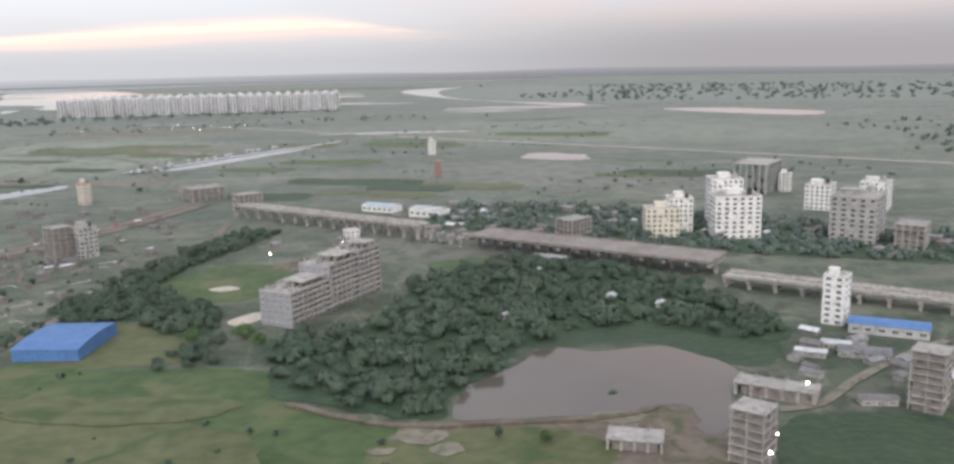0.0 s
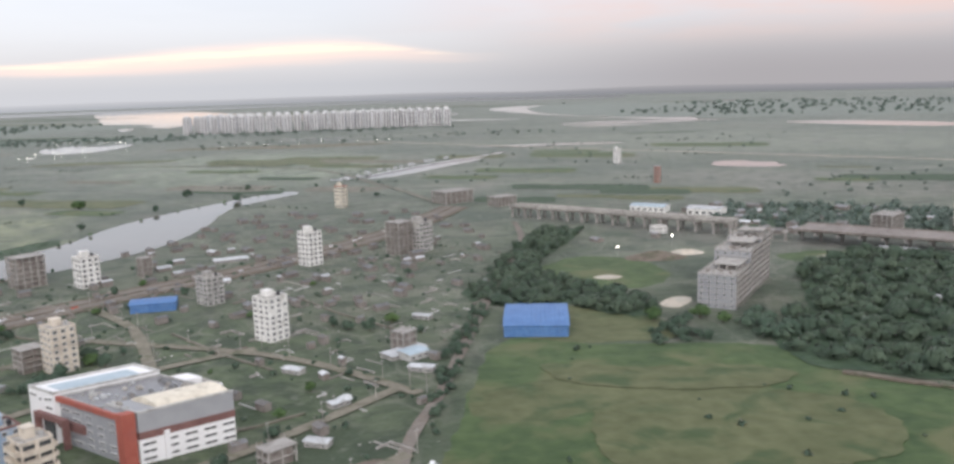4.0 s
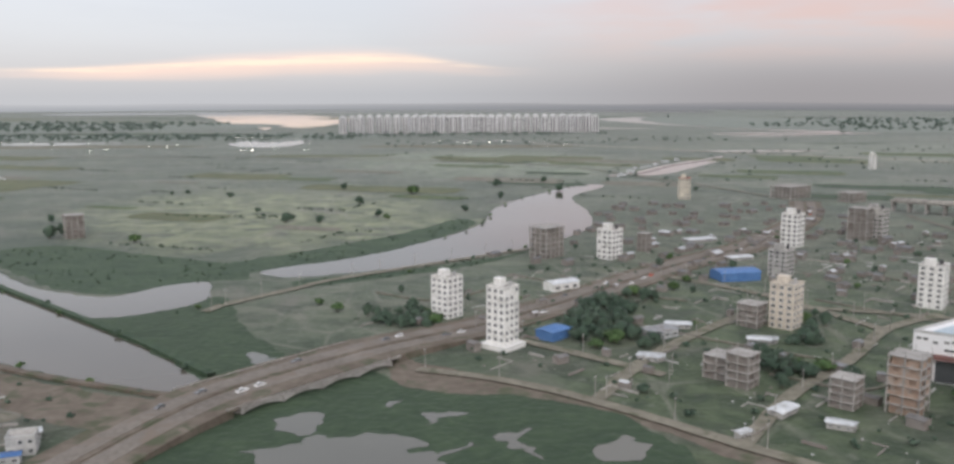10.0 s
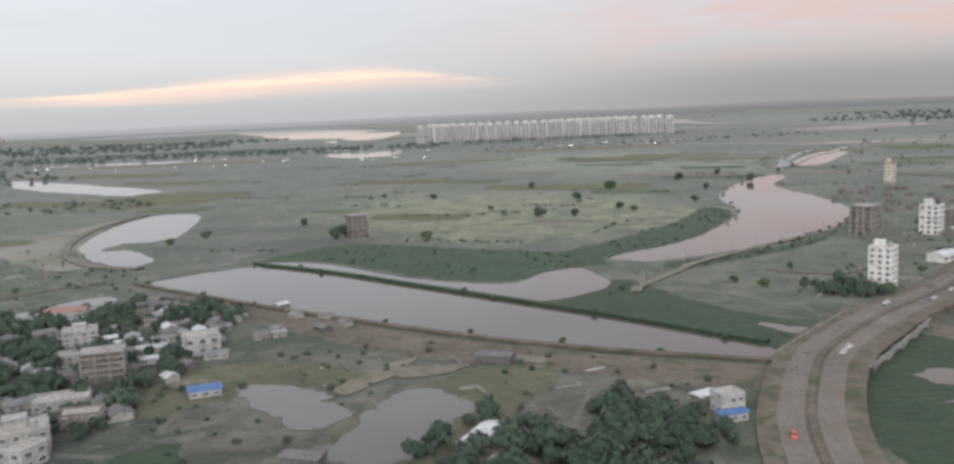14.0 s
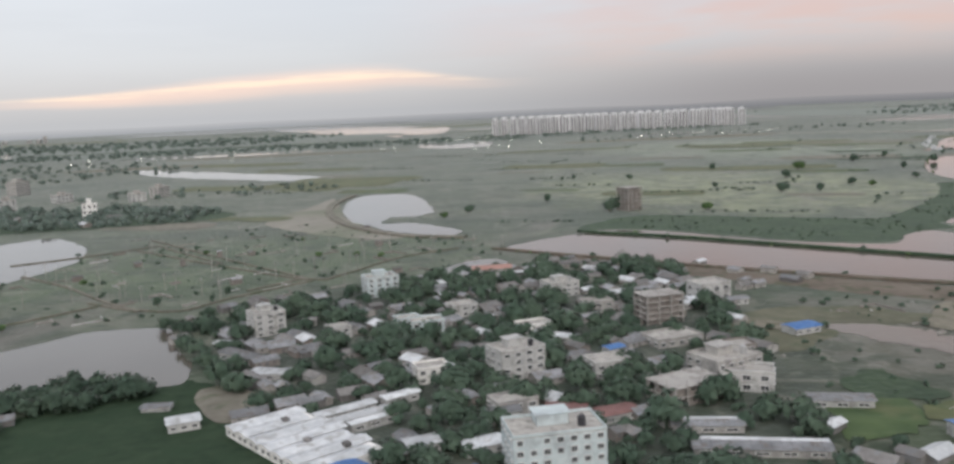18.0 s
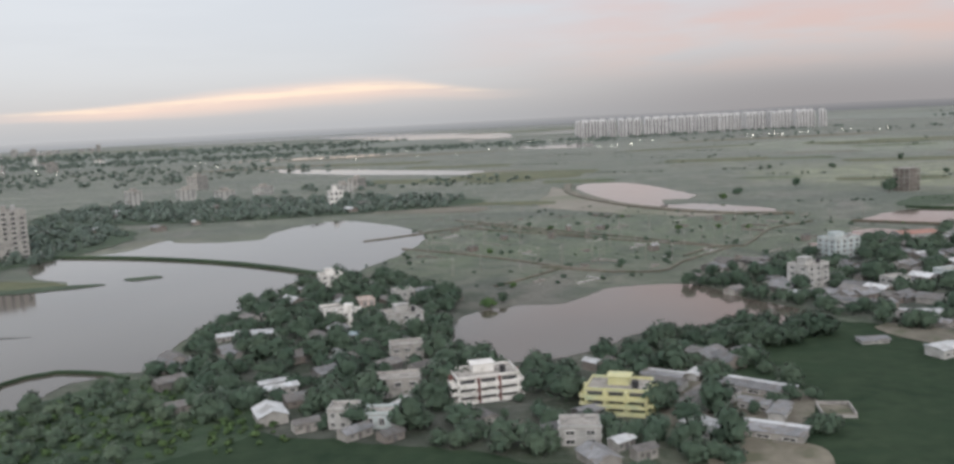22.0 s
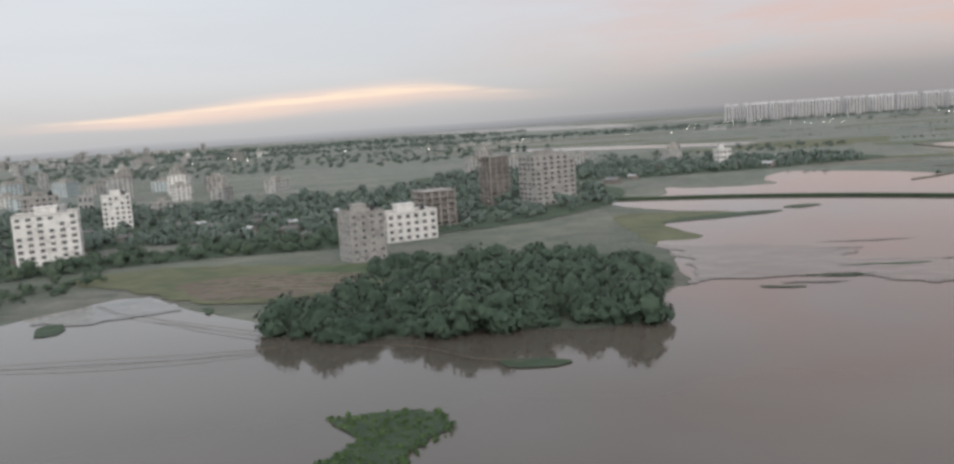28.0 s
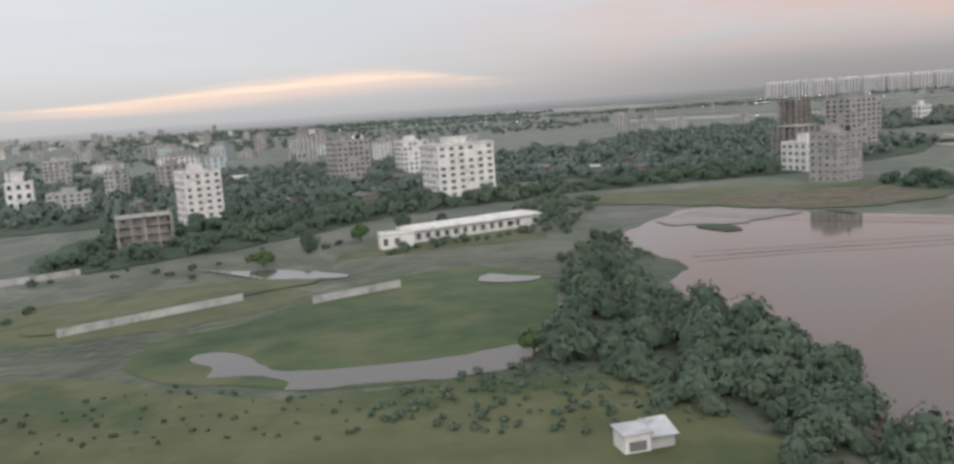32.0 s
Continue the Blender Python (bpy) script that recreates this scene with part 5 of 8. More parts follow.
def tin_hut(x, y, rot, w, d, h, roofmat, wall, label, open_side=False, name="tin_roofed_hut"):
    """A low hut under a pitched roof of corrugated sheets."""
    root = tagged(empty(name, x, y, rot, room=0.62 * max(w, d)), label, "hut")
    g = Geo().box(-w / 2, w / 2, -d / 2, d / 2, 0, h).box(-0.4, 0.4, -d / 2 - 0.05, -d / 2 + 0.02, 0, h * 0.72, 1)
    for s in (-1, 1):
        g.face([(s * w / 2, -d / 2, h), (s * w / 2, d / 2, h), (s * w / 2, 0, h + d * 0.2)])
        g.box(s * 0.3 * w - 0.35, s * 0.3 * w + 0.35, -d / 2 - 0.04, -d / 2 + 0.02, h * 0.4, h * 0.75, 1)
    part("wall", g.mesh("wall", wall, "rust"), root)
    g = Geo()
    rise, ov, k = d * 0.2, 0.3, max(6, int(w / 0.6))
    for side in (-1, 1):
        for i in range(k):
            x0, x1 = -w / 2 - ov + (w + 2 * ov) * i / k, -w / 2 - ov + (w + 2 * ov) * (i + 1) / k
            xm = (x0 + x1) / 2
            e, r = (side * (d / 2 + ov), h - 0.1), (0, h + rise)
            g.face([(x0, e[0], e[1]), (xm, e[0], e[1] + 0.07), (xm, 0, r[1] + 0.07), (x0, 0, r[1])])
            g.face([(xm, e[0], e[1] + 0.07), (x1, e[0], e[1]), (x1, 0, r[1]), (xm, 0, r[1] + 0.07)])
    part("roof", g.weld().mesh("roof", roofmat), root)
    return root


def arched_hall(label, x, y, rot, w, d, h, rise, roofmat, wall, name="shed_hall"):
    """A hall under a shallow curved sheet roof."""
    root = tagged(empty(name, x, y, rot, room=0.62 * max(w, d)), label, "hall")
    part("wall", Geo().box(-w / 2, w / 2, -d / 2, d / 2, 0, h).mesh("wall", wall), root)
    g = Geo()
    k, m = 10, 14
    for i in range(k):
        a, b = -1 + 2 * i / k, -1 + 2 * (i + 1) / k
        za, zb = h + rise * (1 - a * a), h + rise * (1 - b * b)
        for j in range(m):
            x0, x1 = (-0.5 + j / m) * (w + 0.8), (-0.5 + (j + 1) / m) * (w + 0.8)
            g.face([(x0, a * (d / 2 + 0.4), za), (x1 - 0.12, a * (d / 2 + 0.4), za), (x1 - 0.12, b * (d / 2 + 0.4), zb), (x0, b * (d / 2 + 0.4), zb)])
            g.face([(x1 - 0.12, a * (d / 2 + 0.4), za), (x1, a * (d / 2 + 0.4), za + 0.1), (x1, b * (d / 2 + 0.4), zb + 0.1), (x1 - 0.12, b * (d / 2 + 0.4), zb)])
            if j < m - 1:
                g.face([(x1, a * (d / 2 + 0.4), za + 0.1), (x1, a * (d / 2 + 0.4), za), (x1, b * (d / 2 + 0.4), zb), (x1, b * (d / 2 + 0.4), zb + 0.1)])
    part("roof", g.weld().mesh("roof", roofmat), root)
    for s in (-1, 1):
        e = Geo()
        e.face([(s * w / 2, d / 2 * (-1 + 2 * i / k), h + rise * (1 - (-1 + 2 * i / k) ** 2) - 0.02) for i in range(k + 1)])
        part("gable", e.mesh("gable", wall), root)
    c = max(3, int(w / 4)) if wall not in ("bluetin", "rust") else 0
    for j in range(c):
        part("window", WINDOW, root, pose((j + 0.5) / c * w - w / 2, -d / 2, h * 0.5)).scale = (w / c * 0.5, 1, h * 0.35)
    return root


# houses and blocks
flat("white plastered nine-storey apartment block beside dark trees", 190, 459, -8, 24.5, 20.0, 22.8, 9, "white")
flat("tall white apartment block behind a shorter one", 195, 486, -8, 17.5, 17.1, 27.9, 11, "white")
flat("cream six-storey apartment block with ribbon balconies", 152, 467, -8, 18.5, 12.5, 15.7, 6, "cream")
flat("white seven-storey block with a stair head", 166, 479, -8, 13.4, 13.4, 18.9, 7, "white")
flat("grey-beige unpainted apartment tower with many windows", 249, 437, 50, 27.3, 22.8, 23.8, 9, "greybeige")
flat("off-white six-storey block among trees", 276, 530, 50, 17.8, 14.9, 15.4, 6, "white")
flat("white seven-storey block behind the grey tower", 308, 521, 50, 16.2, 16.2, 17.2, 7, "white")
frame_house("unfinished tower wrapped in green scaffold netting", 268, 607, 50, 38.0, 23.7, 21.3, 9, "scaffold")
flat("slim white block beside the netted tower", 286, 601, 50, 7.5, 7.5, 13.1, 6, "white")
frame_house("unfinished grey concrete frame of five storeys", 265, 413, 50, 16.9, 14.1, 12.3, 5, "concrete")
flat("slim white eight-storey tower beside the viaduct", 164, 299, 45, 7.7, 7.7, 18.1, 8, "white", cols=2)
frame_house("unfinished concrete frame tower of eight storeys", 149, 219, 45, 8.9, 8.9, 17.3, 8, "concrete")
frame_house("unfinished concrete frame building beside the pond", 88, 196, 45, 8.6, 8.6, 13.9, 6, "concrete")
flat("cream tower block with a red roof edge", -213, 663, 50, 6.4, 7.4, 15.7, 6, "cream", edge="red")
frame_house("unfinished grey frame tower on open ground", -167, 472, 45, 10.3, 10.3, 17.4, 7, "concrete")
flat("bare grey tower block on open ground", -156, 477, 45, 10.3, 10.3, 16.0, 7, "greybeige")
flat("sky-blue eight-storey apartment house with a red roof edge", -252.3, 196.6, 45, 7.2, 7.2, 17.4, 8, "blue", edge="maroon")
balcony("beige eight-storey house with stacked balconies", -241.2, 187.0, 45, 6.8, 6.8, 18.0, 8, "beige")
frame_house("half-finished block with orange brick infill", -276.5, 209.5, 45, 8.0, 8.0, 14.9, 6, "orange", 0.5)
frame_house("four-storey bare concrete frame", -290, 214, 45, 6.4, 6.4, 7.9, 4, "concrete")
flat("beige seven-storey house with rows of small windows", -276, 292, 45, 8.4, 8.4, 15.2, 7, "beige")
frame_house("grey concrete frame with tall bare columns", -287, 294, 45, 7.5, 7.5, 8.0, 4, "concrete")
flat("white eight-storey house standing on open plots", -211, 318, 50, 8.8, 8.8, 15.9, 8, "white")
frame_house("unfinished brown frame block by the river", -343, 428, 45, 13.8, 10.6, 14.8, 6, "brown")
flat("white six-storey house by the river", -313, 422, 45, 8.9, 8.9, 14.2, 6, "white")
frame_house("small unfinished concrete frame house", -292, 441, 45, 5.5, 5.5, 9.3, 4, "concrete")
flat("white seven-storey house with a pale base", -212, 452, 45, 8.8, 8.8, 17.0, 7, "white")
flat("bare grey six-storey block", -246, 377, 45, 8.3, 8.3, 11.7, 6, "greybeige")
frame_house("low concrete frame of three storeys", -163, 296, 45, 6.2, 6.2, 7.1, 3, "concrete")
frame_house("three-storey concrete frame with a flat roof", -314, 239, 45, 8.0, 8.0, 6.6, 3, "concrete")
frame_house("four-storey concrete frame beside a dirt road", -311, 231, 45, 6.6, 6.6, 9.4, 4, "concrete")
flat("white seven-storey house with side balconies", -391.5, 311.5, 48, 8.0, 8.0, 14.6, 7, "white")
flat("slender white tower house on a wide podium", -374, 271, 48, 7.2, 7.2, 19.7, 9, "white", podium=1.6)
frame_house("abandoned concrete frame house among trees in a marsh", -600, 498, 30, 10.0, 10.0, 13.0, 5, "brown")
flat("pale four-storey house with bare roof columns", -688.8, 198.7, 25, 11.4, 8.0, 7.0, 4, "palegrey")
flat("pale bluish house with striped storeys", -727, 298, 20, 11.0, 8.2, 6.5, 4, "mint")
flat("pale grey four-storey house at the village edge", -756.5, 251.5, 30, 9.2, 7.4, 6.6, 4, "palegrey")
flat("pale three-storey house among trees", -667.6, 283, 20, 10.4, 7.8, 4.6, 3, "palegrey")
frame_house("brown unfinished five-storey brick frame", -644.8, 242.6, 15, 11.4, 8.0, 8.1, 5, "brown")
frame_house("grey unfinished house with a flat slab roof", -655, 177, 25, 13.2, 9.2, 4.2, 2, "concrete")
flat("grey rendered house with a rough roof slab", -643.2, 188.5, 25, 12.8, 10.2, 5.5, 3, "greybeige")
flat("white four-storey building with rows of small windows and a rough roof", -686.5, 145.5, 8, 16.2, 9.7, 7.6, 4, "mint", cols=7)
flat("wide low house under a flat tan roof slab", -647, 220, 20, 13.4, 9.0, 2.0, 1, "greybeige", cols=5)
balcony("white three-storey house with red-brown upright bands", -854.5, 166.5, 12, 12.2, 7.6, 4.6, 3, "white", "maroon")
balcony("yellow and lime-green house with a roof terrace", -830.3, 154.6, -20, 11.2, 8.0, 4.2, 3, "yellow")
flat("pale grey house beside the yellow one", -839.8, 139.4, -6, 6.6, 5.5, 3.0, 2, "palegrey")
flat("grey plastered village house under trees", -873.3, 223.5, 20, 9.4, 7.0, 5.0, 3, "palegrey")
flat("white village house near the causeway", -900.4, 289, 20, 7.3, 5.8, 4.7, 3, "white")
flat("pale grey house by the pond", -735, 243, 20, 6.5, 5, 3.0, 2, "palegrey")
ruin("roofless beige house with broken walls in a flooded meadow", -752.3, 135.1, -5, 12.9, 4.5, 2.3, "beige")
frame_house("unfinished grey apartment tower by the lake", -1088, 412, 30, 10.5, 10.5, 23.0, 10, "concrete")
flat("pale grey ten-storey apartment tower by the lake", -1064, 404, 30, 21.8, 13.6, 22.0, 10, "greybeige")
flat("white four-storey building among trees", -1121, 310, 25, 18.6, 11.7, 9.8, 4, "white")
frame_house("brown unfinished brick frame tower", -1113, 346, 25, 13.3, 13.3, 14.0, 6, "brown")
flat("white eight-storey block with a terraced roof", -1247, 308, 22, 20.8, 16.0, 17.7, 8, "white")
flat("bare grey seven-storey block by the lake shore", -1131, 268, 30, 11.4, 10.3, 14.7, 7, "greybeige")
flat("white slab block with a brown open side", -1328, 275, 30, 11.3, 12.6, 16.1, 8, "white")
frame_house("grey half-built concrete house", -1329, 227, 20, 13.6, 9.8, 8.5, 4, "concrete")
flat("grey-beige eight-storey apartment block", -1296, 402, 30, 15.7, 13.1, 18.8, 8, "greybeige")
flat("off-white seven-storey apartment block", -1268, 418, 25, 12.7, 10.6, 16.1, 7, "white")
flat("pale grey four-storey house", -1400, 350, 15, 15.6, 9.8, 7.5, 4, "palegrey")
flat("far pale grey tower block", -1475, 513, 20, 14.4, 13.1, 15.4, 7, "palegrey")
flat("low white pavilion beside the field", -1262.5, 196, 12, 7.7, 3.8, 3.2, 1, "white")


frame_house("half-built concrete frame of three storeys on bare earth", -212, 157, 45, 7.2, 7.2, 8.4, 3, "concrete")
frame_house("low half-built concrete frame beside a track", -193, 208, 40, 8.0, 5.4, 4.6, 2, "concrete", 0.4)
frame_house("brown half-built brick house on bare earth", -227, 158, 40, 8.4, 6.0, 4.4, 2, "brown")

# the large white, grey and red commercial building
def mall():
    """Its end wall meets the front at a blunt angle, so each piece leans along the front with its depth."""
    root = tagged(empty("commercial_building", -229.2, 209.2, -38.6), "large white and grey commercial building with a red corner tower", "building")
    FOOT.append((-233, 228, 25))
    lean, h = 0.348, 13.4
    skew = lambda x, y, z: (x + lean * y, y, z)
    slope = math.degrees(math.atan2(1.0, lean))

    def piece(name, mat, *boxes, label=""):
        g = Geo()
        for b_ in boxes:
            g.box(*b_)
        g.v = [skew(*p) for p in g.v]
        part(name, g.mesh(name, mat), root, label=label)

    def rim(name, mat, x0, x1, y0, y1, z, high, t=0.3):
        piece(name, mat, (x0, x1, y0, y0 + t, z, z + high), (x0, x1, y1 - t, y1, z, z + high), (x0, x0 + t, y0 + t, y1 - t, z, z + high), (x1 - t, x1, y0 + t, y1 - t, z, z + high))

    piece("white_wing", "towerwhite", (-42, -30.2, 0, 26, 0, h))
    rim("parapet", "palegrey", -42.05, -30.15, -0.05, 26.05, h, 0.7)
    piece("blue_roof", "teal", (-38.5, -30.8, 3.0, 22, h, h + 0.3), label="pale blue sheet roof")
    piece("grey_wing", "grey_panel", (-30.2, -12.6, 1.4, 26, 0, h - 1.0), (-12.6, -2.4, 1.4, 3.2, 0, h - 1.0))
    rim("roof_edge", "palegrey", -30.1, -12.7, 1.5, 25.9, h - 1.0, 0.6)
    piece("dark_roof", "cargrey", (-29.7, -12.9, 2.0, 25.5, h - 1.0, h - 0.85), label="dark grey flat roof crowded with machinery")
    piece("red_fascia", "red", (-30.2, -2.4, 0.5, 1.4, h - 1.9, h - 0.5), label="long red band under the roof edge")
    piece("red_tower", "red", (-2.4, 0.25, -0.4, 2.6, 0, h + 0.4), label="tall red corner pier")
    piece("porch", "maroon", (-37.5, -23.5, -1.5, -0.1, h * 0.50, h * 0.60), (-37.5, -36.6, -1.5, -0.1, 0, h * 0.50), (-30.2, -19, 0.5, 1.39, h * 0.34, h * 0.50), (-24.4, -23.5, -1.5, -0.1, 0, h * 0.50), label="dark red entrance frame")
    piece("recess", "glass", (-36, -30.4, -0.08, 0.0, 0.2, h * 0.46), label="dark glazed entrance")
    piece("end_wing", "towerwhite", (-12.6, 0, 3.2, 26, 0, h * 0.48), (-1.0, 0.5, 8.8, 10.0, 0, h * 0.56))
    piece("dark_band", "maroon", (-12.6, 0.12, 3.2, 26.1, h * 0.48, h * 0.62), label="dark red band round the end wing")
    piece("upper_drum", "grey_panel", (-12.6, 0, 3.2, 26, h * 0.62, h - 0.2))
    piece("drum_edge", "palegrey", (-12.6, 0.1, 3.1, 3.5, h - 0.2, h + 0.3), (-0.4, 0.1, 3.5, 26, h - 0.2, h + 0.3))
    g, k = Geo(), 12
    for i in range(k):
        xa, xb = -12.4 + 11.8 * i / k, -12.4 + 11.8 * (i + 1) / k
        za, zb = [h - 0.1 + 1.5 * (1 - ((x + 6.5) / 5.9) ** 2) for x in (xa, xb)]
        g.face([skew(xa, 8.5, za), skew(xb, 8.5, zb), skew(xb, 25.6, zb), skew(xa, 25.6, za)])
        g.face([skew(xa, 8.5, h - 0.2), skew(xb, 8.5, h - 0.2), skew(xb, 8.5, zb), skew(xa, 8.5, za)])
    part("curved_roof", g.weld().mesh("curved_roof", "cream"), root, label="pale cream curved sheet roof")
    piece("rear_block", "towerwhite", (-37, -20, 26, 36, 0, h * 0.72), (-30, -24, 28, 33, h * 0.72, h * 0.86))
    piece("rear_roof", "roof", (-36.6, -20.4, 26.4, 35.6, h * 0.72, h * 0.735))
    for i in range(34):
        px, py, r = RNG.uniform(-28.5, -5.0), RNG.uniform(3.5, 23), RNG.uniform(0.3, 1.0)
        if px > -13.5 and py > 6.5:
            continue
        z = h - 0.85 if px < -13 else h - 0.2
        if px > -13 and py < 3.4:
            continue
        piece("roof_plant", ("roof", "tin", "palegrey", "concrete", "whitetin")[i % 5], (px - r, px + r, py - r * 0.7, py + r * 0.7, z, z + r * 1.1), (px - r * 0.5, px + r * 0.4, py - r * 0.4, py + r * 0.4, z + r * 1.1, z + r * 1.5))

    def slot(x, y, z, wide, high, rz=0.0):
        part("strip_window", WINDOW, root, pose(*skew(x, y, z), 0, 0, rz)).scale = (wide, 1, high)

    for x, z, wide in ((-40.6, 11.9, 1.2), (-38.9, 11.9, 1.2), (-36.4, 11.2, 1.2), (-33.6, 11.6, 1.3), (-31.8, 11.9, 1.2), (-32.6, 9.4, 3.0), (-40.2, 3.0, 1.6)):
        slot(x, -0.02, z, wide, 0.75)
    for i in range(5):
        for j, x in enumerate((-27.6, -22.8, -17.4, -12.4, -7.4)):
            if (i + 2 * j) % 7 != 3:
                slot(x, 1.38, 1.6 + i * 1.95, 3.6 if j < 2 else 2.2, 0.7)
    for i in range(3):
        for j in range(5):
            slot(0.0, 5.4 + j * 4.6 + (0.6 if j else 0), 1.3 + i * 1.9, 3.1, 0.7, slope)


mall()


def school_wing(label, x, y, rot, w, d, h, n):
    """Long unfinished wing: open galleries with parapets on one side, plain grey gable walls."""
    root = tagged(empty("unfinished_block", x, y, rot, room=0), label, "building")
    FOOT.append((x, y, 0.5 * w))
    sh = h / n
    part("core_wall", Geo().box(-w / 2 + 0.3, w / 2 - 0.3, -d / 2 + 1.6, d / 2 - 0.3, 0, h - 0.2).mesh("core_wall", "concrete"), root)
    part("gable_wall", Geo().box(-w / 2, -w / 2 + 0.3, -d / 2, d / 2, 0, h).mesh("gable_wall", "grey_panel"), root)
    part("gable_wall", Geo().box(w / 2 - 0.3, w / 2, -d / 2, d / 2, 0, h).mesh("gable_wall", "grey_panel"), root)
    slab = Geo().box(-w / 2 - 0.2, w / 2 + 0.2, -d / 2 - 0.3, d / 2 + 0.2, -0.2, 0.0).mesh("gallery_slab", "concrete")
    rail = Geo().box(-w / 2, w / 2, -d / 2 - 0.25, -d / 2 - 0.12, 0.0, sh * 0.36).mesh("gallery_parapet", "roof")
    k = max(4, round(w / 3.2))
    post = Geo().box(-0.18, 0.18, -0.18, 0.18, 0, h + 0.9).mesh("column", "concrete")
    for i in range(1, n + 1):
        part("gallery_slab", slab, root, pose(0, 0, i * sh))
        part("gallery_parapet", rail, root, pose(0, 0, i * sh))
    for j in range(k + 1):
        part("column", post, root, pose(-w / 2 + 0.3 + (w - 0.6) * j / k, -d / 2, 0))
        part("column", post, root, pose(-w / 2 + 0.3 + (w - 0.6) * j / k, d / 2 - 0.2, 0))
    for i in range(n):
        for j in range(k):
            part("doorway", WINDOW, root, pose(-w / 2 + (j + 0.5) * w / k, -d / 2 + 1.58, (i + 0.5) * sh)).scale = (w / k * 0.5, 1, sh * 0.6)
    wall_windows(root, w, d, 0, sh, n, round(w / 3), (1.0, 0.45), sides="we")
    part("roof_deck", Geo().box(-w * 0.12, w * 0.46, -d * 0.42, d * 0.3, h + sh * 0.95, h + sh * 1.1).mesh("roof_deck", "roof"), root)
    bare = Geo().box(-0.2, 0.2, -0.2, 0.2, h, h + sh * 0.95).mesh("roof_column", "roof")
    for i in range(4):
        for j in range(4):
            part("roof_column", bare, root, pose(-w * 0.42 + i * w * 0.28, -d * 0.36 + j * d * 0.24, 0))
    for i in range(5):
        x, y, r = RNG.uniform(-0.4, 0.0) * w, RNG.uniform(-0.3, 0.3) * d, RNG.uniform(0.4, 1.1)
        part("brick_stack", Geo().box(x, x + r * 2, y, y + r, h, h + r).mesh("brick_stack", "brown"), root)


school_wing("lower unfinished grey concrete wing with open galleries", -34.8, 340.7, 56, 24, 15, 13.4, 6)
school_wing("middle unfinished concrete wing with open galleries", -22.6, 359.0, 56, 19.8, 15, 18.6, 8)
school_wing("taller unfinished concrete wing with open galleries", -12.6, 374.0, 56, 15.6, 15, 20.4, 9)
arched_hall("large hall with a bright blue sheet roof", -114, 319, -8, 23, 31, 4.2, 1.2, "bluetin", "bluetin")
arched_hall("low blue-roofed workshop beside a white tower", 176, 284, -32, 26, 10, 3.6, 1.0, "bluetin", "palegrey")
arched_hall("long factory shed with a bright blue roof", -605, 146.4, 0, 19.4, 7.8, 2.4, 0.5, "bluetin", "palegrey")
arched_hall("long factory shed with a ribbed bright blue roof", -573.6, 146.6, -6, 28.5, 6.2, 1.8, 0.4, "bluetin", "palegrey")
arched_hall("dark grey shed beside trees by the road end", -578.5, 172, -20, 8.4, 4.2, 2.6, 0.4, "rust", "rust", "long_shed")
arched_hall("dark shed on the bare canal bank", -536, 240, -25, 10, 5, 2.2, 0.4, "rust", "rust", "long_shed")
for x, y, r, w, d in ((-640, 268, 15, 9, 5), (-628, 262, 15, 8, 4), (-634, 256, 15, 12, 4), (-618, 258, 15, 7, 4), (-650, 276, 15, 8, 5), (-640, 280, 15, 7, 4)):
    arched_hall("low shed with a grey and white sheet roof", x, y, r, w, d, 1.8, 0.3, "whitetin" if w > 7 else "tin", "palegrey", "row_shed")
arched_hall("open yard shed with two pale sheet roofs by the meadow", -758.6, 175.3, 20, 6.2, 4.8, 1.9, 0.4, "whitetin", "palegrey", "row_shed")
arched_hall("blue-roofed shed next to white factory sheds", -720.4, 140.8, -46, 11.6, 9.2, 2.2, 0.7, "bluetin", "white")
arched_hall("small hut with a bright blue sheet roof", -612, 223, 20, 8, 5.6, 1.8, 0.4, "bluetin", "palegrey", "blue_hut")
arched_hall("low shed with a bright blue roof", -268, 371, 10, 18, 11, 3.6, 0.8, "bluetin", "bluetin")
arched_hall("wide shed with a grey sheet roof beside rubble", -238, 164, 40, 8, 6.5, 2.6, 0.5, "tin", "palegrey")
arched_hall("small shed with a pale blue roof", -160, 287, 40, 8, 7, 2.4, 0.5, "teal", "palegrey")
arched_hall("blue tin shed beside a white tower house", -357, 281, 45, 9, 7, 3.0, 0.5, "bluetin", "bluetin")
arched_hall("white shed with a pale roof", -345, 354, 30, 13, 7, 3.2, 0.7, "whitetin", "white")
arched_hall("long glazed greenhouse-like shed", -322, 281, 35, 11, 7, 2.6, 0.5, "tin", "whitetin")
arched_hall("low shed with a red sheet roof", -688, 322, 5, 14, 8, 3.2, 0.6, "redtin", "palegrey")
arched_hall("pale low roofs beside a wood", 82, 420, -35, 18, 4, 2.2, 0.4, "whitetin", "palegrey")
arched_hall("low white-roofed hall behind the viaduct", 30, 558, -35, 22, 14, 5, 1.0, "whitetin", "white")
arched_hall("low green-roofed hall behind the viaduct", 0, 585, -35, 24, 12, 4, 1.0, "teal", "white")
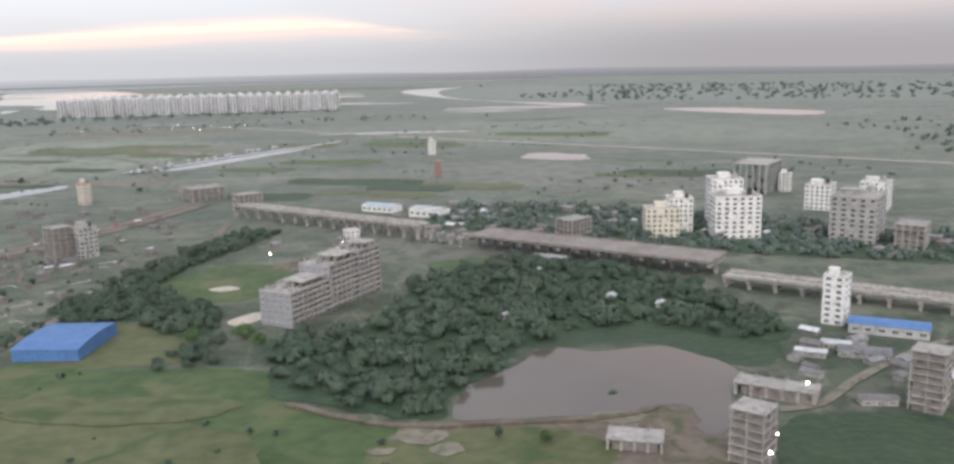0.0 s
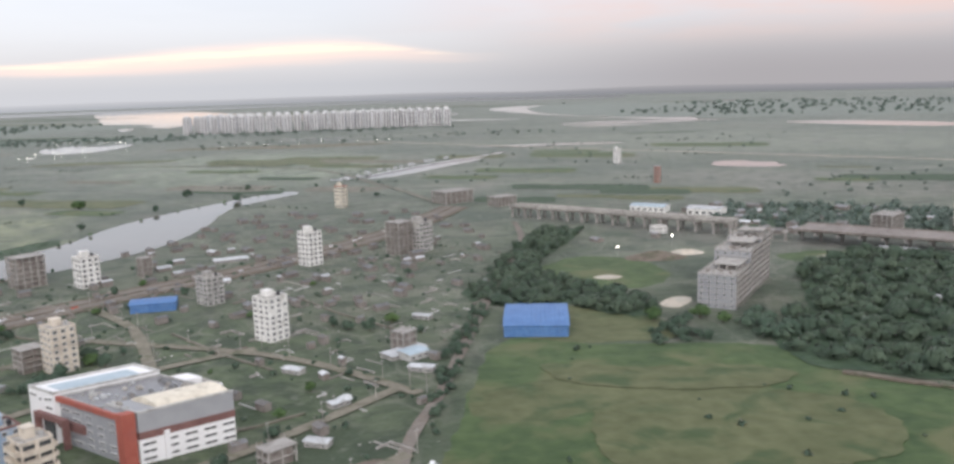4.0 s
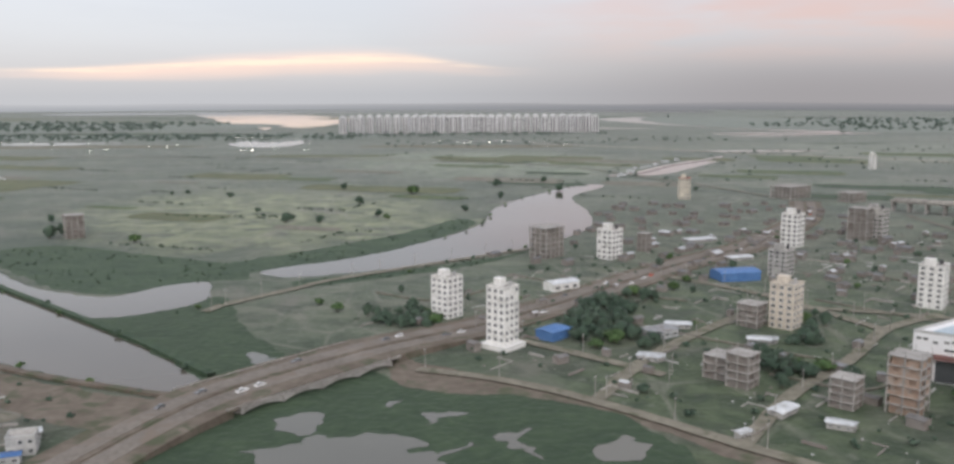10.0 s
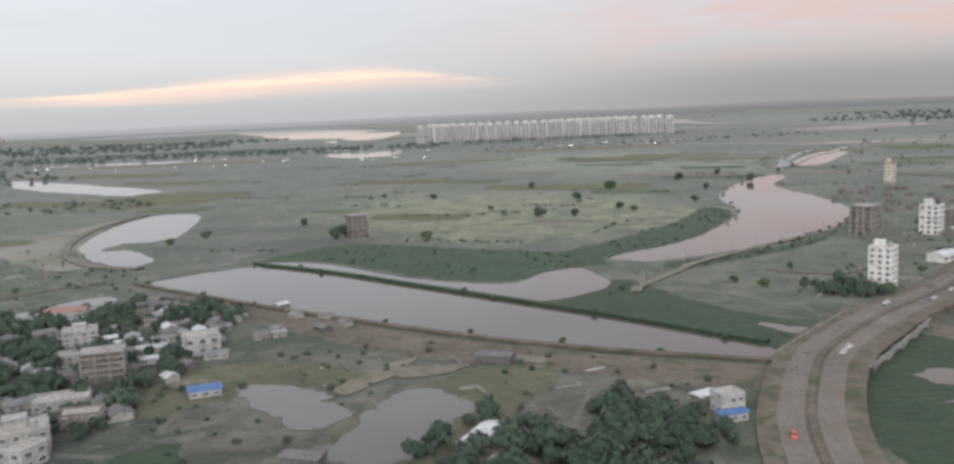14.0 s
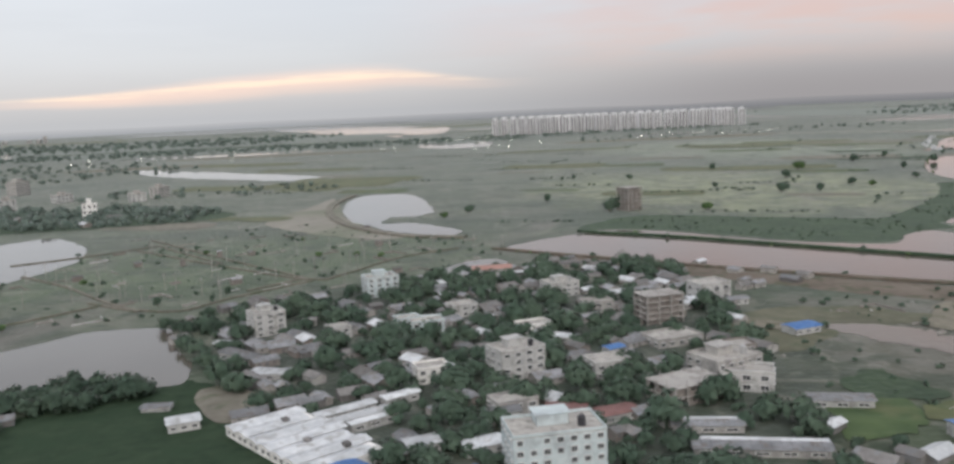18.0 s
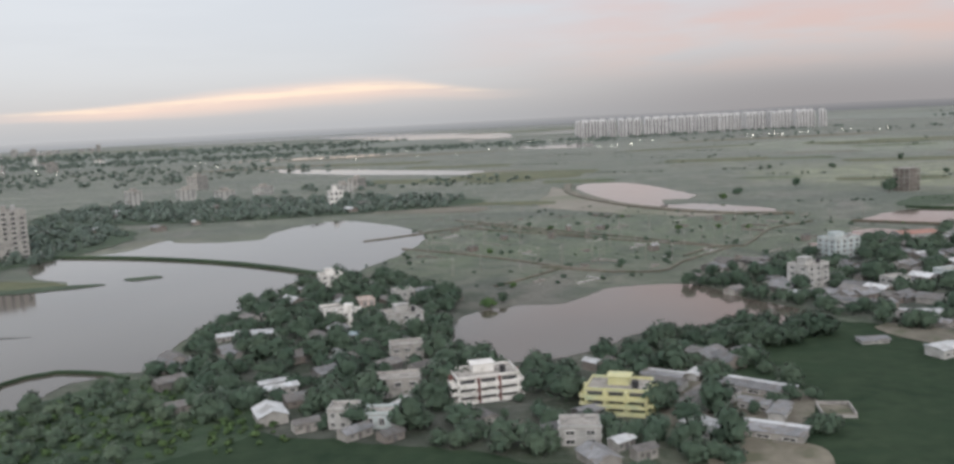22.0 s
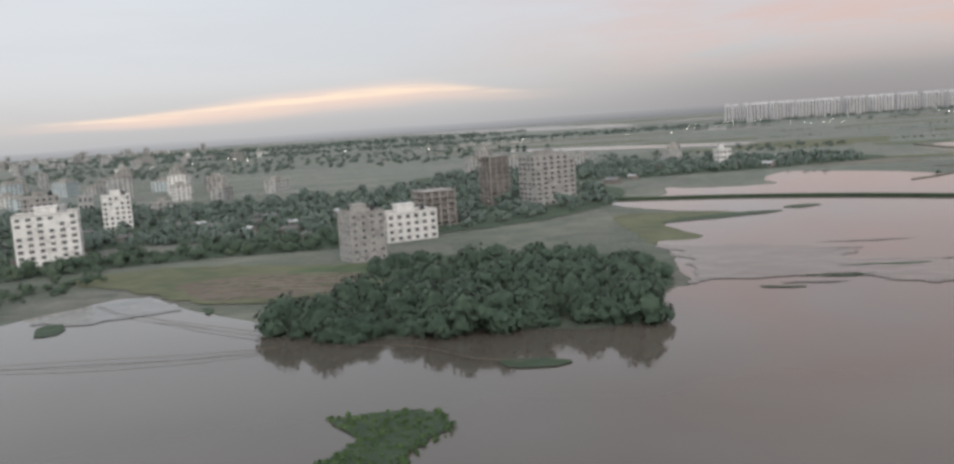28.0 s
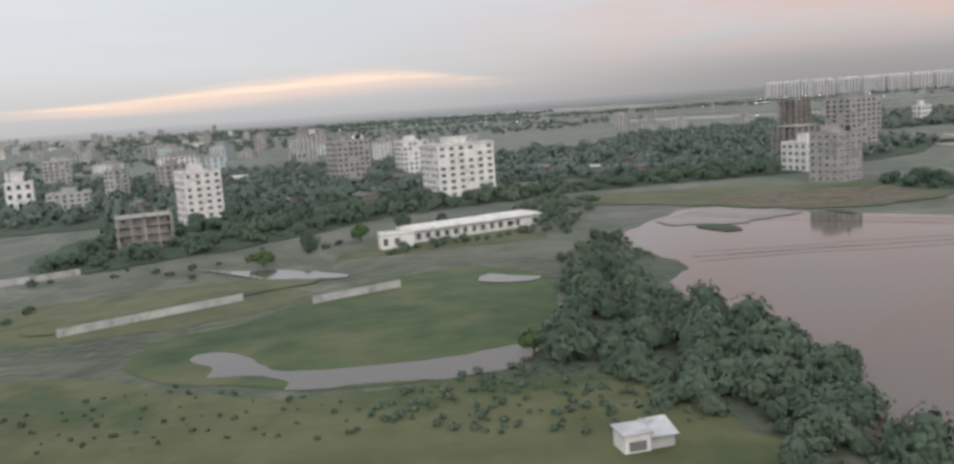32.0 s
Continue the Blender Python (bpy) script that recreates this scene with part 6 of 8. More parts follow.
def factory():
    root = tagged(empty("factory", -732.3, 161, -51.4, room=19), "low white factory under many pale sheet roof bays", "factory")
    w, d, h = 33.0, 15.0, 2.1
    part("wall", Geo().box(-w / 2, w / 2, -d / 2, d / 2, 0, h).mesh("wall", "white"), root)
    bays = 7
    for i in range(bays):
        x0, u = -w / 2 + w * i / bays, w / bays
        y1, z = d / 2 + (0.6, -1.5, 0.6, 1.4, -0.4, 0.8, -2.0)[i], h + 0.05 + 0.12 * (i % 2)
        g, k = Geo(), 12
        for j in range(k):
            v0, v1 = -d / 2 - 0.5 + (y1 + d / 2 + 0.5) * j / k, -d / 2 - 0.5 + (y1 + d / 2 + 0.5) * (j + 1) / k
            g.face([(x0, v0, z), (x0 + u * 0.5, v0, z + 0.5), (x0 + u * 0.5, v1, z + 0.5), (x0, v1, z)])
            g.face([(x0 + u * 0.5, v0, z + 0.5), (x0 + u, v0, z), (x0 + u, v1, z), (x0 + u * 0.5, v1, z + 0.5)])
        part("roof_bay", g.weld().mesh("roof_bay", "whitetin"), root)
        part("gable", Geo().box(x0 + 0.05, x0 + u - 0.05, -d / 2 + 0.02, -d / 2 + 0.1, h - 0.1, h + 0.15).mesh("gable", "white"), root)
        for q in (0.28, 0.72):
            part("window", WINDOW, root, pose(x0 + u * q, -d / 2, h * 0.55)).scale = (u * 0.25, 1, h * 0.42)
    for x, y in ((-9, 1.5), (4, -1), (11, 3)):
        part("roof_vent", Geo().box(x - 0.7, x + 0.7, y - 0.6, y + 0.6, h + 0.3, h + 1.1).mesh("roof_vent", "rust"), root)


factory()
for x, y, w, d in ((-726, 176.6, 13.2, 3.0), (-722.6, 172.4, 12.6, 2.6), (-719.6, 170.2, 10.6, 2.0), (-715, 184, 8.0, 3.0)):
    arched_hall("long white tin-roofed row of rooms behind a factory", x, y, 34, w, d, 1.9, 0.25, "whitetin", "palegrey", "row_shed")
arched_hall("shed with a pale roof beside the factory", -709.7, 155.8, 20, 6.0, 4.4, 2.0, 0.4, "whitetin", "palegrey", "row_shed")
arched_hall("shed with a pale roof beside the factory", -698.6, 154.3, 20, 7.4, 4.6, 1.8, 0.4, "whitetin", "palegrey", "row_shed")
arched_hall("narrow lean-to with a blue sheet roof", -702, 141.6, 40, 5.6, 2.2, 1.4, 0.2, "bluetin", "palegrey", "row_shed")
arched_hall("grey tin-roofed shed below trees", -694, 168.7, 10, 6.6, 4.0, 2.6, 0.4, "tin", "palegrey", "row_shed")
arched_hall("pale tin-roofed shed at the yard edge", -746.5, 206.9, -5, 8.4, 4.2, 1.7, 0.3, "whitetin", "palegrey", "row_shed")
arched_hall("long grey shed along the pond end", -757.5, 223.5, -42, 14, 4.2, 2.0, 0.4, "tin", "palegrey", "row_shed")
arched_hall("small pale-roofed shed in the flooded meadow", -767.8, 187.9, 0, 6.0, 3.4, 0.9, 0.25, "tin", "palegrey", "row_shed")
for x, y, r, w, d, roofmat, say in ((-813.8, 153.8, -38, 7.4, 10.5, "rust", "wide workshop under a dark grey sheet roof"), (-821.2, 162.6, -36, 8.6, 7.6, "rust", "old workshop with a dark roof behind a yellow house"), (-804.6, 144.6, 58, 6.4, 2.6, "tin", "small grey shed in a workshop yard"), (-807.2, 149.4, -38, 5.4, 3.0, "tin", "low grey shed among workshops"), (-818.9, 139.4, -62, 6.4, 4.6, "whitetin", "shed under an uneven white sheet roof"), (-812.4, 168.6, 52, 4.6, 2.2, "whitetin", "narrow white-roofed lean-to below trees")):
    arched_hall(say, x, y, r, w, d, 1.6, 0.3, roofmat, "palegrey", "long_shed")


def walled_plot(x, y, rot, w, d, h):
    """Four thin brick walls round a bare plot, one of them unfinished."""
    root = tagged(empty("walled_plot", x, y, rot, room=0.6 * w), "small roofless plot behind thin pale walls", "enclosure")
    for box in ((-w / 2, w / 2, -d / 2, -d / 2 + 0.2, 0, h * 0.6), (-w / 2, w / 2, d / 2 - 0.2, d / 2, 0, h), (-w / 2, -w / 2 + 0.2, -d / 2 + 0.2, d / 2 - 0.2, 0, h * 0.9), (w / 2 - 0.2, w / 2, -d / 2 + 0.2, d / 2 - 0.2, 0, h)):
        part("wall", Geo().box(*box).mesh("wall", "greybeige"), root)
    part("floor", Geo().box(-w / 2 + 0.2, w / 2 - 0.2, -d / 2 + 0.2, d / 2 - 0.2, 0, 0.25).mesh("floor", "dirt"), root)


walled_plot(-794.4, 145.6, -12, 5.6, 6.6, 0.9)
FOOT.extend([(-796, 138, 5), (-791.5, 150, 4), (-822, 148, 4), (-816, 142, 5), (-812, 128, 7), (-806, 138, 4), (-800, 147, 4), (-812, 161, 4), (-818, 147, 4), (-801, 156, 4)])
def ridge_shed(label, x, y, rot, w, d, roofmat="tin"):
    """A long grey shed with one run of new pale sheets along its roof."""
    root = arched_hall(label, x, y, rot, w, d, 1.5, 0.3, roofmat, "greybeige", "long_shed")
    part("pale_sheet", Geo().box(-w / 2 - 0.3, w / 2 + 0.3, d * 0.18, d * 0.5, 1.72, 1.80).mesh("pale_sheet", "whitetin"), root, label="run of new pale roof sheets")
    return root


for x, y, r, w, d in ((-803.5, 158.4, -42, 13, 4.6), (-818.8, 168.9, -34, 8, 3.2), (-809.8, 136.6, -33, 12.4, 4.6), (-656, 158.5, -8, 13, 4.2), (-650, 146.5, -12, 23, 5.0)):
    ridge_shed("long weathered shed with a run of pale roof sheets", x, y, r, w, d)
for x, y, r, w, d, roofmat, say in ((-681, 170, -10, 8, 6.5, "maroon", "house with a dark red sheet roof among huts"), (-671.5, 167.5, 20, 7.5, 5, "maroon", "small house with a dark red sheet roof"), (-676, 227.5, -35, 12, 4, "whitetin", "long white-roofed shed among village trees"), (-663.5, 212.5, 30, 4.6, 3.2, "bluetin", "little blue-roofed shed between houses"), (-895.5, 174.5, 25, 6.4, 2.6, "whitetin", "tin shed with pale sheets under trees"), (-897.5, 178.2, 25, 6.0, 2.4, "whitetin", "tin shed with pale sheets under trees"), (-911.5, 224, 4, 9.6, 4.6, "whitetin", "long lakeside shed with a pale roof"), (-886.5, 217, -8, 5.6, 3.6, "teal", "small shed with a pale blue roof"), (-870.5, 159, 60, 6.2, 2.2, "whitetin", "lean-to of pale sheets beside a house"), (-764, 237, -18, 7.2, 3.2, "whitetin", "pale-roofed shed by the pond end"), (-747, 207.5, -20, 8.4, 3.6, "whitetin", "pale-roofed shed at the yard edge"), (-542.5, 181, 62, 14, 4.4, "whitetin", "long white-roofed shed under trees"), (-626.5, 167.5, -12, 12, 4.4, "tin", "long open shed on a weedy plot")):
    arched_hall(say, x, y, r, w, d, 1.7, 0.35, roofmat, "palegrey", "row_shed")
for x, y, r, w, d, h, n, wall, say in ((-710.5, 243.5, 12, 9.5, 6.5, 3.6, 2, "mint", "two-storey house with a pale green balcony"), (-708.5, 198.5, 15, 7.5, 5.5, 3.6, 2, "white", "two-storey white and pink village house"), (-640.5, 181.5, -20, 11, 7, 4.2, 2, "palegrey", "two-storey pale house with a flat roof"), (-691.5, 173.5, 20, 9, 6, 3.2, 2, "greybeige", "grey flat-roofed village house"), (-871.5, 170.5, 5, 8.6, 5.4, 3.4, 2, "greybeige", "two-storey unplastered village house"), (-880, 153.5, -5, 5.2, 4.4, 3.4, 2, "palegrey", "small two-storey house at the meadow edge"), (-873, 152.5, -5, 6.4, 4.4, 2.6, 1, "mint", "low bluish house at the meadow edge"), (-888, 231.5, -8, 6.2, 5.2, 4.4, 3, "white", "three-storey white house among village trees"), (-871, 196.5, 8, 7.4, 5.2, 3.4, 2, "greybeige", "grey two-storey house among trees"), (-700, 262, 20, 8, 6, 3.4, 2, "palegrey", "pale village house under trees"), (-660, 258, 10, 9, 6, 3.2, 2, "greybeige", "grey flat-roofed house under trees"), (-668, 196, 15, 9, 7, 3.6, 2, "palegrey", "pale flat-roofed village house"), (-636, 205, 10, 9.5, 6, 3.0, 2, "brown", "unplastered two-storey brick village house")):
    flat(say, x, y, r, w, d, h, n, wall, cols=3, name="village_house")
flat("long low white school building with a wide flat roof", -1245.3, 211.8, 28, 34.5, 8.0, 2.8, 1, "white", cols=14, name="school_building")
part("eave_slab", Geo().box(-17.9, 17.9, -4.9, 4.9, 2.86, 3.06).mesh("eave_slab", "white"), bpy.data.objects["school_building"], label="wide white flat roof slab")
frame_house("low unfinished row of rooms beside a pond", 112, 234.6, -35, 23, 8, 3.6, 1, "concrete", 0.9)
frame_house("flat slab roof on short columns", 62, 208, -20, 14, 8, 3.0, 1, "concrete", 0.3)
frame_house("damaged grey concrete shell", 104, 472, 40, 17, 12, 11, 4, "brown", 0.8)
frame_house("slim red and white tower under construction", 48, 742, 40, 4.5, 4.5, 14, 6, "redtin", 0.95)
flat("slim white far tower house", 54, 920, 40, 6, 6, 15, 6, "white")
frame_house("low grey concrete halls under construction", -130, 668, 35, 26, 18, 9, 3, "concrete", 0.8)
frame_house("low grey concrete halls under construction", -95, 640, 35, 18, 12, 7, 2, "brown", 0.8)
flat("small white house by the viaduct", -18, 500, 20, 8, 6, 4, 2, "white")
flat("white two-storey house among trees", -936, 585, 20, 9, 7, 10, 3, "white")

PLACES = [(-893, 241.7, 20, 7.4, 5.6, 3.4, 2, 'white'),
          (-886, 250, 20, 6.0, 4.6, 3.4, 2, 'pink'),
          (-875, 259, 20, 6.0, 4.6, 3.8, 2, 'palegrey'),
          (-716, 249, 20, 7.0, 5.0, 3.2, 2, 'mint'),
          (-680.7, 238.7, 20, 9.0, 6.2, 2.2, 1, 'white'),
          (-624, 265, 20, 10.5, 8.1, 5.6, 2, 'palegrey'),
          (-486, 192, 15, 6.0, 5.0, 4.2, 2, 'palegrey'),
          (-1433, 379, 20, 10.7, 8.3, 11.5, 3, 'white'),
          (-1350, 420, 20, 8.2, 6.3, 5.1, 2, 'white'),
          (-1345, 557, 20, 8.6, 6.6, 9.4, 2, 'palegrey')]
SHEDS = [(-489, 200, 30, 6, 3.4), (-540, 165, 60, 6, 4), (-323, 285, 20, 13.2, 5.9),
         (-313, 292, -10, 8.3, 3.9),
         (-308, 209, 40, 6.1, 3.1),
         (-298, 199, -30, 5.9, 3.0),
         (-323, 194, 30, 3.6, 2.0),
         (-330, 256, -20, 7.4, 3.5),
         (-276, 168, -30, 5.9, 2.9),
         (-290, 273, -15, 7.8, 3.7),
         (-180, 247, 60, 4.0, 2.2),
         (-181, 245, 40, 6.3, 3.1),
         (-184, 217, -20, 6.5, 3.2),
         (-292, 272, -20, 7.0, 3.4),
         (-313, 293, -15, 7.6, 3.6),
         (-331, 255, -25, 6.7, 3.3),
         (-297, 199, -35, 5.4, 2.8),
         (-308, 209, 40, 8.1, 3.9),
         (-155, 196, 80, 2.7, 1.7),
         (-157, 273, -20, 8.1, 3.8),
         (-198, 277, -30, 7.0, 3.4),
         (-163, 291, 40, 15.2, 6.7),
         (-256, 469, 20, 17.4, 7.6),
         (-252, 415, 20, 12.6, 5.6),
         (-156, 336, -30, 7.3, 3.5)]
for x, y, r, w, d, h, n, c in PLACES:
    flat({"white": "small white plastered village house", "pink": "small pink and white village house", "palegrey": "pale grey flat-roofed village house", "mint": "pale blue-grey village house"}[c], x, y, r, w, d, h, n, c, cols=3, name="village_house")
for x, y, r, w, d in SHEDS:
    arched_hall("long low shed with a pale sheet roof", x, y, r, w, d, 1.6, 0.3, "whitetin", "greybeige", "plot_shed")

# unfinished viaduct in three lengths
def viaduct(a, b, z, wide, label, lanes=1):
    a, b = Vector((*a, 0)), Vector((*b, 0))
    n = (b - a).length
    root = tagged(empty("viaduct", *(((a + b) / 2).xy), math.degrees(math.atan2((b - a).y, (b - a).x))), label, "viaduct")
    for k in range(round(n / 15) + 1):
        FOOT.append((*(a + (b - a) * min(1, k * 15 / n)).xy, 9))
    m = max(3, round(n / 11))
    seg = n / m
    for lane in range(lanes):
        off = (lane - (lanes - 1) / 2) * (wide + 1.2)
        deck = Geo().box(-seg / 2 + 0.06, seg / 2 - 0.06, -wide / 2, wide / 2, z - 0.5, z).box(-seg / 2 + 0.06, seg / 2 - 0.06, -wide * 0.32, wide * 0.32, z - 1.7, z - 0.5).box(-seg / 2, seg / 2, -wide / 2, -wide / 2 + 0.25, z, z + 0.65).box(-seg / 2, seg / 2, wide / 2 - 0.25, wide / 2, z, z + 0.65).mesh("deck_span", "roof" if lanes > 1 else "brown")
        cap = Geo().box(-0.8, 0.8, -wide * 0.46, wide * 0.46, z - 2.7, z - 1.7).box(-0.65, 0.65, -0.9, 0.9, 0, z - 2.7).mesh("pier", "concrete")
        for i in range(m):
            part("deck_span", deck, root, pose(-n / 2 + (i + 0.5) * seg, off, 0))
        for i in range(m + 1):
            part("pier", cap, root, pose(-n / 2 + min(max(i * seg, 0.9), n - 0.9), off, 0))
    return root


viaduct((-92, 586), (22, 486), 8.0, 5.5, "pale concrete road viaduct with two decks", 2)
viaduct((50, 462), (150, 378), 7.5, 24.0, "wide unfinished concrete viaduct deck on piers")
viaduct((146, 358), (330, 205), 5.5, 5.5, "pale concrete ramp viaduct with two decks", 2)
for i in range(4):
    x, y = 26 + i * 5, 480 - i * 6.5
    ob = tagged(empty("viaduct_pier", x, y, -40, room=3), "bare concrete pier waiting for its deck", "pier", "bare viaduct piers")
    part("shaft", Geo().box(-0.7, 0.7, -0.9, 0.9, 0, 4.2).mesh("shaft", "concrete"), ob)
    part("pier_cap", Geo().box(-0.9, 0.9, -3, 3, 4.2, 5.4).mesh("pier_cap", "concrete"), ob)
    for s in (-2.4, 2.4):
        part("starter", Geo().box(-0.4, 0.4, s - 0.4, s + 0.4, 5.4, 6.4).mesh("starter", "concrete"), ob)


# distant row of apartment towers
def tower():
    root = empty("apartment_tower", -600, 1790, -5)
    w, d, h, n = 13.2, 15.0, 33.0, 15
    g = Geo()
    for a, b, e in ((-6.6, -4.0, 0), (-1.4, 1.4, 0.0), (4.0, 6.6, 0)):
        g.box(a, b, -d / 2 + e, d / 2 - e, 0, h)
    part("wall", g.mesh("wall", "tower"), root)
    # set-back bays in a darker colour than the fins, for contrast
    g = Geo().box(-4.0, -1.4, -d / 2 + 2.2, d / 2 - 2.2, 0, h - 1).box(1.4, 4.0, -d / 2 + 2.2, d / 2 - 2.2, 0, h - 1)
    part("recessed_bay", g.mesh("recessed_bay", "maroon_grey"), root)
    g = Geo().box(-3.5, 3.5, -3, 3, h, h + 3.2).box(-5.8, -4.0, -2, 1, h, h + 1.6)
    part("roof_house", g.mesh("roof_house", "tower"), root)
    g = Geo()
    sh = h / n
    for i in range(n):
        for cx in (-5.3, 5.3):
            for s in (-1, 1):
                g.box(cx - 0.55, cx + 0.55, s * d / 2 - 0.05, s * d / 2 + 0.05, (i + 0.3) * sh, (i + 0.72) * sh)
        for cy in (-4.5, 0, 4.5):
            for s in (-1, 1):
                g.box(s * w / 2 - 0.05, s * w / 2 + 0.05, cy - 0.6, cy + 0.6, (i + 0.3) * sh, (i + 0.72) * sh)
    tagged(part("window_band", g.mesh("window_band", "glass"), root), kind="stuff")
    return tagged(root, "white and grey apartment tower in a long far row", "building", "row of apartment towers")


M["maroon_grey"] = material("plain_dark_grey", (0.115, 0.115, 0.12), (0.19, 0.185, 0.19), 0.4, 0.85, 0.1)
T0 = tower()
for i in range(1, 30):
    copy_thing(T0, pose(-600 + i * 17.6, 1790 + 1.6 * i + 10 * math.sin(i * 2.1), 0, 0, 0, -5 + 4 * math.sin(i * 1.7)))
for i in range(26):
    copy_thing(T0, pose(-575 + i * 19.5, 1880 + 1.6 * i + 8 * math.sin(i * 1.3), 0, 0, 0, 4 * math.sin(i)))


# ---------------------------------------------------------------- trees
def ico(level=0):
    bm = bmesh.new()
    bmesh.ops.create_icosphere(bm, subdivisions=level + 1, radius=1)
    v = np.array([p.co[:] for p in bm.verts])
    f = [tuple(p.index for p in q.verts) for q in bm.faces]
    bm.free()
    return v, f


ICO0, ICO1 = ico(0), ico(1)


def crown_data(rng, lobes, tufts, fine=True, spread=0.55, tall=0.5, leaf=0.2):
    """Leaf tufts over several uneven lobes, in a crown about 2 wide standing on z = 0."""
    V, F, N = [], [], []
    iv, itf = ICO1 if fine else ICO0
    heart = Vector((0, 0, 0.15))
    for k in range(lobes):
        a = rng.uniform(0, 2 * math.pi)
        r = spread * math.sqrt(rng.random()) if k else 0.0
        c = np.array((r * math.cos(a), r * math.sin(a), 0.45 + tall * rng.uniform(0, 1) * (1 - r * 0.6)))
        s = rng.uniform(0.30, 0.48) * (1.15 - 0.3 * r)
        sq = np.array((s, s, s * rng.uniform(0.65, 0.95)))
        n0 = len(V)
        core = iv * sq * 0.70
        core = core * (1 + 0.25 * np.array([[noise.noise(Vector(p * 5 + k))] for p in core]))
        V += [tuple(p) for p in core + c]
        N += [tuple((Vector(p).normalized() * 0.4 + (Vector(p) + Vector(c) - heart).normalized() * 0.6).normalized()) for p in core]
        F += [tuple(n0 + i for i in q) for q in itf]
        for _ in range(tufts):
            d = Vector((rng.gauss(0, 1), rng.gauss(0, 1), rng.gauss(0.35, 0.9))).normalized()
            p = Vector(c) + Vector((d.x * sq[0], d.y * sq[1], d.z * sq[2])) * rng.uniform(0.82, 1.14)
            q = d.to_track_quat("Z", "Y").to_matrix()
            for _ in range(2 if fine else 1):
                t = rng.uniform(0, 6.28)
                l, w = leaf * rng.uniform(0.6, 1.3), leaf * rng.uniform(0.35, 0.7)
                e1 = q @ Vector((math.cos(t), math.sin(t), rng.uniform(-0.4, 0.5)))
                e2 = q @ Vector((-math.sin(t), math.cos(t), rng.uniform(-0.4, 0.4)))
                n0 = len(V)
                V += [tuple(p - e1 * l), tuple(p + e2 * w), tuple(p + e1 * l), tuple(p - e2 * w)]
                N += [tuple((d * 0.35 + (p - heart).normalized() * 0.6 + Vector((0, 0, 0.2))).normalized())] * 4
                F.append((n0 + 3, n0 + 2, n0 + 1, n0))
    return V, F, N


def make_mesh(name, V, F, N, *mats):
    me = bpy.data.meshes.new(name)
    me.from_pydata(V, [], F)
    me.normals_split_custom_set_from_vertices(N)
    for k in mats:
        me.materials.append(M[k])
    return me


TREE_RNG = random.Random(11)
CROWNS = [crown_data(TREE_RNG, 9, 40, False, 0.6, 0.5, 0.15) for _ in range(4)] + [crown_data(TREE_RNG, 7, 44, False, 0.42, 0.9, 0.16) for _ in range(2)]
WOOD_CROWNS = [crown_data(TREE_RNG, 7, 32, False, 0.6, 0.6, 0.16) for _ in range(6)]
NEAR_CROWNS = [crown_data(TREE_RNG, 12, 62, False, 0.66, 0.7, 0.105) for _ in range(4)]
MID_CROWNS = [crown_data(TREE_RNG, 6, 34, False, 0.58, 0.55, 0.17) for _ in range(5)]
THIN_CROWNS = [crown_data(TREE_RNG, 4, 11, False, 0.6, 0.45, 0.26) for _ in range(5)]
FAR_CROWNS = [crown_data(TREE_RNG, 4, 7, False, 0.6, 0.3, 0.34) for _ in range(4)]


def trunk_mesh():
    g = Geo().tube((0, 0, -0.2), (0.05, 0.02, 0.6), 0.07, 0.05, 7)
    for k in range(5):
        a = k * 1.256
        g.tube((0.05, 0.02, 0.35 + 0.05 * k), (0.35 * math.cos(a), 0.35 * math.sin(a), 0.8 + 0.06 * k), 0.035, 0.012, 5)
    return g.mesh("trunk", "bark")


TRUNK = trunk_mesh()
CROWN_MESHES = [make_mesh("crown", V, F, N, "leaf" if i % 3 else "leaf2") for i, (V, F, N) in enumerate(CROWNS)]
TREE_COUNT = [0]


def tree(x, y, size, rng, label="broad green tree with a dense uneven crown", bright=False):
    i = rng.randrange(len(CROWN_MESHES))
    root = tagged(empty("tree", x, y, rng.uniform(0, 360)), label, "tree")
    root.scale = (size * rng.uniform(0.9, 1.15), size * rng.uniform(0.9, 1.15), size * rng.uniform(0.85, 1.15))
    part("trunk", TRUNK, root)
    part("crown", CROWN_MESHES[i], root)
    TREE_COUNT[0] += 1
    return root


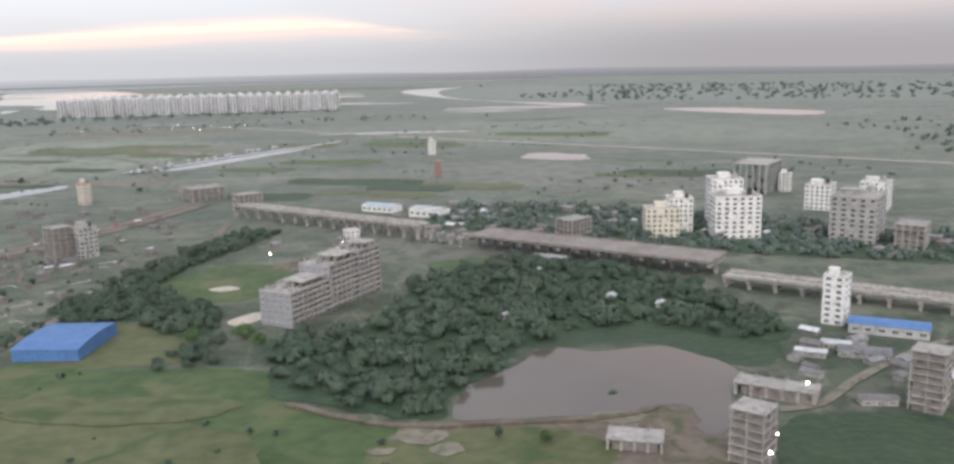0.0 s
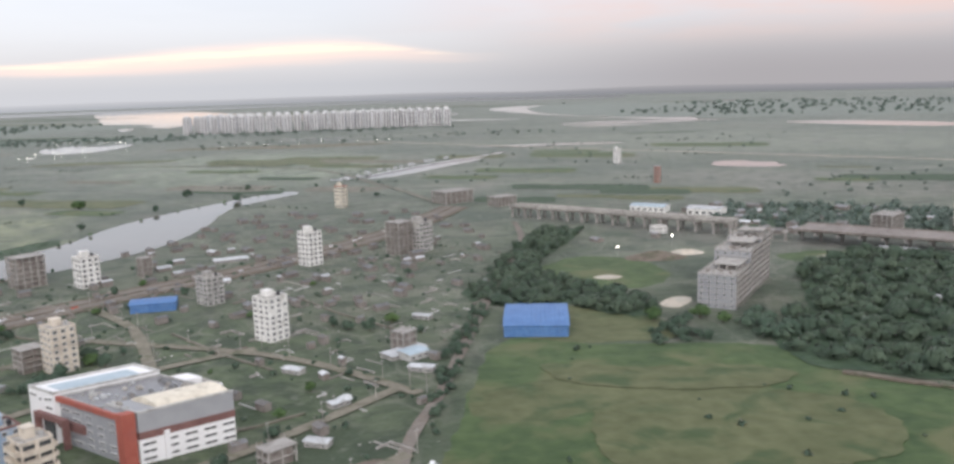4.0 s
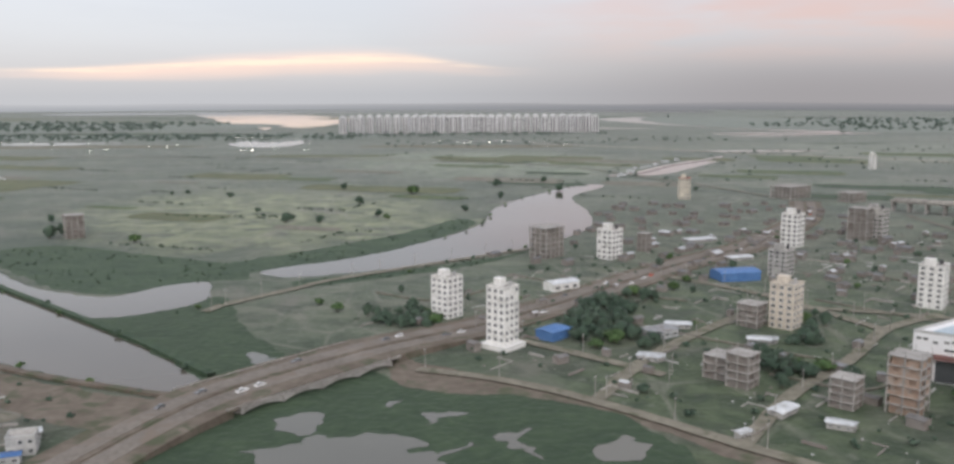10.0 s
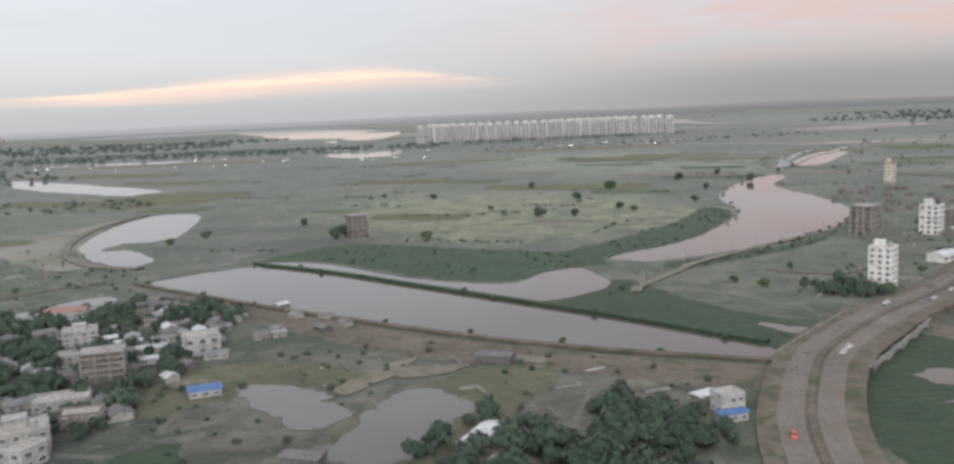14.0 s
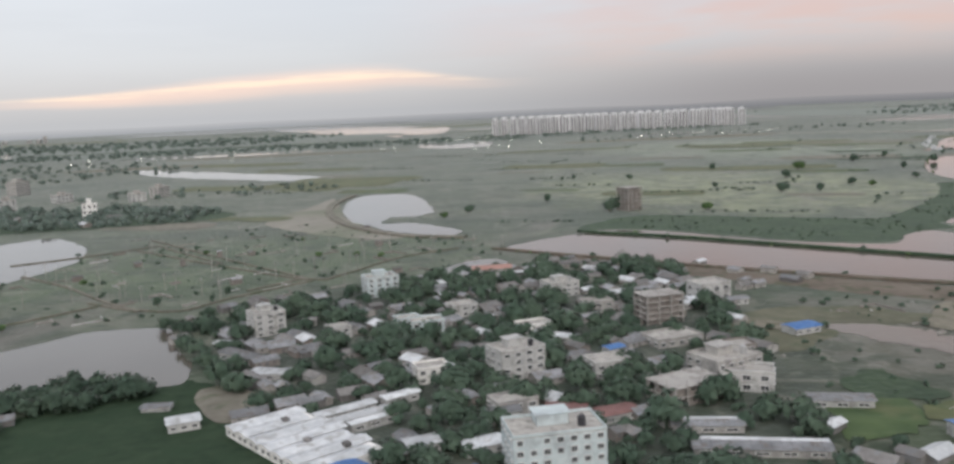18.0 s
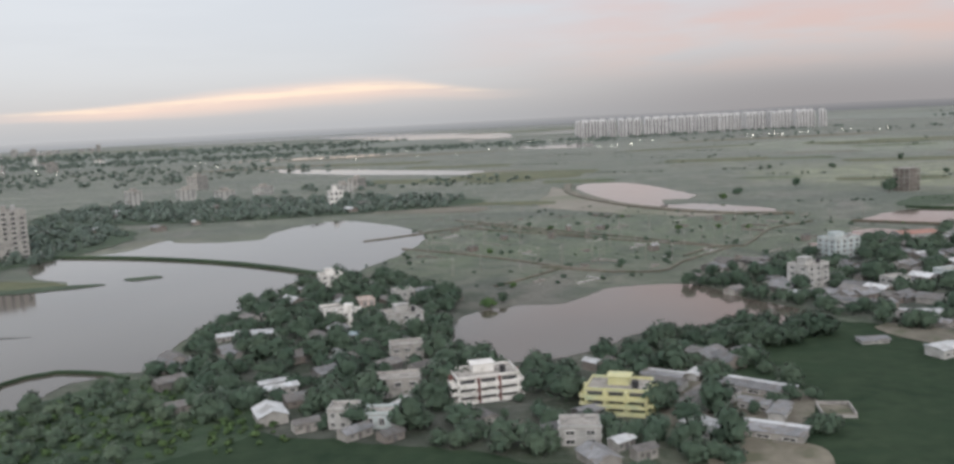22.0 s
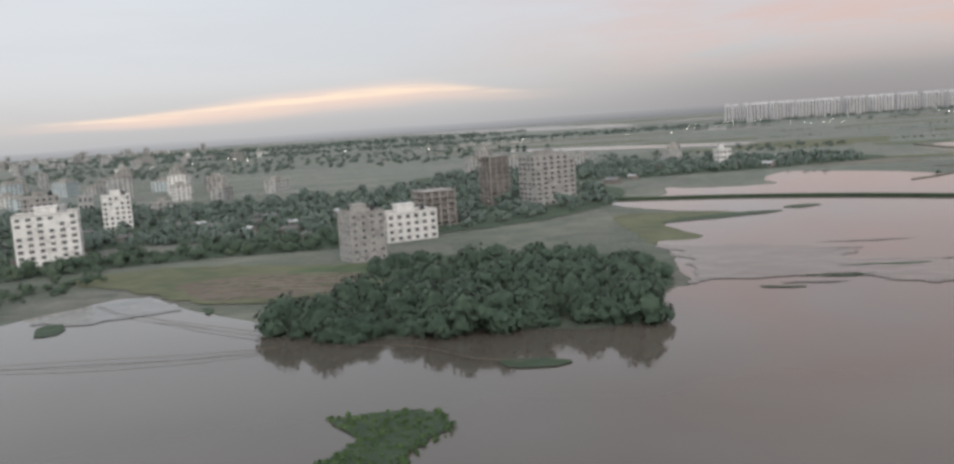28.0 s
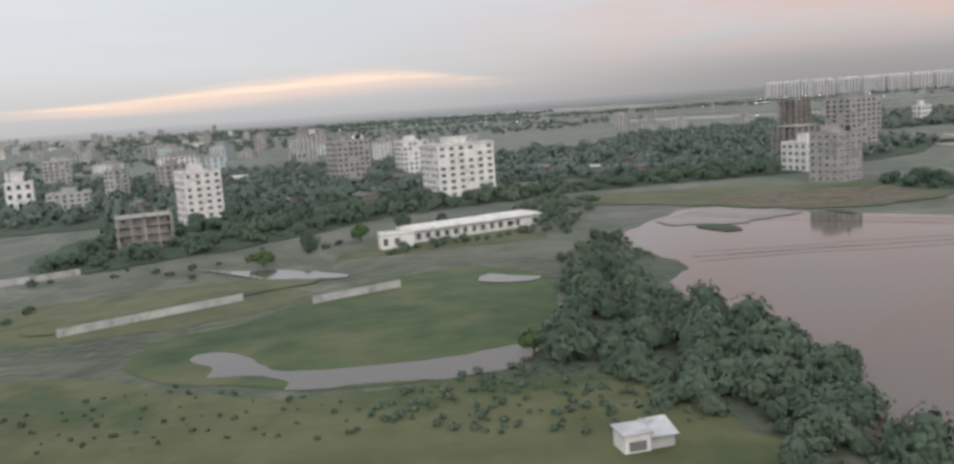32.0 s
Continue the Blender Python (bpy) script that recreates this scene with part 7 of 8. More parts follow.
def wood(name, spots, crowns, mat, label, rng, trunks=True, sink=0.12):
    """Many trees grown together, as one object."""
    V, F = [], []
    base = [(np.array(v), np.array([f if len(f) == 4 else (*f, f[2]) for f in fs]), np.array(ns)) for v, fs, ns in crowns]
    NV = []
    n = 0
    faces = []
    for x, y, s in spots:
        v, f, nv = base[rng.randrange(len(base))]
        a = rng.uniform(0, 6.28)
        c, si = math.cos(a) * s, math.sin(a) * s
        w = np.empty_like(v)
        w[:, 0], w[:, 1], w[:, 2] = v[:, 0] * c - v[:, 1] * si + x, v[:, 0] * si + v[:, 1] * c + y, v[:, 2] * s * rng.uniform(0.85, 1.2) - sink * s
        V.append(w)
        c, si = math.cos(a), math.sin(a)
        NV.append(np.stack((nv[:, 0] * c - nv[:, 1] * si, nv[:, 0] * si + nv[:, 1] * c, nv[:, 2]), 1))
        faces.append(f + n)
        n += len(v)
        if trunks:
            t = 0.06 * s
            w = np.array([(x + dx * t, y + dy * t, z * s) for z in (-0.1, 0.6) for dx, dy in ((1, 0), (0, 1), (-1, 0), (0, -1))])
            V.append(w)
            NV.append(np.array([(dx, dy, 0.0) for z in (0, 1) for dx, dy in ((1, 0), (0, 1), (-1, 0), (0, -1))]))
            faces.append(np.array([(0, 1, 5, 4), (1, 2, 6, 5), (2, 3, 7, 6), (3, 0, 4, 7)]) + n)
            n += 8
    V = np.concatenate(V)
    fl = [tuple(q) if q[2] != q[3] else tuple(q[:3]) for q in np.concatenate(faces).tolist()]
    me = bpy.data.meshes.new(name)
    me.from_pydata(V.tolist(), [], fl)
    me.normals_split_custom_set_from_vertices(np.concatenate(NV).tolist())
    me.materials.append(M[mat])
    return tagged(new(name, me), label, "trees", kind="stuff")


FOOT += [(-14, 305, 8), (-6, 300, 7), (-22, 308, 6)]
WATER_LINES = [p for k, p in WATERS.items()]


def spots_in(poly, step, rng, lo, hi, keep=1.0, water=True, foot=1.0, clump=0.0):
    """Scattered places inside an outline; clump above 0 gathers them, below 0 keeps to the gaps."""
    xs, ys = [p[0] for p in poly], [p[1] for p in poly]
    res = []
    y = min(ys)
    while y < max(ys):
        x = min(xs)
        while x < max(xs):
            p = (x + rng.uniform(-0.48, 0.48) * step, y + rng.uniform(-0.48, 0.48) * step)
            if rng.random() < keep and inside(p, poly) and (not clump or clump * noise.noise(Vector((p[0] * 0.045, p[1] * 0.045, 7))) > -0.12) and not (water and any(inside(p, w) for w in WATER_LINES)) and not any((p[0] - a) ** 2 + (p[1] - b) ** 2 < (r * foot) ** 2 for a, b, r in FOOT):
                res.append((*p, rng.uniform(lo, hi)))
            x += step
        y += step
    return res


VILLAGE_A = [(-790, 262), (-776, 292), (-736, 302), (-700, 330), (-657, 345), (-622, 310), (-622, 250), (-628, 205), (-640, 165), (-620, 140), (-690, 118), (-735, 140), (-752, 190), (-765, 215)]
VILLAGE_B = [(-924, 250), (-905, 308), (-880, 300), (-858, 262), (-860, 205), (-838, 188), (-800, 190), (-790, 150), (-800, 128), (-832, 122), (-850, 134), (-885, 150), (-915, 162), (-928, 190)]
HUT_RNG = random.Random(21)
FOOT += [(-690, 133, 12), (-680, 136, 8), (-697, 140, 7)]


def far_huts(poly, step, keep, lo=3.6, hi=7.5):
    """Small pitched huts too far off to tell apart, as one object."""
    g = Geo()
    for x, y, s in spots_in(poly, step, HUT_RNG, lo, hi, keep):
        m, d, h = pose(x, y, 0, 0, 0, 40 + HUT_RNG.choice((0, 90)) + HUT_RNG.uniform(-10, 10)), s * 0.65, HUT_RNG.uniform(1.6, 2.6)
        k = HUT_RNG.choice((1, 1, 1, 2, 2, 2, 3))
        g.box(-s / 2, s / 2, -d / 2, d / 2, 0, h, 0, m)
        a, b, c, e = (m @ Vector(p) for p in ((-s * 0.54, -d * 0.58, h), (s * 0.54, -d * 0.58, h), (s * 0.54, 0, h + d * 0.2), (-s * 0.54, 0, h + d * 0.2)))
        f, q = (m @ Vector(p) for p in ((s * 0.54, d * 0.58, h), (-s * 0.54, d * 0.58, h)))
        g.face([a, b, c, e], k)
        g.face([e, c, f, q], k)
        g.face([a, e, q], 0)
        g.face([b, f, c], 0)
        FOOT.append((x, y, s * 0.55))
    tagged(new("far_huts", g.mesh("far_huts", "brown", "tin", "rust", "whitetin")), "scattered far huts with grey and pale sheet roofs", "huts", kind="stuff")


def huts(poly, step, keep, lo=3.6, hi=7.5, clump=0.0):
    for x, y, s in spots_in(poly, step, HUT_RNG, lo, hi, keep, clump=clump):
        roof = HUT_RNG.choice(("tin", "tin", "tin", "tin", "rust", "rust", "rust", "whitetin"))
        say = {"tin": "grey corrugated", "whitetin": "pale white", "rust": "dark weathered"}[roof]
        tin_hut(x, y, 30 + HUT_RNG.choice((0, 90)) + HUT_RNG.uniform(-12, 12), s, s * HUT_RNG.uniform(0.55, 0.8), HUT_RNG.uniform(1.3, 1.9), roof, HUT_RNG.choice(("greybeige", "rust", "brown", "concrete")), f"low village hut with a {say} sheet roof")
        FOOT.append((x, y, s * 0.55))


arched_hall("small hut with a blue sheet roof by the road", -487, 185.5, 15, 6.5, 2.6, 2.0, 0.3, "bluetin", "palegrey", "blue_hut")
huts(VILLAGE_A, 7.0, 0.62, clump=-1)
huts(VILLAGE_B, 8.0, 0.5, clump=-1)
far_huts([(-60, 480), (40, 600), (150, 560), (330, 420), (250, 380), (150, 480)], 16, 0.6, 4, 9)
far_huts([(-350, 420), (-200, 470), (-150, 560), (-240, 440), (-290, 400)], 16, 0.4, 4, 8)
far_huts([(-380, 430), (-260, 640), (-130, 640), (-110, 500), (-170, 350), (-260, 340)], 15, 0.5, 3, 7)
huts([(150, 290), (190, 262), (170, 225), (125, 250), (130, 270)], 10, 0.6, 4, 7)
huts([(-640, 345), (-600, 320), (-570, 300), (-600, 270), (-640, 290)], 10, 0.5, 4, 8)
far_huts([(-1420, 330), (-1280, 420), (-1150, 470), (-1150, 330), (-1300, 300)], 19, 0.5, 4, 9)
far_huts([(-1060, 470), (-900, 540), (-880, 620), (-1100, 640)], 26, 0.4, 5, 10)

W_RNG = random.Random(31)
WOODS = {
    "wood by the pond": ([(-37, 259), (-33, 298), (-12, 318), (8, 365), (22, 397), (56, 424), (105, 402), (130, 366), (143, 300), (131, 281), (101, 303), (74, 310), (48, 292), (35, 268), (20, 254), (15, 234), (1, 236), (-25, 252)], 6.8, 1.8, 5.8),
    "wood beside the playing field": ([(-138, 368), (-125, 408), (-105, 468), (-82, 531), (-60, 517), (-92, 445), (-106, 400), (-85, 372), (-66, 350), (-66, 326), (-82, 328), (-100, 350), (-120, 345)], 5.4, 2.8, 4.8),
    "tree belt behind the viaduct": ([(20, 520), (60, 600), (140, 570), (200, 520), (330, 420), (300, 360), (210, 400), (150, 430), (110, 460), (60, 500)], 8.5, 3.0, 5.0),
    "trees beside the tree-lined road": ([(-136, 345), (-150, 280), (-158, 215), (-153, 215), (-144, 280), (-130, 345)], 4.5, 1.6, 2.8),
    "grove on the lake shore": ([(-1139, 180), (-1124, 194), (-1094, 212), (-1066, 200), (-1059, 188), (-1065, 163), (-1080, 160), (-1098, 162), (-1114, 160), (-1129, 166)], 5.2, 3.2, 7.4),
    "grove behind the shore": ([(-1062, 196), (-1050, 200), (-1052, 240), (-1100, 262), (-1130, 250), (-1120, 225), (-1094, 214)], 6.0, 2.0, 3.6),
    "bank of trees over the lake": ([(-1235, 108), (-1231, 135), (-1228, 153), (-1222, 160), (-1218, 149), (-1221, 136), (-1218, 122), (-1213, 104), (-1207, 95), (-1208, 85), (-1213, 74), (-1212, 55), (-1216, 40), (-1224, 50), (-1224, 72), (-1230, 84), (-1238, 96)], 4.6, 1.4, 4.0),
    "trees of the village": (VILLAGE_A, 6.4, 2.2, 5.0),
    "small trees between the huts": (VILLAGE_A, 6.0, 1.6, 3.4),
    "small trees along the lakeside huts": (VILLAGE_B, 5.2, 1.8, 3.8),
    "trees inside the bund": ([(-952, 157), (-948, 170), (-936, 186), (-912, 184), (-900, 165), (-920, 136), (-941, 144)], 4.6, 1.0, 2.6),
    "trees of the lakeside village": (VILLAGE_B, 5.6, 2.2, 4.8),
    "dark wood beyond the plots": ([(-1120, 560), (-1000, 520), (-860, 540), (-850, 590), (-960, 640), (-1130, 660)], 8.5, 3.0, 5.8),
    "town trees": ([(-1500, 280), (-1300, 300), (-1230, 340), (-1110, 320), (-1040, 380), (-1030, 480), (-1120, 560), (-1250, 520), (-1500, 560)], 9.5, 2.4, 5.6),
    "garden trees": ([(-1340, 190), (-1300, 215), (-1260, 260), (-1200, 290), (-1130, 300), (-1135, 330), (-1260, 300), (-1350, 260)], 6.4, 1.8, 4.4),
    "trees beside the school": ([(-1226, 190), (-1214, 215), (-1204, 262), (-1218, 280), (-1236, 240), (-1232, 220)], 6, 1.2, 2.4),
    "trees by the road end": ([(-575, 130), (-510, 140), (-492, 172), (-502, 182), (-530, 170), (-560, 160)], 6, 3.6, 5.6),
    "trees beside the blue sheds": ([(-356, 280), (-344, 275), (-330, 290), (-320, 320), (-334, 336), (-350, 300)], 5.0, 2.2, 4.4),
    "trees beside the white tower": ([(-418, 300), (-407, 294), (-396, 288), (-392, 306), (-402, 322), (-416, 320)], 5.0, 1.8, 3.6),
    "trees between the plots": ([(-304, 238), (-297, 258), (-289, 250), (-291, 233)], 5.0, 2.4, 4.0),
    "trees behind a half-built house": ([(-284, 270), (-276, 287), (-268, 283), (-273, 267)], 5.0, 2.2, 3.8),
    "trees behind the road house": ([(-519, 172), (-516, 198), (-509, 202), (-496, 192), (-490, 172)], 5.0, 2.4, 4.6),
    "trees on the waste ground": ([(-558, 170), (-549, 190), (-537, 196), (-525, 182), (-524, 168)], 5.0, 2.4, 4.6),
    "shrubs along the lake": ([(-1232, 158), (-1226, 172), (-1218, 190), (-1208, 200), (-1206, 192), (-1215, 182), (-1219, 160)], 3.6, 0.8, 1.9),
    "trees before the school block": ([(-78, 288), (-76, 308), (-64, 309), (-57, 288), (-66, 285)], 5.2, 2.0, 4.2),
    "trees below the school block": ([(-45, 308), (-28, 318), (-18, 312), (-16, 288), (-38, 288)], 5.4, 2.0, 4.4),
    "trees at the pond end": ([(-815, 200), (-790, 204), (-770, 200), (-785, 188), (-815, 190)], 4.0, 3.0, 4.4),
    "trees on the far pond bank": ([(-790, 270), (-760, 262), (-752, 246), (-772, 250), (-790, 262)], 5, 2.4, 3.6),
}
WET_WOODS = ("bank of trees over the lake", "grove on the lake shore")
NEAR_WOODS = ("bank of trees over the lake", "grove on the lake shore")
THIN_WOODS = ("town trees", "dark wood beyond the plots", "tree belt behind the viaduct")
MID_WOODS = ("garden trees", "wood by the pond", "grove behind the shore", "wood beside the playing field", "small trees between the huts", "small trees along the lakeside huts")
# town, plot and viaduct trees also take the haze-greyed leaves
for k, (poly, step, lo, hi) in WOODS.items():
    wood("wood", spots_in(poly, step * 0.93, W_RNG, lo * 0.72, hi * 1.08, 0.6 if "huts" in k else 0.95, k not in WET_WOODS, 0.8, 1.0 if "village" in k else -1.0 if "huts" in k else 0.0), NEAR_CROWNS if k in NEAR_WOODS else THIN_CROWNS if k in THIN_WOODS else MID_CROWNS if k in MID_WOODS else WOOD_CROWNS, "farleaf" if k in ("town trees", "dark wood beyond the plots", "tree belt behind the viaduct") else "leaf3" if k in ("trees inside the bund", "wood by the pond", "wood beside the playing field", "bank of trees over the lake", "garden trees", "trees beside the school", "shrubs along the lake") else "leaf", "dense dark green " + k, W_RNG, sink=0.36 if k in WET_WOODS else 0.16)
    # undergrowth sheet coloured dark, so gaps between the crowns look shaded
    if k in THIN_WOODS + MID_WOODS and "huts" not in k:
        patch("undergrowth", poly, 0.02, "reed", "undergrowth below trees, darkened with painted shade", "plants", 3, 2.5, len(k))

for x, y, s in ((60, 372, 5), (92, 345, 5), (20, 330, 5), (45, 325, 4), (108, 330, 5), (70, 395, 4), (5, 285, 4)):
    tin_hut(x, y, 20 + 9 * s, s, s * 0.7, 2.0, "whitetin", "palegrey", "small pale hut in a wood")


GARDEN = random.Random(83)
garden_row = [(-1264 + 38 * f + GARDEN.uniform(-1, 1), 188 + 19 * f + GARDEN.uniform(-2, 2), GARDEN.uniform(0.8, 2.1)) for f in [i / 26 for i in range(27)] if GARDEN.random() < 0.75]
wood("wood", garden_row, WOOD_CROWNS, "leaf3", "row of low garden trees before a school", GARDEN)


def earth_heap(x, y, r, h, mat, label):
    g, k, m = Geo(), 22, 6
    ring = lambda i, j: (x + r * (1 - j / m) * math.cos(6.2832 * i / k) * (1 + 0.3 * noise.noise(Vector((i % k, 3, x)))), y + 0.6 * r * (1 - j / m) * math.sin(6.2832 * i / k), 0.05 + h * (1 - (1 - j / m) ** 1.5) * (1 + 0.35 * noise.noise(Vector(((i % k) * 0.7, j * 0.8, y)))))
    for j in range(m):
        for i in range(k):
            g.face([ring(i, j), ring(i + 1, j), ring(i + 1, j + 1), ring(i, j + 1)])
    tagged(new("earth_heap", g.mesh("earth_heap", mat)), label, "heap")


earth_heap(-38, 432, 16, 3.0, "redearth", "heap of bare brown earth on a building site")
earth_heap(-20, 440, 10, 2.0, "sand", "heap of pale sand on a building site")
earth_heap(76, 222, 9, 1.4, "redearth", "low heap of reddish earth by the pond")
earth_heap(-505, 214, 8, 1.2, "dirt", "low heap of earth on waste ground")
# bamboo net lines laid across the lake
for pts in ([(-1192, 217), (-1178, 201), (-1160, 188), (-1135, 170)], [(-1170, 195), (-1154, 181), (-1134, 166)], [(-1205, 160), (-1185, 159), (-1171, 159), (-1147, 158), (-1133, 160)], [(-1205, 155), (-1183, 156), (-1169, 154), (-1146, 155), (-1133, 159)], [(-1122, 158), (-1107, 154), (-1096, 143), (-1088, 139)]):
    ribbon("net_line", pts, 0.12, 0.28, "bark", "thin dark bamboo net line on the lake", "net line", 0.06, 0, 0.05)

# leafy clumps on the floating rafts and along the marsh
CLUMP = random.Random(41)
RAFTS = [[(-1117, 118), (-1108, 120), (-1100, 118), (-1098, 110), (-1102, 104), (-1105, 95), (-1112, 91), (-1117, 98), (-1111, 108)], [(-1122, 93), (-1116, 96), (-1111, 91), (-1117, 85), (-1124, 87)]]
for poly in RAFTS:
    wood("raft_plants", spots_in(poly, 1.0, CLUMP, 0.3, 0.75, 0.85, False), FAR_CROWNS, "leaf2", "leafy clumps of floating plants on the lake", CLUMP, False)
for poly, step in (([(-515, 400), (-470, 440), (-420, 500), (-385, 560), (-375, 535), (-406, 468), (-440, 424), (-478, 396)], 3.4), ([(-640, 430), (-600, 470), (-540, 440), (-490, 410), (-492, 376), (-555, 366), (-606, 418)], 4.0), ([(-455, 375), (-420, 390), (-372, 422), (-345, 450), (-380, 405), (-425, 375)], 2.8)):
    wood("reed_clumps", spots_in(poly, step * 1.1, CLUMP, 0.4, 1.0, 0.4, clump=1.0), FAR_CROWNS, "reed", "dark clumps of reeds and bushes on the bank", CLUMP, False)

HEDGE = random.Random(71)
hedge_spots = []
for k in range(46):
    hx, hy, hl = HEDGE.uniform(-900, 150), HEDGE.uniform(470, 1150), HEDGE.uniform(20, 80)
    a = radians(HEDGE.choice((-22, -22, -22, 60)) + HEDGE.uniform(-8, 8))
    for j in range(int(hl / 3.2)):
        p = (hx + j * 3.2 * math.cos(a) + HEDGE.uniform(-1.5, 1.5), hy + j * 3.2 * math.sin(a) + HEDGE.uniform(-1.5, 1.5))
        if HEDGE.random() < 0.7 and not any(inside(p, w) for w in WATER_LINES):
            hedge_spots.append((*p, HEDGE.uniform(0.5, 1.7)))
wood("hedges", hedge_spots, FAR_CROWNS, "leaf", "low dark hedges and bushes along field edges", HEDGE, False)
for poly, step, lo, hi, mat in (([(-1262, 86), (-1246, 98), (-1238, 99), (-1228, 88), (-1226, 74), (-1238, 74), (-1252, 78)], 1.7, 0.3, 0.9, "leaf3"), ([(-1300, 92), (-1284, 100), (-1262, 90), (-1256, 78), (-1290, 80)], 2.6, 0.2, 0.6, "leaf3"), ([(-1218, 190), (-1208, 196), (-1206, 186), (-1213, 172), (-1211, 158), (-1217, 160)], 2.0, 0.4, 1.1, "leaf3"), ([(-952, 157), (-944, 172), (-930, 184), (-896, 178), (-880, 150), (-905, 140), (-938, 142)], 3.0, 0.6, 1.5, "leaf2")):
    wood("shrubs", spots_in(poly, step, HEDGE, lo, hi, 0.7), FAR_CROWNS, mat, "low bright green shrubs in rough grass", HEDGE, False)

# trees and bushes that stand alone
for x, y, s in [(-492, 552, 6), (-420, 706, 6.5), (-470, 545, 4), (-455, 640, 4.5), (-560, 480, 4), (-606, 500, 6), (-612, 494, 5), (-380, 600, 4), (-520, 600, 3), (-430, 560, 3), (-350, 760, 6), (-560, 690, 4), (-640, 560, 4), (-690, 520, 4), (-705, 500, 3), (-300, 720, 5),
                (-338, 274, 4), (-332, 278, 4.4), (-326, 272, 3.6), (-345, 268, 3), (-290, 236, 3.4), (-284, 242, 4), (-278, 236, 3.2), (-270, 300, 4), (-262, 205, 3.8), (-258, 212, 3.2), (-272, 214, 3), (-176, 322, 4), (-168, 330, 3.5), (-190, 330, 3), (-316, 330, 4), (-322, 336, 3.4), (-300, 350, 3),
                (-334, 282, 4.2), (-340, 280, 4.0), (-348, 276, 3.6), (-330, 268, 3.4), (-318, 340, 3.8), (-312, 334, 3.4), (-282, 230, 3.4), (-290, 244, 3.6), (-268, 296, 3.6), (-262, 292, 3.2), (-258, 218, 3.0), (-266, 222, 3.2), (-184, 326, 3.4), (-396, 300, 3.4), (-402, 306, 3), (-410, 300, 2.6), (-420, 312, 3), (-432, 320, 2.8), (-404, 320, 3.2), (-440, 330, 2.4), (-200, 196, 3), (-206, 204, 3.2), (-192, 210, 2.8), (-196, 222, 3), (-60, 312, 4), (-52, 318, 4.4), (-70, 318, 4), (-46, 310, 3.6), (40, 214, 2.4), (28, 218, 2.2),
                (-850, 245, 3), (-846, 252, 2.6), (-1232, 118, 2.6), (-1240, 102, 2.4), (-1262, 218, 3), (-1272, 210, 3), (-1282, 196, 3.2), (-1290, 184, 3), (-1252, 216, 2.8), (-1236, 214, 2.6)]:
    tree(x, y, s, W_RNG)
for x, y, s in spots_in([(-640, 430), (-640, 700), (-480, 800), (-200, 900), (0, 1000), (-100, 700), (-380, 650), (-420, 480)], 75, W_RNG, 2.0, 4.0, 0.3):
    tree(x, y, s, W_RNG, "round dark bush on a pale meadow")
for x, y, s in spots_in([(-420, 380), (-300, 470), (-150, 480), (-150, 250), (-300, 180), (-380, 250)], 24, W_RNG, 1.0, 2.6, 0.5):
    tree(x, y, s, W_RNG, "small green tree on a grassy plot")
for x, y, s in spots_in([(-900, 330), (-860, 480), (-700, 420), (-740, 320), (-840, 260)], 34, W_RNG, 0.9, 2.0, 0.6):
    tree(x, y, s, W_RNG, "small green bush on a grassy plot")
for line, step in (([(-640, 420), (-569, 358), (-458, 244)], 16), ([(-684, 382), (-594, 305), (-472, 230)], 26), ([(-490, 320), (-400, 400), (-330, 470)], 12), ([(-400, 470), (-372, 535), (-352, 634), (-284, 759)], 18)):
    for p in centreline(line, step):
        if W_RNG.random() < 0.75:
            tree(p.x + W_RNG.uniform(-2, 2), p.y + W_RNG.uniform(-2, 2), W_RNG.uniform(0.8, 1.8), W_RNG, "small bush on a bank")

# scrub, shacks and low walls on the building plots
SCRUB = random.Random(51)
PLOTS = [(-430, 300), (-330, 420), (-200, 520), (-110, 480), (-135, 330), (-165, 200), (-240, 160), (-310, 185), (-370, 245)]
OUT_PLOTS = [(-905, 330), (-870, 470), (-780, 500), (-700, 430), (-660, 385), (-740, 310), (-840, 262)]
WASTE = [(-640, 215), (-610, 262), (-540, 262), (-480, 222), (-500, 170), (-560, 150), (-620, 160)]
for poly, step, keep in ((PLOTS, 8.0, 0.5), (OUT_PLOTS, 9.0, 0.5), (WASTE, 6.0, 0.4), ([(-150, 120), (-130, 300), (-40, 280), (40, 225), (60, 120)], 13, 0.4), ([(-1345, 110), (-1340, 200), (-1270, 215), (-1262, 200), (-1300, 175), (-1322, 140)], 5.5, 0.4)):
    wood("scrub", spots_in(poly, step, SCRUB, 0.5, 1.7, keep, clump=1.0), FAR_CROWNS, "leaf", "low dark scrub on open plots", SCRUB, False)
far_huts(PLOTS, 17, 0.42, 2.2, 4.6)
far_huts(OUT_PLOTS, 30, 0.3, 2.0, 4.0)


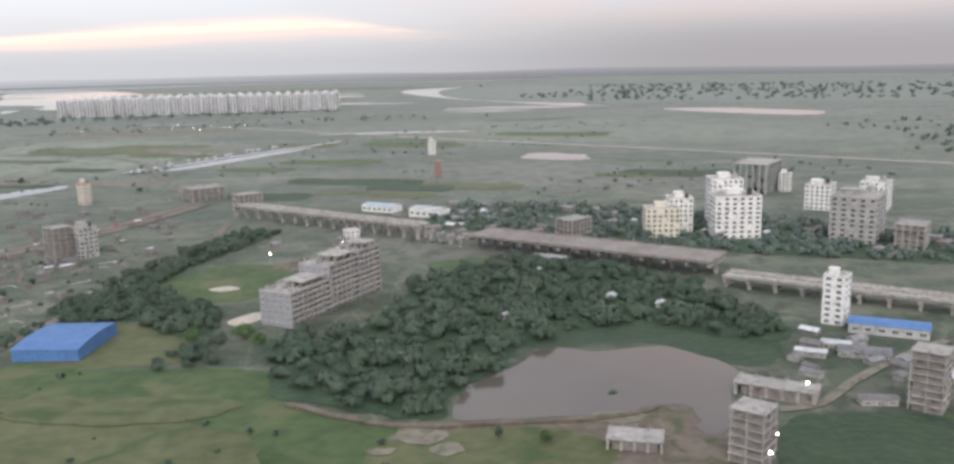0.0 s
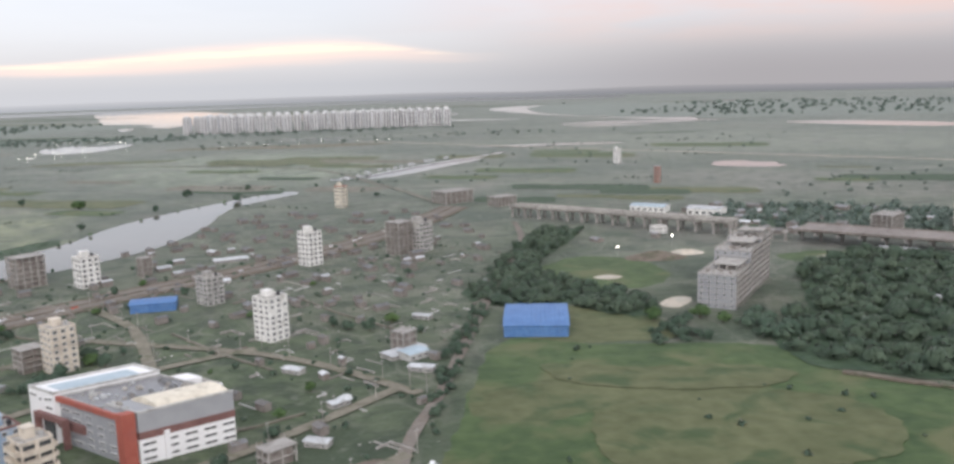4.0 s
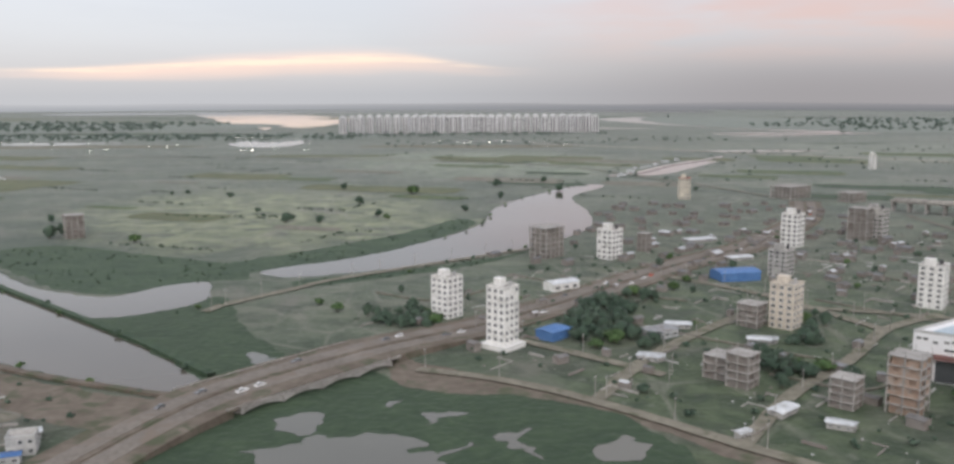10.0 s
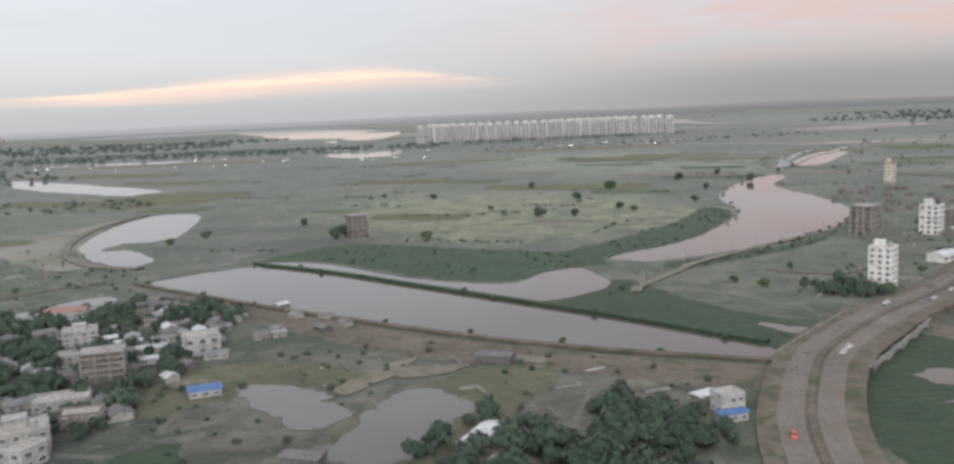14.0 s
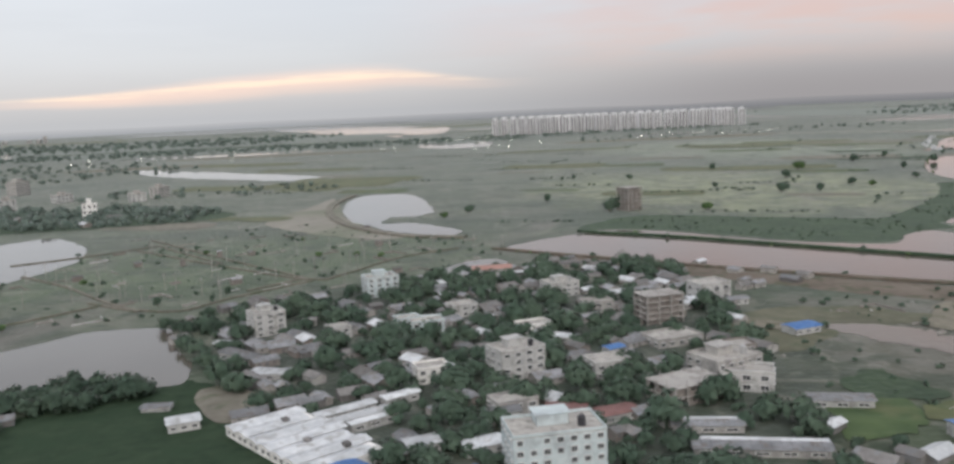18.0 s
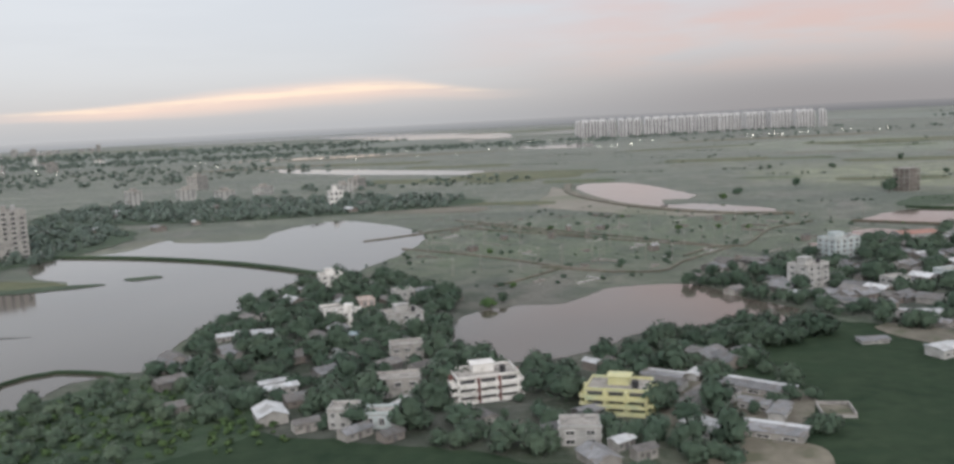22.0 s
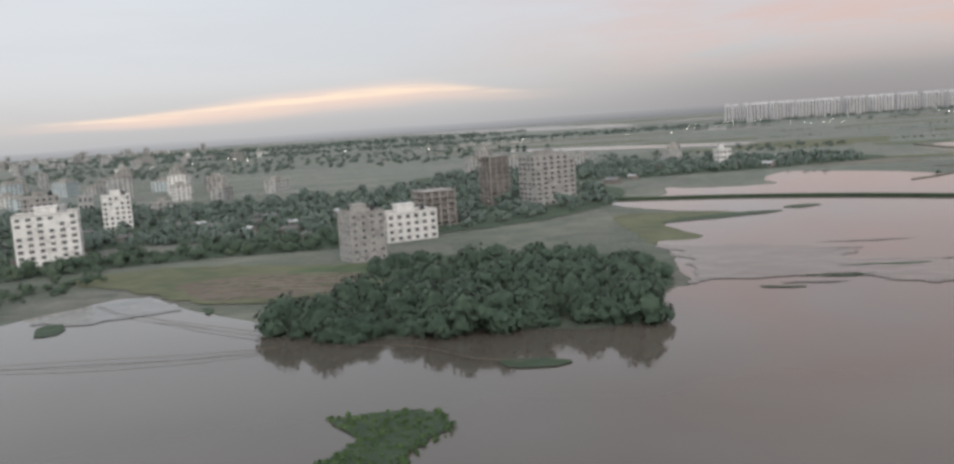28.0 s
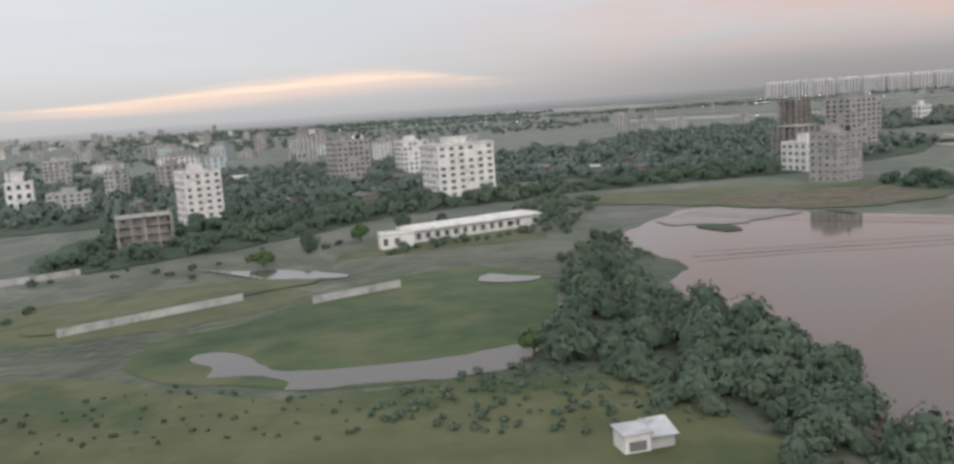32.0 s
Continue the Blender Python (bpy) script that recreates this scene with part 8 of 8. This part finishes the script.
def low_walls(poly, step, keep, turn):
    """Footings and garden walls too many to tell apart, as one object."""
    g = Geo()
    for x, y, s in spots_in(poly, step, SCRUB, 3, 11, keep):
        m = pose(x, y, 0, 0, 0, turn + SCRUB.choice((0, 90)) + SCRUB.uniform(-4, 4))
        h, k = SCRUB.uniform(0.25, 0.8), SCRUB.choice((0, 0, 1, 2))
        g.box(-s / 2, s / 2, -0.14, 0.14, 0, h, k, m)
        if SCRUB.random() < 0.5:
            g.box(s / 2 - 0.28, s / 2, 0.14, s * 0.55, 0, h, k, m)
        for _ in range(2):
            u, v, r = SCRUB.uniform(-s, s), SCRUB.uniform(-s, s), SCRUB.uniform(0.2, 0.8)
            g.box(u, u + r, v, v + r * 0.7, 0, r * 0.4, SCRUB.choice((0, 1, 2)), m)
    tagged(new("low_walls", g.mesh("low_walls", "concrete", "brown", "palegrey")), "low grey and brown footings and walls on empty plots", "walls", kind="stuff")


low_walls(PLOTS, 13, 0.55, 45)
low_walls(OUT_PLOTS, 17, 0.5, 40)
low_walls(WASTE, 16, 0.4, 20)

# far woods, with haze put into their leaf and floor colours
FAR = [
    ([(-1900, 1500), (-800, 1550), (-700, 1500), (-500, 1640), (-400, 1690), (0, 1740), (0, 1765), (-620, 1760), (-1900, 1750)], 16, 3.9, 6.6, 0.6),
    ([(-2700, 1750), (-1080, 1950), (-960, 2450), (-2700, 2650)], 30, 5.5, 9.0, 0.8),
    ([(300, 1950), (1600, 1500), (2400, 1900), (1000, 2700), (300, 3000)], 34, 5.0, 8.4, 0.6),
    ([(-1700, 900), (-1150, 900), (-1000, 1100), (-1200, 1350), (-1800, 1400)], 19, 3.3, 5.4, 0.55),
    ([(-1000, 700), (-800, 700), (-780, 780), (-1000, 830)], 11, 2.2, 4.2, 0.4),
    ([(-500, 1300), (-100, 1420), (200, 1500), (0, 1600), (-480, 1500)], 25, 2.8, 4.8, 0.5),
    ([(500, 700), (1400, 500), (1500, 1000), (600, 1200)], 25, 3.3, 6.0, 0.5),
    ([(100, 620), (400, 640), (420, 800), (160, 760)], 15, 1.7, 3.6, 0.4),
    ([(-2400, 500), (-1560, 420), (-1450, 820), (-2400, 1200)], 19, 2.8, 5.4, 0.7),
    ([(-200, 700), (200, 1000), (400, 1300), (0, 1250), (-250, 900)], 25, 1.1, 3.0, 0.5),
]
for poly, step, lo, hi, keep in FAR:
    wood("far_wood", spots_in(poly, step * 0.94, W_RNG, lo * 0.85, hi, keep, clump=1.0), FAR_CROWNS, "farleaf", "far trees with haze greyed into their green", W_RNG, False)
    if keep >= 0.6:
        patch("wood_floor", poly, 0.02, "farfloor", "undergrowth below far trees, greyed with painted haze", "plants", 25, 18, step)


# ---------------------------------------------------------------- far town
def far_block(x, y, rot, w, d, h, n, wall):
    root = tagged(empty("town_block", x, y, rot), f"far {'white' if wall == 'white' else 'grey'} town block with small windows", "building", "far town blocks")
    part("wall", Geo().box(-w / 2, w / 2, -d / 2, d / 2, 0, h).mesh("wall", wall), root)
    part("roof", Geo().box(-w / 2 - 0.2, w / 2 + 0.2, -d / 2 - 0.2, d / 2 + 0.2, h, h + 0.5).box(-w * 0.2, w * 0.2, -d * 0.2, d * 0.2, h + 0.5, h + 2.6).mesh("roof", "roof"), root)
    g = Geo()
    c, sh = max(2, int(w / 3.2)), h / n
    for i in range(n):
        for j in range(c):
            a = (j + 0.5) / c * w - w / 2
            for s in (-1, 1):
                g.box(a - 0.7, a + 0.7, s * d / 2 - 0.04, s * d / 2 + 0.04, (i + 0.3) * sh, (i + 0.75) * sh)
        for j in range(max(2, int(d / 3.2))):
            a = (j + 0.5) / max(2, int(d / 3.2)) * d - d / 2
            for s in (-1, 1):
                g.box(s * w / 2 - 0.04, s * w / 2 + 0.04, a - 0.7, a + 0.7, (i + 0.3) * sh, (i + 0.75) * sh)
    tagged(part("glazing", g.mesh("glazing", "glass"), root), kind="stuff")


F_RNG = random.Random(77)
for poly, step, keep in (([(-1560, 330), (-1280, 460), (-1180, 600), (-1400, 900), (-2000, 1000), (-2100, 500)], 62, 0.62), ([(-2700, 1100), (-1500, 1200), (-1300, 1700), (-2900, 2300)], 120, 0.6), ([(-1180, 620), (-980, 620), (-900, 760), (-1150, 860)], 60, 0.4)):
    for x, y, s in spots_in(poly, step, F_RNG, 9, 17, keep):
        n = F_RNG.choice((3, 4, 4, 5, 6, 7, 8))
        far_block(x, y, F_RNG.uniform(0, 90), s, s * F_RNG.uniform(0.6, 1), n * 2.1, n, F_RNG.choice(("white", "palegrey", "palegrey", "greybeige", "mint")))


g = Geo()
for k in range(420):
    a, r = radians(F_RNG.uniform(92, 128)), F_RNG.uniform(1500, 3600)
    x, y, w, h = -700 + r * math.cos(a), r * math.sin(a), F_RNG.uniform(9, 20), F_RNG.choice((6, 7, 8, 10, 12, 18)) * (0.7 + r / 5000)
    m = pose(x, y, 0, 0, 0, F_RNG.uniform(0, 90))
    if x > -1750 - 0.1 * y or any(inside((x, y), q) for q in WATER_LINES):
        continue
    g.box(-w / 2, w / 2, -w * 0.35, w * 0.35, 0, h, F_RNG.choice((1, 1, 2, 2)), m).box(-w * 0.2, w * 0.1, -w * 0.15, w * 0.15, h, h + 2.4, 1, m)
    for i in range(1, int(h / 2.6)):
        g.box(-w / 2 - 0.1, w / 2 + 0.1, -w * 0.35 - 0.1, w * 0.35 + 0.1, i * 2.6, i * 2.6 + 0.9, 3, m)
tagged(new("distant_town", g.mesh("distant_town", "white", "palegrey", "greybeige", "maroon_grey")), "pale blocks of a distant town in the haze", "town", kind="stuff")
# a string of pale sheds along the far canal road
g = Geo()
for i, p in enumerate(centreline([(-203, 828), (-176, 901), (-143, 958), (-93, 1040)], 6)):
    if F_RNG.random() < 0.5:
        r = F_RNG.uniform(0.9, 2.4)
        g.box(-r, r, -1.5, 1.5, 0, F_RNG.uniform(1.6, 3.0), 0, pose(p.x - 24 + F_RNG.uniform(-4, 4), p.y + 14, 0, 0, 0, 55))
tagged(new("far_sheds", g.mesh("far_sheds", "whitetin")), "string of small pale sheds along a far road", "sheds", kind="stuff")
for x, y, r, w, d, m in ((155, 263, -30, 16, 8, "tin"), (138, 265.7, -30, 9.5, 4, "whitetin"), (137, 224, -10, 10, 4, "rust"), (150, 272, -30, 9, 5, "whitetin")):
    arched_hall("low sheet-roofed shed beside half-built houses", x, y, r, w, d, 2.0, 0.4, m, "greybeige", "row_shed")


# ---------------------------------------------------------------- lamps, poles, vehicles
def lamp_post():
    root = tagged(empty("street_lamp", -700, 1400), "far street lamp, lit", "lamp", "far street lamps")
    part("pole", Geo().tube((0, 0, 0), (0, 0, 7), 0.16, 0.1, 6).tube((0, 0, 7), (0, -1.2, 7.3), 0.08, 0.08, 5).mesh("pole", "metal"), root)
    part("lamp_head", Geo().box(-0.3, 0.3, -1.6, -1.1, 7.0, 7.4).mesh("lamp_head", "lamp"), root)
    return root


L0 = lamp_post()
for k in range(46):
    copy_thing(L0, pose(F_RNG.choice((-1440, -1230, -1080, -860, -640)) + F_RNG.gauss(0, 55), 1260 + F_RNG.uniform(-110, 150), 0))
for k in range(14):
    copy_thing(L0, pose(-745 + k * 9, 1500 + F_RNG.uniform(-6, 6), 0))
for k in range(16):
    copy_thing(L0, pose(-430 + k * 16 + F_RNG.uniform(-8, 8), 1330 + F_RNG.uniform(-60, 60), 0))


def floodlight(x, y, h, label):
    root = tagged(empty("floodlight", x, y, 0), label, "lamp", "site floodlights")
    part("mast", Geo().tube((0, 0, 0), (0, 0, h), 0.14, 0.08, 6).mesh("mast", "metal"), root)
    part("lamp_head", Geo().box(-0.35, 0.35, -0.3, 0.2, h, h + 0.5).mesh("lamp_head", "lamp"), root)


for x, y, h in ((-21, 462, 5), (-56, 438, 5), (-112, 390, 4), (88, 186, 6), (96, 200, 4), (120, 232, 4)):
    floodlight(x, y, h, "bright lit floodlight on a thin mast")


def power_pole():
    root = tagged(empty("power_pole", -330, 235, 45), "slim concrete power pole with a cross arm", "pole", "power poles")
    part("pole", Geo().tube((0, 0, 0), (0, 0, 6.5), 0.13, 0.08, 6).mesh("pole", "concrete"), root)
    part("cross_arm", Geo().box(-0.7, 0.7, -0.06, 0.06, 5.9, 6.05).mesh("cross_arm", "metal"), root)
    return root


P0 = power_pole()
for tr in TRACKS:
    for p in centreline(tr, 17)[::1]:
        copy_thing(P0, pose(p.x + 2.2, p.y + 0.8, 0, 0, 0, 45))
for p in centreline([(-870, 350), (-800, 385), (-730, 400), (-680, 380)], 14) + centreline([(-860, 300), (-790, 330), (-740, 350)], 14):
    copy_thing(P0, pose(p.x, p.y, 0, 0, 0, 20))


for x, y in ((-829, 315), (-854, 418), (-845, 422), (-803, 372), (-756, 345), (-739, 373), (-728, 375), (-763, 338), (-744, 360), (-846, 369), (-791, 311), (-809, 302), (-740, 306), (-823, 461), (-810, 456), (-791, 384), (-769, 404), (-783, 305), (-789, 370), (-797, 349), (-868, 363), (-852, 344), (-834, 331), (-821, 315), (-808, 325), (-848, 434)):
    copy_thing(P0, pose(x, y, 0, 0, 0, 20))


def car(paint, label, x, y, rot, z=0.3, long=2.9):
    root = tagged(empty("car", x, y, rot, z), label, "car", "parked and passing cars")
    l, w = long / 2, 0.62
    prof = [(-l, 0.22), (-l, 0.55), (-l * 0.86, 0.62), (l * 0.55, 0.60), (l * 0.96, 0.48), (l, 0.22)]
    g = Geo()
    for (ax, az), (bx, bz) in zip(prof, prof[1:]):
        g.face([(ax, -w, az), (ax, w, az), (bx, w, bz), (bx, -w, bz)])
    for s in (-1, 1):
        g.face([(x_, s * w, z_) for x_, z_ in (prof if s > 0 else prof[::-1])])
    part("body", g.mesh("body", paint), root)
    c = Geo()
    lo, hi = [(-l * 0.8, -w * 0.94), (l * 0.4, -w * 0.94), (l * 0.4, w * 0.94), (-l * 0.8, w * 0.94)], [(-l * 0.6, -w * 0.76), (l * 0.1, -w * 0.76), (l * 0.1, w * 0.76), (-l * 0.6, w * 0.76)]
    for i in range(4):
        j = (i + 1) % 4
        c.face([(*lo[i], 0.6), (*lo[j], 0.6), (*hi[j], 0.93), (*hi[i], 0.93)])
    part("glazing", c.mesh("glazing", "glass"), root)
    part("roof", Geo().box(-l * 0.61, l * 0.11, -w * 0.77, w * 0.77, 0.92, 0.96).mesh("roof", paint), root)
    wheel = Geo().tube((0, -0.09, 0), (0, 0.09, 0), 0.22, 0.22, 12).mesh("wheel", "tyre")
    for sx in (-0.62, 0.62):
        for sy in (-1, 1):
            part("wheel", wheel, root, pose(sx * l, sy * w * 0.95, 0.22))


C_RNG = random.Random(3)
line = centreline(ROAD, 6)
for k in range(8, len(line) - 12):
    if C_RNG.random() > 0.42:
        continue
    p, q = line[k], line[k + 1]
    d = (q - p).normalized()
    s = C_RNG.choice((-4.2, 4.2, -3, 5.2))
    col = C_RNG.choice(("carwhite", "carwhite", "carwhite", "carwhite", "carwhite", "carred", "cargrey", "cargrey"))
    car(col, {"carwhite": "white saloon car on the dusty road", "carred": "orange-red car on the dusty road", "cargrey": "dark grey car on the dusty road"}[col], p.x - d.y * s, p.y + d.x * s, math.degrees(math.atan2(d.y, d.x)) + (180 if s > 0 else 0), 0.36 + road_lift(p.x, p.y), C_RNG.choice((2.8, 3.0, 3.6)))


for paint, say, x, y, r, lg in (("carwhite", "white lorry parked beside the tree-lined road", -155.5, 200, 80, 5.2), ("truckyellow", "yellow lorry parked beside the tree-lined road", -158.5, 172, 70, 4.8), ("truckyellow", "yellow pick-up on the tree-lined road", -163, 178, 75, 3.6), ("carwhite", "white bus parked beside the commercial building", -227.5, 199, -38, 6.0)):
    car(paint, say, x, y, r, 0.2, lg)

# low walls round plots and fields
def plot_wall(a, b, h, mat, label):
    a, b = Vector((*a, 0)), Vector((*b, 0))
    n = (b - a).length
    root = tagged(empty("boundary_wall", *((a + b) / 2).xy, math.degrees(math.atan2((b - a).y, (b - a).x))), label, "wall")
    m = max(2, round(n / 4.5))
    pan = Geo().box(-n / m / 2, n / m / 2, -0.07, 0.07, 0, h).mesh("wall_panel", mat)
    for i in range(m):
        part("wall_panel", pan, root, pose(-n / 2 + (i + 0.5) * n / m, 0, 0))


for a, b in (((-1273, 141), (-1259, 150)), ((-1310, 130), (-1286, 148)), ((-1344, 181), (-1331, 190)), ((-1250, 216), (-1226, 222))):
    plot_wall(a, b, 1.3, "palegrey", "pale concrete boundary wall beside the field")
PW = random.Random(9)
for i in range(34):
    x, y = PW.uniform(-400, -180), PW.uniform(190, 330)
    if any((x - a) ** 2 + (y - b) ** 2 < (r + 9) ** 2 for a, b, r in FOOT) or any(inside((x, y), w) for w in WATER_LINES) or y < 150 - 0.75 * (x + 250) + 40 and x < -330:
        continue
    t = radians(45 + 90 * (i % 2))
    n = PW.uniform(6, 13)
    plot_wall((x, y), (x + n * math.cos(t), y + n * math.sin(t)), 0.55, "concrete", "low grey brick wall round an empty plot")

# bridge over the marsh inlet
def bridge():
    root = tagged(empty("bridge", -434, 240, 48), "low concrete road bridge with rails over a marsh inlet", "bridge")
    for k in range(-3, 4):
        part("girder", Geo().box(-26, 26, k * 2.9 - 0.25, k * 2.9 + 0.25, 0.9, 1.72).mesh("girder", "concrete"), root)
    for s in (-12.0, 12.0):
        for k in range(12):
            x = -30 + k * 5
            part("railing", Geo().box(x + 0.1, x + 4.9, s - 0.1, s + 0.1, 2.1, 2.35).box(x + 0.1, x + 4.9, s - 0.06, s + 0.06, 2.6, 2.8).box(x, x + 0.25, s - 0.12, s + 0.12, 2.0, 2.95).mesh("railing", "roof"), root)
        for k in range(4):
            g, x0, n = Geo(), -26 + k * 13, 12
            depth = [2.0 - 0.55 - 1.15 * abs(2 * i / n - 1) ** 2 for i in range(n + 1)]
            for y in (s * 1.01 - 0.2, s * 1.01 + 0.2):
                for i in range(n):
                    g.face([(x0 + 13 * i / n, y, depth[i]), (x0 + 13 * (i + 1) / n, y, depth[i + 1]), (x0 + 13 * (i + 1) / n, y, 2.0), (x0 + 13 * i / n, y, 2.0)])
            for i in range(n):
                g.face([(x0 + 13 * j / n, s * 1.01 + o, depth[j]) for j, o in ((i, -0.2), (i + 1, -0.2), (i + 1, 0.2), (i, 0.2))])
            part("arched_beam", g.weld().mesh("arched_beam", "concrete"), root, label="pale concrete beam, deeper over its piers")
    for i in range(5):
        x = -26 + i * 13
        part("pier_cap", Geo().box(x - 0.7, x + 0.7, -11.2, 11.2, 0.55, 0.95).mesh("pier_cap", "concrete"), root)
        for y in (-7.5, -2.5, 2.5, 7.5):
            part("pier", Geo().tube((x, y, -0.5), (x, y, 0.6), 0.5, 0.5, 10).mesh("pier", "concrete"), root)


bridge()


# a white hut with a lean-to under the bank of trees
def bank_hut():
    root = tagged(empty("field_hut", -1233, 71, 12), "small white hut with a pale sheet lean-to roof", "hut")
    part("wall", Geo().box(-2.6, -0.2, -1.3, 1.3, 0, 1.7).mesh("wall", "white"), root)
    part("door", Geo().box(-2.2, -0.6, -1.36, -1.3, 0.25, 1.1).mesh("door", "cargrey"), root)
    part("flat_roof", Geo().box(-2.8, 0.0, -1.5, 1.5, 1.7, 1.85).mesh("flat_roof", "whitetin"), root)
    part("lean_to_wall", Geo().box(-0.1, 2.2, -1.0, 1.2, 0, 1.35).mesh("lean_to_wall", "palegrey"), root)
    g = Geo()
    for i in range(8):
        x0, x1 = -0.2 + i * 0.33, -0.2 + (i + 1) * 0.33
        g.face([(x0, -1.5, 1.25), ((x0 + x1) / 2, -1.5, 1.32), ((x0 + x1) / 2, 1.4, 2.05), (x0, 1.4, 1.98)])
        g.face([((x0 + x1) / 2, -1.5, 1.32), (x1, -1.5, 1.25), (x1, 1.4, 1.98), ((x0 + x1) / 2, 1.4, 2.05)])
    part("sheet_roof", g.weld().mesh("sheet_roof", "whitetin"), root)


bank_hut()
